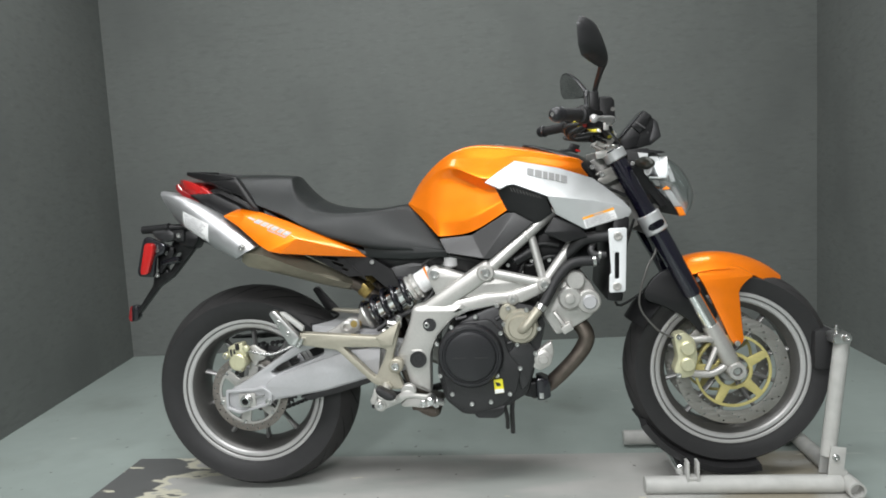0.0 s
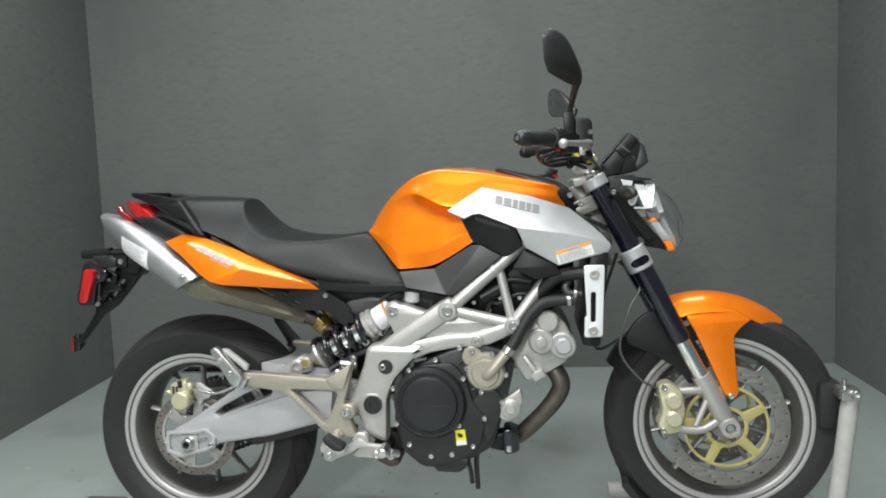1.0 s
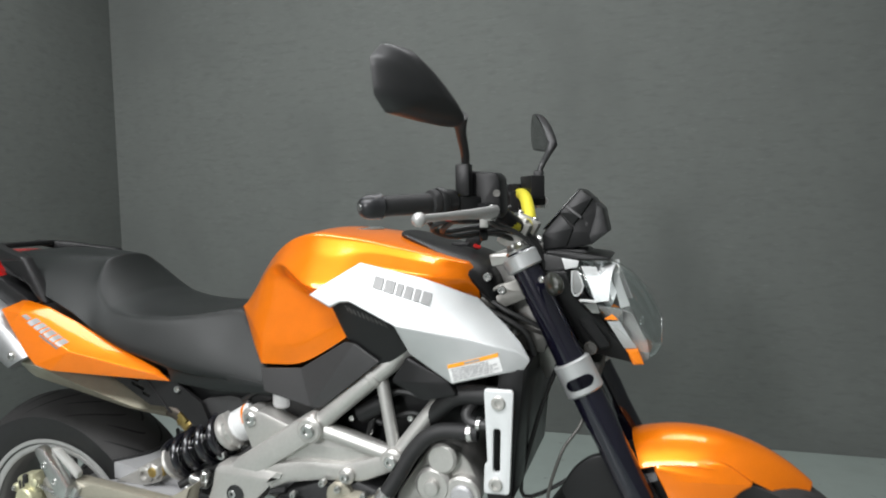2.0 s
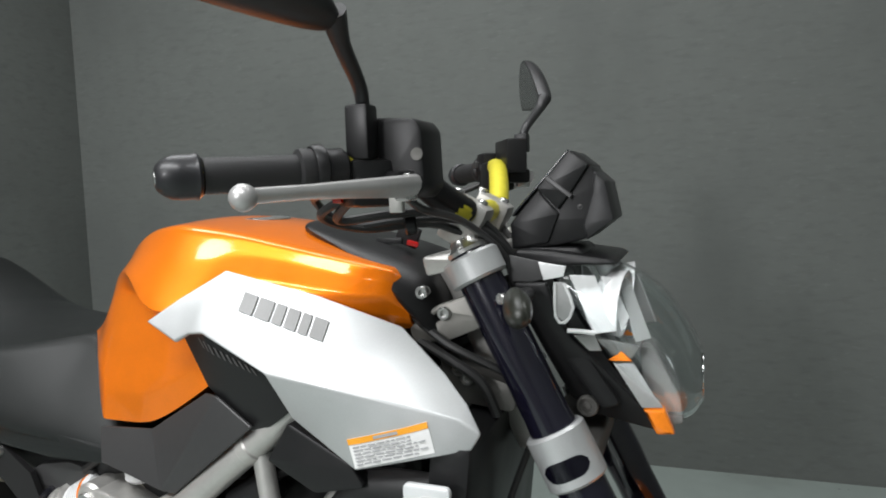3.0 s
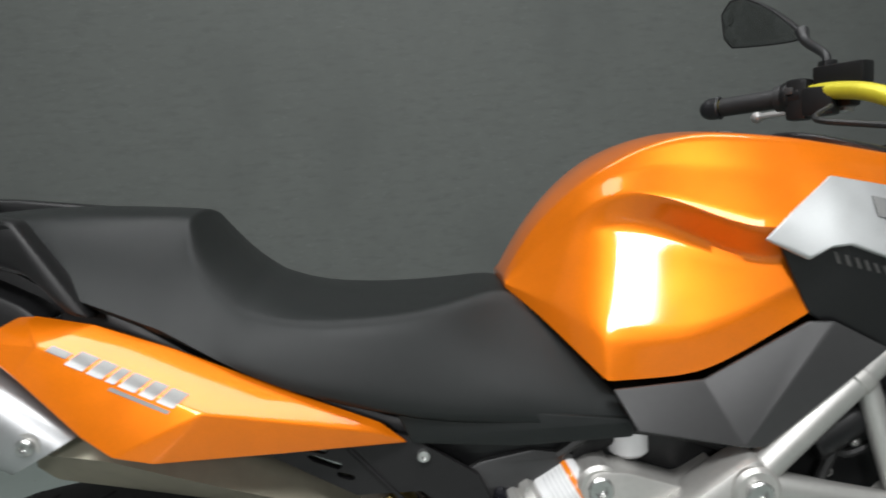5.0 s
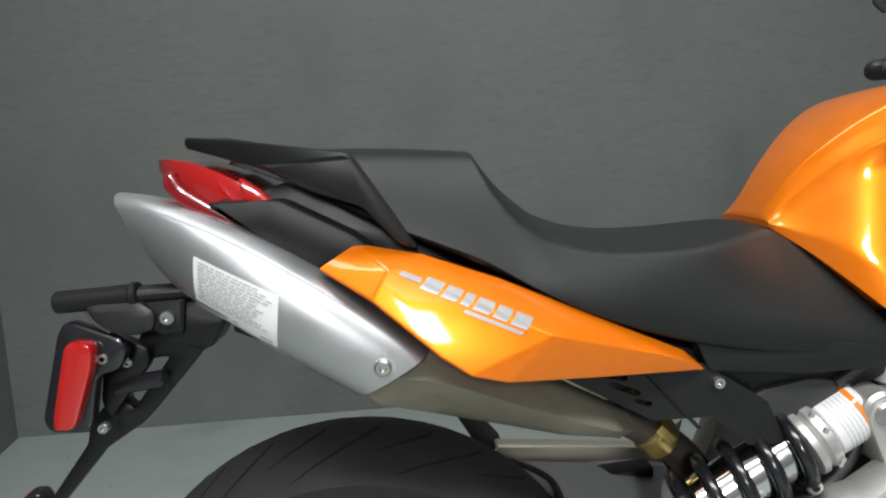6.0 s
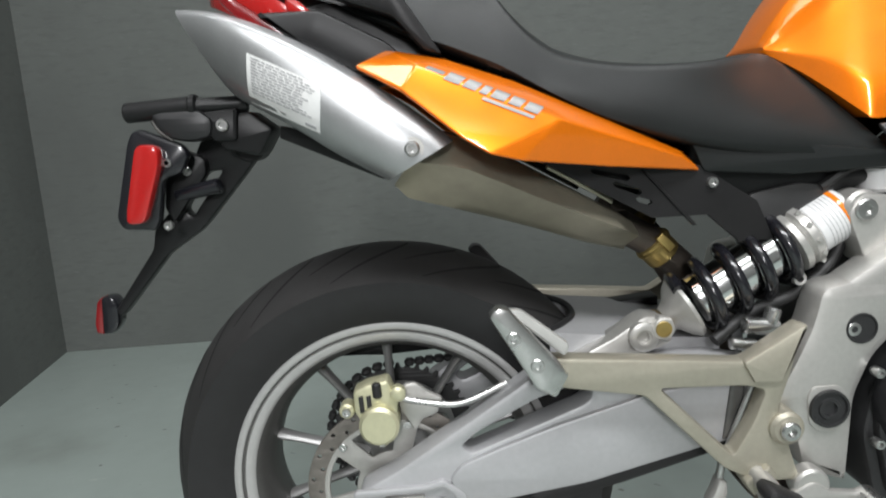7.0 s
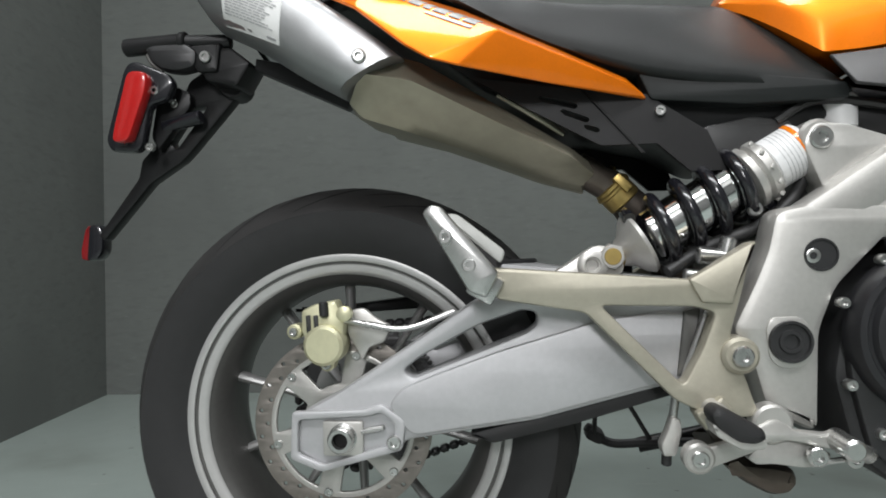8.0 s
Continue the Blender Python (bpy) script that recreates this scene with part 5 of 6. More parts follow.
shroud = both("tank_shroud", facets(SH, [(0, 1, 15, 16), (1, 2, 14, 15), (2, 3, 14), (3, 4, 13, 14), (4, 5, 17, 13), (5, 6, 17), (6, 7, 18, 17), (7, 8, 18), (8, 9, 10, 18), (18, 10, 11, 17), (17, 11, 12, 13)], 0.006, 0.004, 26), SILVER, bike, "silver painted tank shroud", 26)[0]


def tree_of(ob):
    return BVHTree.FromPolygons([v.co[:] for v in ob.data.vertices], [p.vertices[:] for p in ob.data.polygons])


def drape(ob, quads, lift=0.0008, cells=3):
    """Thin pieces laid on the right side of ob: quads are four (x, z) corners each."""
    tree, bm = tree_of(ob), bmesh.new()
    for q in quads:
        a, b, c, d = (Vector(p) for p in q)
        grid = []
        for i in range(cells + 1):
            row = []
            for j in range(cells + 1):
                u, v = i / cells, j / cells
                p = a * (1 - u) * (1 - v) + b * u * (1 - v) + c * u * v + d * (1 - u) * v
                hit = tree.ray_cast(Vector((p.x, -1, p.y)), Vector((0, 1, 0)))[0]
                row.append(bm.verts.new((p.x, (hit.y if hit else -0.17) - lift, p.y)))
            grid.append(row)
        for i in range(cells):
            for j in range(cells):
                bm.faces.new((grid[i][j], grid[i + 1][j], grid[i + 1][j + 1], grid[i][j + 1]))
    bmesh.ops.recalc_face_normals(bm, faces=bm.faces)
    if sum(f.normal.y for f in bm.faces) > 0:
        bmesh.ops.reverse_faces(bm, faces=bm.faces)
    bmesh.ops.solidify(bm, geom=bm.faces[:], thickness=0.0006)
    return bm


def frame_quads(a, b, d, boxes):
    """(u0, v0, u1, v1) boxes of the parallelogram a, b, d as quads of (x, z)."""
    a, b, d = Vector(a), Vector(b), Vector(d)
    at = lambda u, v: tuple(a + (b - a) * u + (d - a) * v)
    return [(at(u0, v0), at(u1, v0), at(u1, v1), at(u0, v1)) for u0, v0, u1, v1 in boxes]


def text_rows(rows, u0, u1, v0, v1, seed, fill=0.5):
    """Bars that stand for rows of small print."""
    rnd = random.Random(seed)
    out = []
    for i in range(rows):
        v = v0 + (v1 - v0) * i / rows
        u, stop = u0, u1 * rnd.uniform(0.75, 1.0)
        while u < stop:
            w = rnd.uniform(0.04, 0.13)
            out.append((u, v, min(u + w, stop), v + (v1 - v0) / rows * fill))
            u += w + 0.02
    return out


LA, LB, LD = (1.021, 0.820), (1.107, 0.844), (1.030, 0.790)
label = part("warning_label", drape(shroud, frame_quads(LA, LB, LD, [(0, 0, 1, 1)]), 0.0010, 6), PAPER, bike, "white warning label with an orange band")
part("label_band", drape(shroud, frame_quads(LA, LB, LD, [(0, 0, 1, 0.2)]), 0.0018, 6), BAND, label, "orange band")
part("small_print", drape(shroud, frame_quads(LA, LB, LD, text_rows(6, 0.05, 0.97, 0.28, 0.97, 3, 0.42) + [(0.35, 0.05, 0.65, 0.15)]), 0.0018, 1), INK, label)
# the maker's emblem as plain blocks
EA, EB, ED = (0.878, 0.967), (0.990, 0.937), (0.876, 0.944)
for u0, v0, u1, v1 in ((0, 0.08, 0.16, 0.94), (0.19, 0.08, 0.36, 0.94), (0.39, 0.08, 0.50, 0.94), (0.53, 0.08, 0.66, 0.94), (0.69, 0.08, 0.79, 0.94), (0.82, 0.08, 0.97, 0.94)):
    part("emblem_block", drape(shroud, frame_quads(EA, EB, ED, [(u0, v0, u1, v1)]), 0.0024, 4), LOGO, shroud)
for i in range(10):
    f = i / 9
    part("louvre", drape(scoop, frame_quads((0.826 + 0.078 * f, 0.914 - 0.027 * f), (0.829 + 0.078 * f, 0.913 - 0.027 * f), (0.831 + 0.078 * f, 0.902 - 0.023 * f), [(0, 0, 1, 1)]), 0.0015, 1), GRILLE, scoop)

# ---- tail ----
TAIL = [(-0.006, -0.172, 0.875), (0.029, -0.140, 0.894), (0.098, -0.140, 0.879), (0.173, -0.142, 0.851), (0.288, -0.140, 0.798), (0.374, -0.133, 0.758), (0.402, -0.130, 0.732), (0.279, -0.172, 0.745), (0.172, -0.214, 0.760), (0.137, -0.2177, 0.770), (0.108, -0.2120, 0.789), (0.046, -0.1954, 0.843),
        (0.063, -0.186, 0.871), (0.218, -0.206, 0.802), (0.374, -0.145, 0.750)]
tail = both("tail_panel", facets(TAIL, [(0, 1, 12, 11), (1, 2, 12), (2, 3, 13, 12), (3, 4, 13), (4, 5, 14, 13), (5, 6, 14), (6, 7, 14), (14, 7, 8, 13), (13, 8, 9), (13, 9, 10), (12, 13, 10, 11)], 0.006, 0.003, 9), ORANGE, bike, "glossy orange tail panel", 12)[0]
DA, DB, DD = (0.086, 0.868), (0.204, 0.816), (0.076, 0.860)
for u0, v0, u1, v1 in ((-0.06, 0.25, 0.10, 0.62), (0.13, 0.0, 0.27, 1.0), (0.30, 0.0, 0.42, 1.0), (0.45, 0.0, 0.52, 1.0), (0.55, 0.0, 0.68, 1.0), (0.71, 0.0, 0.82, 1.0), (0.85, 0.0, 0.98, 1.0), (0.52, 1.25, 0.98, 1.55)):
    part("emblem_block", drape(tail, frame_quads(DA, DB, DD, [(u0, v0, u1, v1)]), 0.0016, 2), SILVERMARK, tail)
part("tail_core", cut([(-0.12, 0.945), (-0.03, 0.960), (0.083, 0.895), (0.193, 0.825), (0.393, 0.750), (0.61, 0.738), (0.635, 0.705), (0.505, 0.650), (0.43, 0.690), (0.32, 0.712), (0.20, 0.755), (0.05, 0.865), (-0.05, 0.895), (-0.11, 0.925)], -0.105, 0.105, r=0.02, bevel=0.01), BLACK, bike, "black plastic subframe cover")
slots = [[(0.266, 0.7385), (0.270, 0.741), (0.314, 0.730), (0.316, 0.726), (0.312, 0.723), (0.272, 0.734)], [(0.293, 0.7215), (0.297, 0.724), (0.328, 0.712), (0.330, 0.708), (0.326, 0.705), (0.299, 0.716)], [(0.322, 0.7015), (0.326, 0.703), (0.341, 0.698), (0.343, 0.695), (0.339, 0.692), (0.325, 0.697)]]
both("heat_shield", cut([(0.178, 0.770), (0.293, 0.752), (0.400, 0.738), (0.473, 0.690), (0.495, 0.640), (0.452, 0.640), (0.412, 0.676), (0.343, 0.676), (0.253, 0.726)], -0.126, -0.118, slots, 0.0015, 0), HEATBLACK, bike, "black slotted heat shield")
part("shield_rib", cut([(0.318, 0.748), (0.324, 0.747), (0.398, 0.664), (0.392, 0.664)], -0.1285, -0.124, r=0.001, bevel=0.0012), HEATBLACK, bike)
part("tail_bolt", bolt_mesh((0.416, -0.125, 0.716), 0.007), STEEL, bike)
both("tail_cover", cut([(-0.120, 0.942), (-0.045, 0.942), (0.030, 0.902), (0.048, 0.885), (-0.008, 0.868), (-0.062, 0.895)], -0.145, -0.095, r=0.008, bevel=0.006), BLACK, bike)
RAIL = [(-0.158, 1.012), (-0.100, 1.006), (0.028, 0.986), (0.094, 0.884), (0.073, 0.890), (0.038, 0.930), (-0.013, 0.948), (-0.060, 0.972), (-0.158, 1.000)]
both("grab_rail", cut(RAIL, -0.014, 0.014, (), 0.006, 0.004, lambda x, z: -0.055 - 0.075 * min(1, max(0, (x + 0.157) / 0.13))), BLACK, bike, "black grab rail")
part("rail_bridge", box((-0.135, 0, 1.004), (0.045, 0.13, 0.012), 0.004), BLACK, bike)
tail_light = part("tail_light", loft([[(-0.205, y, z) for y, z in ((-0.020, 0.975), (0.020, 0.975), (0.020, 0.990), (-0.020, 0.990))], [(-0.172, y, z) for y, z in ((-0.070, 0.958), (0.070, 0.958), (0.070, 0.990), (-0.070, 0.990))], [(-0.115, y, z) for y, z in ((-0.102, 0.925), (0.102, 0.925), (0.100, 0.976), (-0.100, 0.976))], [(-0.062, y, z) for y, z in ((-0.118, 0.905), (0.118, 0.905), (0.114, 0.940), (-0.114, 0.940))]], 2, [(0, 0.7), (1, 0.7), (2, 0.7), (3, 0.7)], True, True), RED, bike, "red tail light")

for s in (-1, 1):
    wing = [(-0.160, 0.972), (-0.150, 0.977), (-0.140, 0.958), (-0.110, 0.938), (-0.074, 0.916), (-0.090, 0.908), (-0.136, 0.932), (-0.160, 0.958)]
    block = [(-0.086, 0.966), (-0.066, 0.952), (-0.043, 0.930), (-0.062, 0.934), (-0.084, 0.944)]
    near, far = sorted((s * 0.140, s * 0.122))
    part("light_wing", cut(wing, near, far, (), 0.006, 0.004), WINE, tail_light, "dark red lower lens")
    near, far = sorted((s * 0.134, s * 0.112))
    part("light_block", cut(block, near, far, (), 0.003, 0.003), RED, tail_light, "bright red side lens")

# ---- silencers ----


def skin(rows, s, n=16, p=2.6, tip=0.0):
    """Rounded sections between an upper and a lower line: (top, bottom, half-width, distance from the middle plane)."""
    out = []
    for (tx, tz), (bx, bz), w, y in rows:
        c, h = Vector(((tx + bx) / 2, s * y, (tz + bz) / 2)), Vector((tx - bx, 0, tz - bz)) / 2
        pts = []
        for a in np.linspace(0, 2 * math.pi, n, endpoint=False):
            ca, sa = math.cos(a), math.sin(a)
            u, v = abs(ca) ** (2 / p) * np.sign(ca), abs(sa) ** (2 / p) * np.sign(sa)
            pts.append(c + h * float(u) + Vector((0, s * w * float(v), tip * float(v) * (0.5 - 0.5 * float(u)))))
        out.append(pts)
    return out


def silencer(s, up=0.0):
    low = [((-0.216, 0.957), (-0.152, 0.848), 0.042, 0.105), ((-0.165, 0.951), (-0.128, 0.834), 0.052, 0.122), ((-0.10, 0.925), (-0.085, 0.811), 0.060, 0.132), ((-0.04, 0.892), (-0.046, 0.782), 0.063, 0.137), ((0.030, 0.845), (-0.012, 0.762), 0.062, 0.141), ((0.072, 0.812), (0.006, 0.752), 0.060, 0.145), ((0.101, 0.787), (0.020, 0.744), 0.056, 0.147)]
    cap_rows = [(top, (bx, bz + up), w, y) for top, (bx, bz), w, y in low]
    can = part("silencer", loft(skin(cap_rows, s, 16, 2.9), 2, [(2, 0.75)], True, True), SATIN, bike, "silver satin silencer cover")
    part("outlet", loft(skin([((-0.206, 0.942), (-0.156, 0.858), 0.034, 0.105), ((-0.212, 0.940), (-0.163, 0.858), 0.032, 0.105)], s), 1), BLACK, can, "dark outlet")
    rows = (((0.070, 0.802), (0.050, 0.765), (0.028, 0.738), (0.026, 0.732), 0.184, 0.148, 0.105, 0.070), ((0.119, 0.790), (0.112, 0.754), (0.042, 0.720), (0.050, 0.716), 0.182, 0.140, 0.100, 0.060), ((0.218, 0.734), (0.209, 0.707), (0.138, 0.691), (0.150, 0.685), 0.155, 0.122, 0.088, 0.050), ((0.312, 0.680), (0.304, 0.665), (0.249, 0.652), (0.270, 0.640), 0.124, 0.094, 0.064, 0.030), ((0.342, 0.662), (0.340, 0.646), (0.324, 0.631), (0.328, 0.624), 0.078, 0.066, 0.052, 0.026))
    cap_guard = [(-0.110, 0.815), (-0.112, 0.800), (0.012, 0.742), (0.030, 0.750), (0.000, 0.790)]
    if s < 0:
        part("inner_guard", cut(cap_guard, -0.105, -0.080, r=0.002, bevel=0.001), BLACK, can, "black guard under the silencer cover")
    far = 1.6 * up
    rings = []
    for (tx, tz), (mx, mz), (lx, lz), (bx, bz), yo, yl, yb, yi in rows:
        w = yo - yi
        bz, lz = bz + far, lz + far
        rings.append([(tx, s * (yi + 0.25 * w), tz), (tx, s * (yi + 0.68 * w), tz - 0.003), (mx, s * yo, mz), (lx, s * yl, lz), (bx, s * yb, bz), (bx, s * (yi + 0.1 * w), bz), (mx, s * yi, mz)])
    core = part("silencer_body", loft(rings, 2, [(k, 1.0) for k in range(7)], True, True, [(i, k, 0.75) for k in range(7) for i in (1, 3)]), BRONZE, bike, "heat-tinted steel silencer body")
    part("heat_plate", tube([(0.215, s * 0.118, 0.748), (0.262, s * 0.108, 0.722), (0.300, s * 0.098, 0.697)], [0.006, 0.008, 0.005], 8, 6, 0.5), BRONZE, core)
    part("pipe_clamp", join(rod((0.364, s * 0.046, 0.634 + far), (0.386, s * 0.044, 0.611 + far), 0.0250, 20), rod((0.367, s * 0.046, 0.631 + far), (0.372, s * 0.045, 0.626 + far), 0.0270, 20), box((0.378, s * 0.070, 0.634 + far), (0.026, 0.010, 0.012), 0.002, (0, 45, 0))), BRASS, core, "brass-coloured pipe clamp")
    part("link_pipe", tube([(0.318, s * 0.054, 0.660 + far), (0.372, s * 0.045, 0.626 + far), (0.420, s * 0.04, 0.580), (0.46, s * 0.035, 0.50), (0.49, s * 0.03, 0.35), (0.54, 0, 0.26)], 0.0215, 14), HEADER, core, "heat-darkened link pipe")
    part("washer", spin((0.053, s * 0.2000, 0.780), (0, s, 0), [(-0.004, 0.0135), (0.002, 0.0130), (0.002, 0.0)], 20), CAST, can)
    part("bolt", spin((0.053, s * 0.2025, 0.780), (0, s, 0), [(-0.002, 0.0090), (0.003, 0.0085), (0.005, 0.0065), (0.005, 0.004), (0.001, 0.0035), (0.001, 0)], 18), STEEL, can)
    return can


can = silencer(-1)
silencer(1, 0.014)
MA, MB, MD = (-0.122, 0.894), (-0.041, 0.854), (-0.129, 0.842)
mlabel = part("silencer_label", drape(can, frame_quads(MA, MB, MD, [(0, 0, 1, 1)]), 0.0008, 6), PAPER, can, "white silencer label with small print")
part("small_print", drape(can, frame_quads(MA, MB, MD, text_rows(12, 0.06, 0.96, 0.05, 0.80, 8, 0.36) + [(0.8, 0.90, 0.95, 0.95)]), 0.0016, 1), INK, mlabel)

# ---- number plate hanger ----
hanger = part("plate_hanger", cut([(-0.182, 0.829), (-0.131, 0.811), (-0.153, 0.779), (-0.174, 0.755), (-0.225, 0.699), (-0.238, 0.686), (-0.286, 0.656), (-0.359, 0.574), (-0.368, 0.582), (-0.305, 0.664), (-0.300, 0.690), (-0.262, 0.728), (-0.226, 0.802)], -0.062, -0.038, [[(-0.222, 0.762), (-0.200, 0.764), (-0.247, 0.704), (-0.256, 0.715)]], 0.006, 0.004), BLACK, bike, "black number plate hanger")
part("hanger_arm", cut([(-0.205, 0.838), (-0.160, 0.840), (-0.165, 0.800), (-0.192, 0.800), (-0.205, 0.815)], -0.106, -0.072, r=0.005, bevel=0.005), BLACK, hanger)
part("indicator_lens", cut([(-0.268, 0.836), (-0.256, 0.841), (-0.207, 0.841), (-0.190, 0.828), (-0.194, 0.806), (-0.220, 0.801), (-0.245, 0.806), (-0.260, 0.819)], -0.112, -0.080, r=0.008, bevel=0.009), SHELL, hanger, "smoked dark indicator lens")
part("lens_rim", tube([(-0.258, -0.098, 0.841), (-0.269, -0.098, 0.835), (-0.262, -0.098, 0.818), (-0.246, -0.098, 0.805)], 0.0028, 8), FRAMEGREY, hanger, "grey rim of the rear indicator")
part("bolt", bolt_mesh((-0.180, -0.106, 0.820), 0.008, 0.006), STEEL, hanger)
part("hanger_block", join(cut([(-0.200, 0.830), (-0.150, 0.836), (-0.120, 0.812), (-0.140, 0.780), (-0.185, 0.790)], -0.100, -0.040, r=0.006, bevel=0.005), rod((-0.160, -0.070, 0.792), (-0.160, -0.030, 0.792), 0.020, 16)), BLACK, hanger)
part("indicator_stalk", join(rod((-0.300, -0.098, 0.841), (-0.214, -0.098, 0.845), 0.0125), rod((-0.214, -0.098, 0.845), (-0.15, -0.090, 0.845), 0.010), rod((-0.220, -0.098, 0.845), (-0.210, -0.098, 0.845), 0.0145)), BLACK, hanger)
refl = part("reflector_housing", cut([(-0.283, 0.821), (-0.233, 0.799), (-0.227, 0.787), (-0.238, 0.764), (-0.262, 0.758), (-0.273, 0.704), (-0.281, 0.694), (-0.320, 0.697), (-0.327, 0.712), (-0.301, 0.806), (-0.294, 0.818)], -0.106, -0.088, r=0.008, bevel=0.005), GLOSS, hanger)
part("reflector_stay", cut([(-0.262, 0.802), (-0.217, 0.780), (-0.217, 0.761), (-0.266, 0.700), (-0.276, 0.720)], -0.078, -0.060, r=0.006, bevel=0.003), BLACK, refl)
part("side_reflector", cut([(-0.284, 0.803), (-0.256, 0.800), (-0.258, 0.775), (-0.284, 0.705), (-0.307, 0.706), (-0.305, 0.722)], -0.124, -0.104, r=0.011, bevel=0.004), RED, refl, "red side reflector")
part("stay", rod((-0.26, -0.07, 0.735), (-0.20, -0.08, 0.745), 0.010), GLOSS, refl)
for x, z in ((-0.254, 0.778), (-0.240, 0.765), (-0.262, 0.700)):
    part("bolt", bolt_mesh((x, -0.104 if x < -0.25 else -0.077, z), 0.006, 0.005), STEEL, refl)
small = part("rear_reflector", cut([(-0.392, 0.600), (-0.376, 0.600), (-0.370, 0.588), (-0.371, 0.560), (-0.380, 0.547), (-0.396, 0.546), (-0.394, 0.575)], -0.048, -0.020, r=0.006, bevel=0.005), GLOSS, hanger)
part("reflector_lens", cut([(-0.399, 0.593), (-0.391, 0.600), (-0.393, 0.573), (-0.395, 0.546), (-0.405, 0.549), (-0.406, 0.562)], -0.046, -0.022, r=0.003, bevel=0.003), WINE, small, "dark red rear reflector")
part("fluid_bottle", rod((0.644, -0.090, 0.688), (0.644, -0.090, 0.735), 0.022, 18, 0.005), WHITE, bike, "white plastic fluid bottle")
part("wire_loom", tube([(0.56, -0.11, 0.70), (0.61, -0.11, 0.725), (0.69, -0.11, 0.715), (0.75, -0.11, 0.695)], 0.006, 8), WIRE, bike)

# ---- handlebar and controls ----
BAR = [(0.945, -0.330, 1.091), (1.020, -0.237, 1.094), (1.050, -0.195, 1.098), (1.082, -0.145, 1.092), (1.108, -0.095, 1.060), (1.116, -0.055, 1.048), (1.116, 0.055, 1.048), (1.110, 0.095, 1.062), (1.090, 0.165, 1.094), (1.068, 0.230, 1.106), (1.038, 0.285, 1.104), (0.945, 0.395, 1.100)]
bar = part("handlebar", tube(BAR, 0.0135, 14, 8), YELLOW, bike, "yellow tapered handlebar")
part("bar_sleeve", tube([(1.048, -0.198, 1.098), (1.082, -0.145, 1.092), (1.104, -0.102, 1.065), (1.115, -0.062, 1.049)], 0.0160, 14, 6), BLACK, bar, "black cable sleeve round the bar")


def mirror(s, y0, dx, dz, dy=0.0):
    """A teardrop mirror on a bent stem; y0 is where the stem starts, dx and dz shift the head."""
    edge = [(0.255, 1.205), (0.285, 1.240), (0.330, 1.283), (0.372, 1.309), (0.398, 1.309), (0.416, 1.288), (0.411, 1.240), (0.394, 1.218), (0.345, 1.211), (0.300, 1.206)]
    mid = Vector((sum(p[0] for p in edge) / len(edge), sum(p[1] for p in edge) / len(edge)))
    tilt = lambda y: 1.078 - 0.50 * (y - 0.255) + dx
    rings = []
    for f, out in ((1.0, 0.0), (1.0, 0.006), (0.92, 0.018), (0.66, 0.030), (0.2, 0.036)):
        rings.append([(tilt(mid.x + (y - mid.x) * f) + out, s * (dy + mid.x + (y - mid.x) * f), mid.y + (z - mid.y) * f + dz) for y, z in edge])
    stem = part("mirror_stem", tube([(1.062 + dx, s * y0, 1.150), (1.066 + dx, s * (y0 + 0.015), 1.172), (1.072 + dx, s * (0.250 + dy), 1.200 + dz), (1.078 + dx, s * (0.275 + dy), 1.222 + dz)], [0.0065, 0.007, 0.008, 0.012], 12), SHELL, bar, "black mirror stem")
    part("mirror_shell", loft(rings, 2, [(k, 0.7) for k in (3, 4, 5, 6, 7)], True, True), SHELL, stem, "satin black teardrop mirror shell")
    bm = bmesh.new()
    bm.faces.new([bm.verts.new((tilt(mid.x + (y - mid.x) * 0.93) - 0.001, s * (dy + mid.x + (y - mid.x) * 0.93), mid.y + (z - mid.y) * 0.93 + dz)) for y, z in edge])
    bmesh.ops.solidify(bm, geom=bm.faces[:], thickness=0.0015)
    part("mirror_glass", bm, MIRROR, stem, "mirror glass")


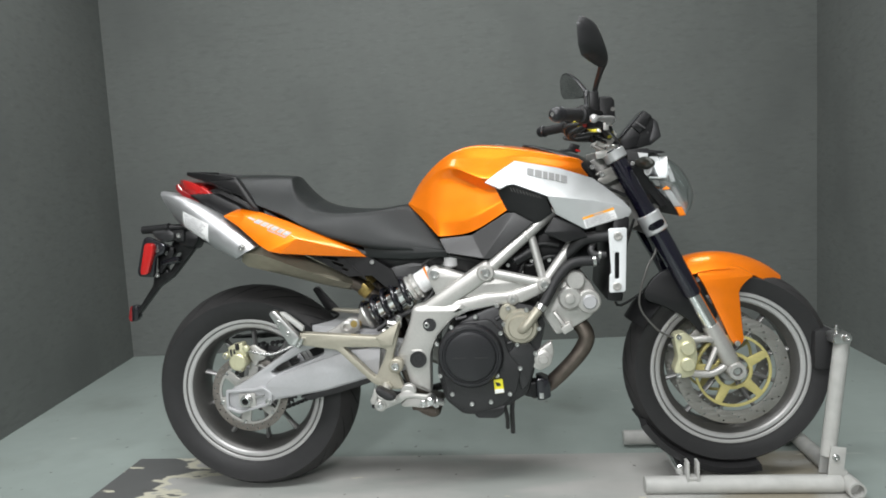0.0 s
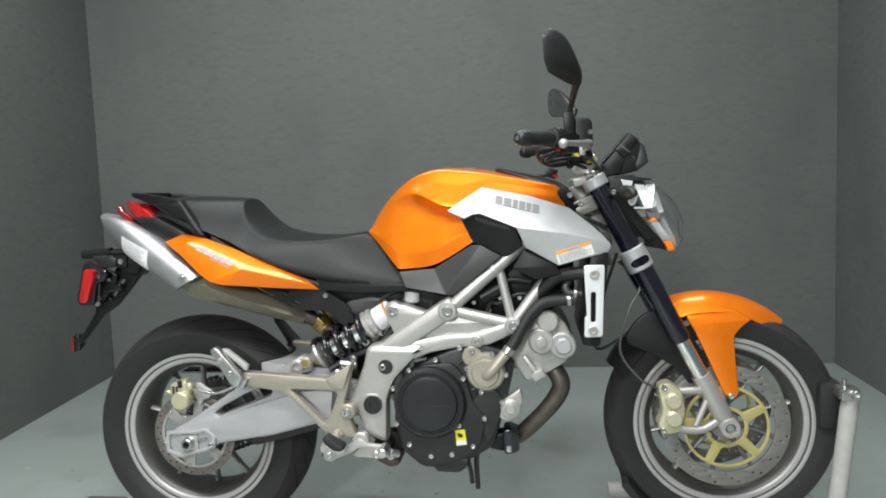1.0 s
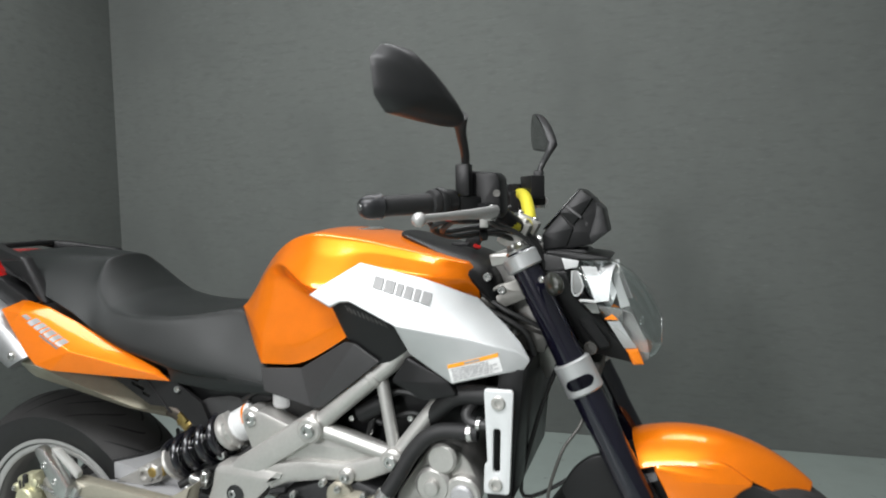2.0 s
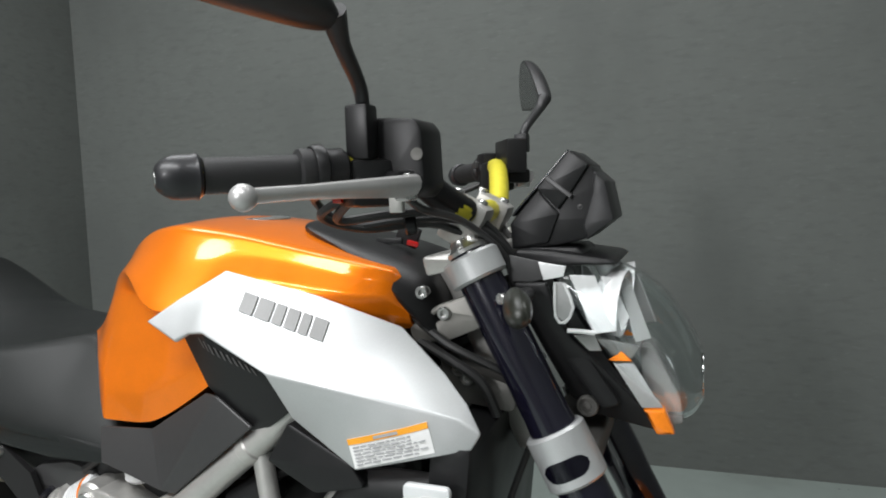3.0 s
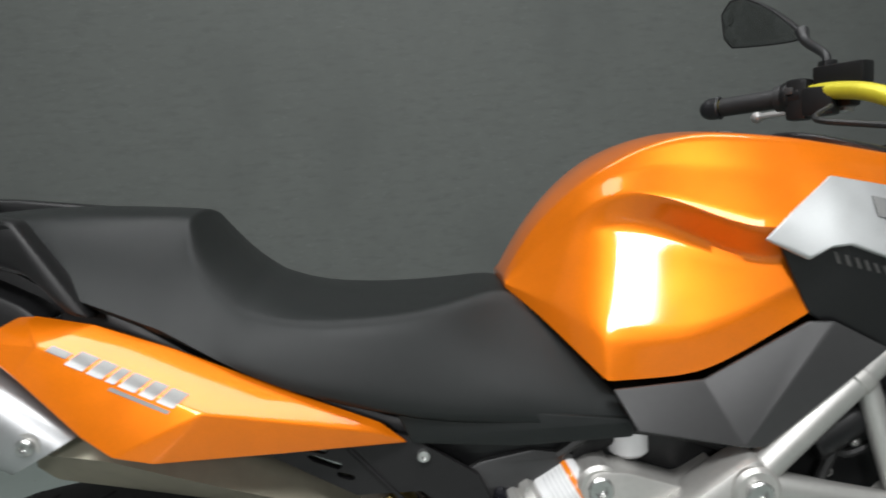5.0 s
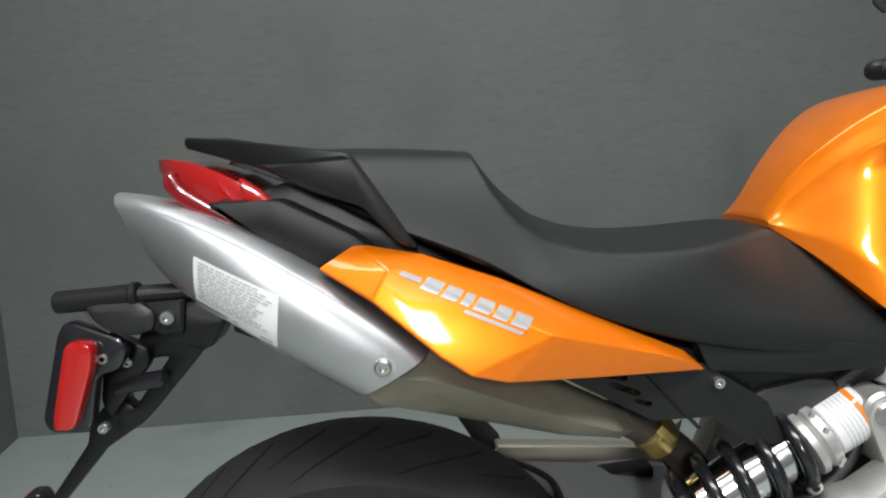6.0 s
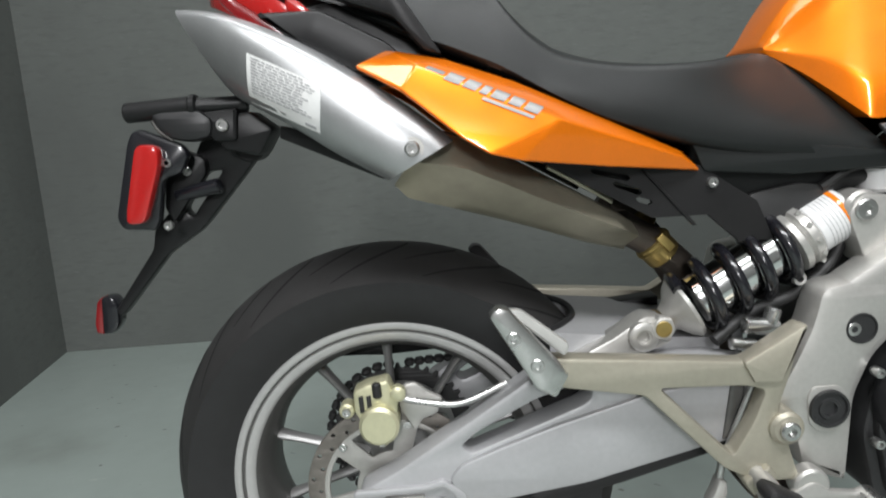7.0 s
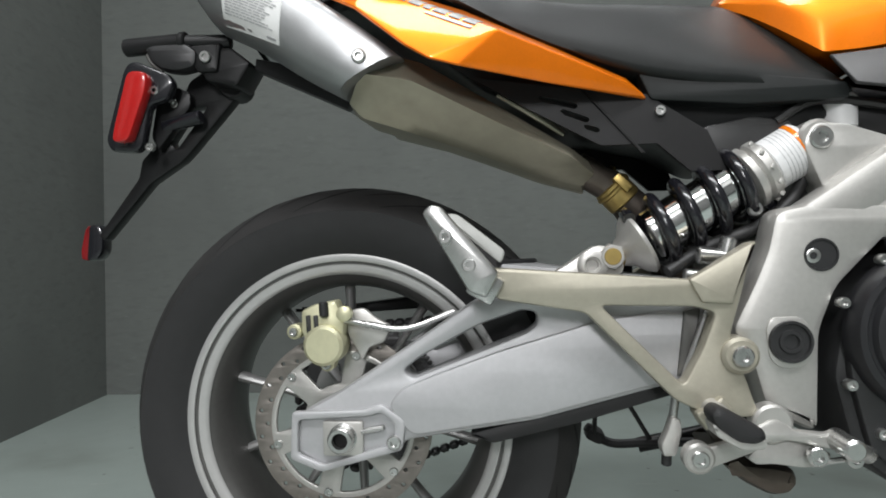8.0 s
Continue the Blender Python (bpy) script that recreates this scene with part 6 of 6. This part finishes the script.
mirror(-1, 0.195, 0.0, 0.0)
mirror(1, 0.285, 0.034, 0.004, 0.113)
for s, g0, g1 in ((-1, (0.962, -0.308, 1.091), (1.024, -0.232, 1.094)), (1, (0.962, 0.375, 1.100), (1.030, 0.294, 1.104))):
    g0, g1 = Vector(g0), Vector(g1)
    d = (g1 - g0).normalized()
    n = (g1 - g0).length
    part("grip", spin(g0, d, [(0, 0.013), (0.002, 0.016)] + [(0.006 + i * (n - 0.02) / 36, 0.0158 + (0.0006 if i % 2 else 0)) for i in range(37)] + [(n - 0.012, 0.021), (n - 0.006, 0.022), (n, 0.021)], 18), RUBBER, bar, "ribbed black rubber grip")
    part("bar_end", spin(g0 - d * 0.036, d, [(0, 0), (0, 0.0072), (0.0012, 0.0105), (0.006, 0.0152), (0.013, 0.0184), (0.020, 0.0193), (0.030, 0.0192), (0.033, 0.0204), (0.036, 0.0180)], 32), COVERBLACK, bar, "glossy black bar-end weight")
    part("bar_end_screw", spin(g0 - d * 0.0365, d, [(0, 0.0055), (0.001, 0.006), (0.003, 0.006)], 14), STEEL, bar)
    part("throttle_collar", spin(g1, d, [(0, 0.023), (0.003, 0.025), (0.010, 0.025), (0.013, 0.021), (0.030, 0.021), (0.034, 0.017)], 24), BLACK, bar)
    y = abs(g1.y)
    part("switch_cube", box((g1.x + 0.034, s * (y - 0.045), g1.z - 0.012), (0.042, 0.046, 0.046), 0.008, (0, 0, s * 40)), BLACK, bar)
    part("lever_perch", box((g1.x + 0.068, s * (y - 0.052), g1.z - 0.012), (0.034, 0.034, 0.022), 0.006, (0, 0, s * 30)), BLACK, bar)
    part("lever", tube([(g1.x + 0.082, s * (y - 0.045), g1.z - 0.016), (g1.x + 0.070, s * (y + 0.005), g1.z - 0.017), (g1.x + 0.040, s * (y + 0.070), g1.z - 0.019), (g1.x + 0.018, s * (y + 0.112), g1.z - 0.021)], [0.013, 0.0105, 0.007, 0.0072], 12, 6, 0.75), LIP, bar, "satin alloy lever")
    part("lever_ball", spin((g1.x + 0.015, s * (y + 0.120), g1.z - 0.022), (-0.6, s * 0.8, 0), [(0.0108 * math.sin(a), 0.0108 * math.cos(a)) for a in np.linspace(-math.pi / 2, math.pi / 2, 11)], 20), LIP, bar)
    part("lever_pivot", rod((g1.x + 0.075, s * (y - 0.045), g1.z - 0.004), (g1.x + 0.075, s * (y - 0.045), g1.z - 0.030), 0.011, 16), STEEL, bar)
part("fluid_reservoir", cut([(1.062, 1.138), (1.066, 1.145), (1.108, 1.142), (1.116, 1.132), (1.118, 1.076), (1.108, 1.066), (1.072, 1.068)], -0.185, -0.130, r=0.005, bevel=0.004), BLACK, bar, "black brake fluid reservoir")
part("sight_glass", spin((1.111, -0.184, 1.108), (0, -1, 0), [(0, 0.006), (0.002, 0.006), (0.002, 0.004), (0.001, 0)], 16), FRAMEGREY, bar)
part("fluid_reservoir", box((1.090, 0.236, 1.122), (0.078, 0.032, 0.050), 0.004, (0, 0, -61)), BLACK, bar, "black clutch fluid reservoir")
part("lever_plate", box((1.091, -0.190, 1.070), (0.014, 0.008, 0.034), 0.002), CAST, bar, "alloy lever pivot plate")
part("mirror_mount", box((1.060, -0.197, 1.130), (0.024, 0.024, 0.052), 0.004), BLACK, bar)
part("mirror_mount", box((1.096, 0.285, 1.145), (0.022, 0.022, 0.030), 0.004), BLACK, bar)
for y in (-0.045, 0.045):
    clamp = part("bar_clamp", box((1.110, y, 1.036), (0.046, 0.036, 0.056), 0.008, (0, 28, 0)), CAST, bar, "bare alloy bar clamp")
    for dx2 in (-0.014, 0.014):
        part("bolt", bolt_mesh((1.116 + dx2, y, 1.062 - dx2 * 0.5), 0.006, 0.006, (0.4, 0, 0.9)), STEEL, clamp)
part("switch_housing", box((1.046, 0.276, 1.098), (0.040, 0.034, 0.066), 0.008, (0, 0, 40)), BLACK, bar, "black switch housing")
part("switch_button", box((1.024, 0.270, 1.112), (0.010, 0.014, 0.012), 0.003, (0, 0, 40)), PANEL, bar)
part("start_button", box((1.034, -0.200, 1.068), (0.011, 0.010, 0.010), 0.003), RED, bar, "red kill switch")
CABLES = ([(1.035, -0.195, 1.075), (0.985, -0.165, 1.068), (1.005, -0.13, 1.038), (1.06, -0.10, 1.042), (1.12, -0.06, 1.036), (1.165, -0.03, 0.99), (1.18, -0.02, 0.93)], [(1.05, -0.20, 1.07), (1.01, -0.16, 1.045), (1.06, -0.12, 1.050), (1.12, -0.06, 1.045), (1.158, -0.030, 1.00), (1.168, -0.03, 0.95)], [(1.085, -0.17, 1.075), (1.10, -0.15, 1.055), (1.125, -0.10, 1.040), (1.155, -0.05, 1.000), (1.165, -0.04, 0.96)], [(1.05, 0.20, 1.08), (1.01, 0.17, 1.06), (1.05, 0.10, 1.045), (1.12, 0.05, 1.03), (1.18, 0.02, 0.96)], [(1.04, -0.19, 1.07), (0.995, -0.17, 1.050), (1.02, -0.12, 1.034), (1.09, -0.07, 1.034), (1.17, -0.03, 0.985)])
for k, pts in enumerate(CABLES):
    part("control_cable", tube(pts, 0.0048 if k != 2 else 0.0042, 8), PANEL if k == 2 else WIRE, bar)
part("cable_band", rod((1.060, -0.105, 1.036), (1.072, -0.100, 1.038), 0.012, 12), BLACK, bar)

# ---- instruments and headlight ----
dash = part("instrument_pod", cut([(1.156, 1.034), (1.226, 1.112), (1.247, 1.096), (1.262, 1.076), (1.270, 1.036), (1.242, 1.014), (1.212, 1.007), (1.158, 1.002)], -0.046, 0.046, r=0.004, bevel=0.003), BLACK, bike, "matt black instrument pod")
part("pod_face", cut([(1.156, 1.032), (1.190, 1.069), (1.213, 1.043), (1.200, 1.010), (1.158, 1.003)], -0.050, 0.050, r=0.002, bevel=0.002), BLACK, dash, "matt side of the instrument housing")
part("pod_hood", cut([(1.188, 1.072), (1.226, 1.114), (1.247, 1.097), (1.226, 1.066), (1.212, 1.048)], -0.052, 0.052, r=0.002, bevel=0.002), BLACK, dash)
part("pod_edge", cut([(1.197, 1.082), (1.201, 1.086), (1.229, 1.064), (1.226, 1.060)], -0.0535, 0.0535, r=0.001, bevel=0.001), PANEL, dash)
part("pod_back", cut([(1.252, 1.090), (1.264, 1.078), (1.273, 1.036), (1.243, 1.013), (1.240, 1.030), (1.250, 1.064)], -0.049, 0.049, r=0.002, bevel=0.002), SHELL, dash)
part("pod_screen", cut([(1.158, 1.040), (1.224, 1.113), (1.222, 1.115), (1.156, 1.042)], -0.044, 0.044, r=0.001, bevel=0.001), GLOSS, dash, "dark instrument screen")
part("pod_screw", bolt_mesh((1.236, -0.0455, 1.050), 0.003, 0.001), PANEL, dash)
part("pod_bracket", cut([(1.175, 1.005), (1.235, 1.005), (1.250, 0.985), (1.180, 0.985)], -0.05, 0.05), BLACK, dash)


def head_ring(x, z0, z1, w):
    return [(x, -w * math.cos(a) * (1 - 0.25 * max(0, -math.sin(a))), (z0 + z1) / 2 + (z1 - z0) / 2 * math.sin(a)) for a in np.linspace(0, 2 * math.pi, 16, endpoint=False)]


SHELL_SIDE = [(1.168, -0.086, 0.968), (1.205, -0.088, 0.970), (1.216, -0.088, 0.934), (1.232, -0.082, 0.908), (1.303, -0.060, 0.831), (1.319, -0.050, 0.802), (1.250, -0.058, 0.818), (1.226, -0.064, 0.838), (1.196, -0.080, 0.900), (1.170, -0.084, 0.950)]
shell_side = lambda: facets(SHELL_SIDE, [(0, 1, 2, 8, 9), (2, 3, 7, 8), (3, 4, 5, 6, 7)], 0.008, 0.003)
head = part("headlight_shell", shell_side(), BLACK, bike, "black headlight shell")
part("headlight_shell_side", mirrored(shell_side()), BLACK, head)
part("headlight_back", cut([(1.170, 0.985), (1.195, 0.985), (1.230, 0.915), (1.282, 0.836), (1.262, 0.830), (1.205, 0.905), (1.172, 0.955)], -0.076, 0.076, r=0.006), BLACK, head)
part("headlight_chin", cut([(1.252, 0.830), (1.300, 0.832), (1.316, 0.803), (1.254, 0.819)], -0.048, 0.048, r=0.004), BLACK, head)
part("headlight_top", cut([(1.165, 1.004), (1.205, 1.003), (1.272, 0.994), (1.280, 0.988), (1.170, 0.986)], -0.070, 0.070, r=0.006), BLACK, head)


def pane(name, side, outline, mat, y=0.088, label="", deep=0.003):
    """A thin flat piece on one flank of the headlight; outline holds (x, z) or (x, z, y) corners."""
    return part(name, facets([(p[0], side * (p[2] if len(p) > 2 else y), p[1]) for p in outline], [tuple(range(len(outline)))], deep, 0.0008), mat, head, label)


for s in (-1, 1):
    # black plastic cheek; the greyer colour paints the sheen on it
    pane("shell_cheek", s, [(1.165, 1.000), (1.199, 0.993), (1.204, 0.974), (1.190, 0.9705), (1.168, 0.9705)], PANEL, 0.0885, "black upper cheek with its sheen painted grey")
    pane("reflector_bowl", s, [(1.197, 0.993, 0.0900), (1.227, 0.988, 0.088), (1.224, 0.977, 0.088), (1.203, 0.973, 0.0905)], REFLECT)
    pane("marker_lens", s, [(1.216, 0.971), (1.224, 0.971), (1.235, 0.945), (1.225, 0.927), (1.216, 0.934)], LENSGREY, 0.0890, "pale marker lens")
    part("marker_rim", tube([(1.2155, s * 0.0905, 0.971), (1.2155, s * 0.0905, 0.934), (1.2250, s * 0.0900, 0.927), (1.2345, s * 0.0890, 0.944), (1.2250, s * 0.0895, 0.970)], 0.0018, 6, 2), REFLECT, head)
    pane("reflector_bowl", s, [(1.231, 0.979, 0.088), (1.256, 0.977, 0.076), (1.278, 0.917, 0.074), (1.256, 0.916, 0.086)], REFLECT, label="bright headlight reflector")
    pane("reflector_bowl", s, [(1.262, 0.976, 0.070), (1.271, 0.974, 0.062), (1.290, 0.930, 0.060), (1.283, 0.916, 0.068)], REFLECT)
    pane("reflector_bowl", s, [(1.276, 0.972, 0.052), (1.288, 0.970, 0.046), (1.312, 0.905, 0.046), (1.296, 0.902, 0.056)], LENSGREY)
    part("reflector_bowl", spin((1.250, s * 0.040, 0.945), (1, s * 0.12, -0.1), [(0, 0.010), (0.006, 0.026), (0.018, 0.034), (0.034, 0.038), (0.034, 0.036), (0.018, 0.032), (0.006, 0.023), (0.002, 0.0)], 24), REFLECT, head, "bright lamp bowl")
    part("bulb_cover", spin((1.262, s * 0.040, 0.944), (1, s * 0.12, -0.1), [(0, 0.006), (0.016, 0.012), (0.020, 0.010), (0.020, 0)], 16), CHROME, head)
    part("lens_trim", tube([(1.228, s * 0.0890, 0.9185), (1.242, s * 0.0880, 0.918), (1.257, s * 0.0860, 0.9165)], 0.0026, 8), REFLECT, head, "bright lower trim")
    # pale grey pane painted in as a glint below the trim
    pane("side_glint", s, [(1.234, 0.912, 0.084), (1.256, 0.912, 0.080), (1.262, 0.894, 0.072), (1.249, 0.894, 0.076)], LENSGREY)
    pane("lens_foot", s, [(1.258, 0.910, 0.078), (1.300, 0.898, 0.058), (1.292, 0.884, 0.058), (1.272, 0.890, 0.066)], GREYLENS)
    pane("indicator_glow_lens", s, [(1.268, 0.8825), (1.281, 0.893), (1.293, 0.8825)], AMBER, 0.0640, "small amber lens")
    pane("inner_panel", s, [(1.273, 0.8795, 0.0645), (1.294, 0.880, 0.060), (1.325, 0.831, 0.056), (1.303, 0.8305, 0.0605)], LENSGREY, label="slate grey inner panel")
    part("front_indicator", cut([(1.304, 0.8285), (1.326, 0.829), (1.337, 0.803), (1.318, 0.801)], s * 0.060, s * 0.036, r=0.002), AMBER, head, "amber indicator lens")
    part("headlight_bolt", spin((1.245, s * 0.062, 0.829), (0, s, 0), [(0, 0.0125), (0.004, 0.0125), (0.006, 0.0110), (0.006, 0.0090), (0.0035, 0.0085), (0.0035, 0.0045), (0.005, 0.004), (0.005, 0)], 22), FRAMEGREY, head)
part("lamp_divider", cut([(1.298, 0.893), (1.314, 0.890), (1.342, 0.835), (1.346, 0.806), (1.332, 0.803), (1.300, 0.850)], -0.030, 0.030, r=0.006), GREYLENS, head, "smoked divider between the lamps")
lens = loft([head_ring(1.195, 0.980, 0.992, 0.060), head_ring(1.225, 0.930, 0.994, 0.096), head_ring(1.270, 0.850, 0.990, 0.099), head_ring(1.320, 0.802, 0.965, 0.088), head_ring(1.352, 0.800, 0.920, 0.066), head_ring(1.366, 0.825, 0.885, 0.03)], 2, (), False)
bmesh.ops.recalc_face_normals(lens, faces=lens.faces)
bmesh.ops.solidify(lens, geom=lens.faces[:], thickness=0.0025)
glass = part("headlight_lens", lens, GLASS, head, "clear headlight lens")
glass.visible_shadow = False
for ob in [head, dash] + [o for o in bpy.data.objects if o.parent in (head, dash)]:
    ob.data.transform(Matrix.Translation((0, TILT, 0)))
for s in (-1, 1):
    rings = []
    for f, h, d in ((0, 0.006, 0.006), (0.12, 0.010, 0.009), (0.35, 0.017, 0.013), (0.6, 0.0205, 0.015), (0.82, 0.016, 0.013), (0.96, 0.008, 0.008), (1.0, 0.002, 0.003)):
        c = Vector((1.182, s * 0.106, 0.963)).lerp(Vector((1.209, s * 0.198, 0.957)), f)
        rings.append([c + Vector((d * math.cos(a), 0, h * math.sin(a))) for a in np.linspace(0, 2 * math.pi, 12, endpoint=False)])
    signal = part("indicator_body", loft(rings, 1), OLIVE, head, "black teardrop front indicator on a short stalk")
    front = [[p + Vector((0.0035, 0, 0)) for p in ring] for ring in rings[2:6]]
    part("indicator_lens", loft([[c + (p - c) * 0.88 for p in ring] for ring in front for c in [sum(ring, Vector()) / len(ring)]], 1), OLIVE, signal, "smoked indicator lens")
    part("indicator_stalk", rod((1.190, s * 0.078, 0.960), (1.184, s * 0.118, 0.962), 0.008, 12), BLACK, signal)
    part("screw", bolt_mesh((1.172, s * 0.118, 0.961), 0.006, 0.004, (-0.6, s, 0)), STEEL, signal)


# ---- wheel stand and floor plate ----
stand = new("wheel_stand")
stand.location = (1.45, 0, 0)
tagged(stand, "pale painted tubular front wheel stand with black cradle", "wheel stand")
for y in (-0.125, 0.235):
    part("base_tube", rod((1.18, y, 0.027), (1.725, y, 0.027), 0.0255, 20), GREYPAINT, stand)
foot = part("cross_tube", spin((1.745, -0.175, 0.027), (0, 1, 0), [(0.03, 0), (0.03, 0.018), (0, 0.018), (0, 0.024), (0.46, 0.024), (0.46, 0)], 18), GREYPAINT, stand)
for y in (-0.10, 0.21):
    part("upright", tube([(1.70, y, 0.10), (1.738, y, 0.44)], 0.0205, 16), GREYPAINT, stand)
    part("foot_bracket", join(box((1.712, y - 0.026, 0.085), (0.042, 0.006, 0.10), 0.003, (0, 6, 0)), box((1.712, y + 0.026, 0.085), (0.042, 0.006, 0.10), 0.003, (0, 6, 0)), box((1.728, y, 0.05), (0.03, 0.05, 0.03), 0.005)), GREYPAINT, stand)
    part("bolt", bolt_mesh((1.708, y - 0.029, 0.105), 0.010), STEEL, stand)
    part("top_bracket", box((1.728, y, 0.445), (0.046, 0.05, 0.030), 0.006), STEEL, stand)
    part("bolt", bolt_mesh((1.735, y - 0.025, 0.448), 0.012, 0.014), STEEL, stand)
    part("bolt", bolt_mesh((1.722, y, 0.460), 0.006, 0.020, (0, 0, 1)), STEEL, stand)
part("top_bar", rod((1.730, -0.12, 0.445), (1.730, 0.23, 0.445), 0.013), STEEL, stand)
part("wheel_clamp", box((1.705, 0.0, 0.40), (0.060, 0.15, 0.12), 0.015), RUBBER, stand, "black rubber wheel stop")
part("cradle", arc_shell(NOSE, 0.306, 0.078, 212, 285, -0.006, 0.020), RUBBER, stand, "black curved wheel cradle")
part("cradle_pivot", rod((1.29, -0.105, 0.06), (1.29, 0.105, 0.06), 0.016), CHROME, stand)
part("cradle_lug", join(box((1.300, -0.130, 0.072), (0.008, 0.03, 0.06), 0.002), box((1.328, -0.130, 0.072), (0.008, 0.03, 0.06), 0.002), box((1.314, -0.130, 0.052), (0.03, 0.03, 0.008), 0.002)), GREYPAINT, stand)
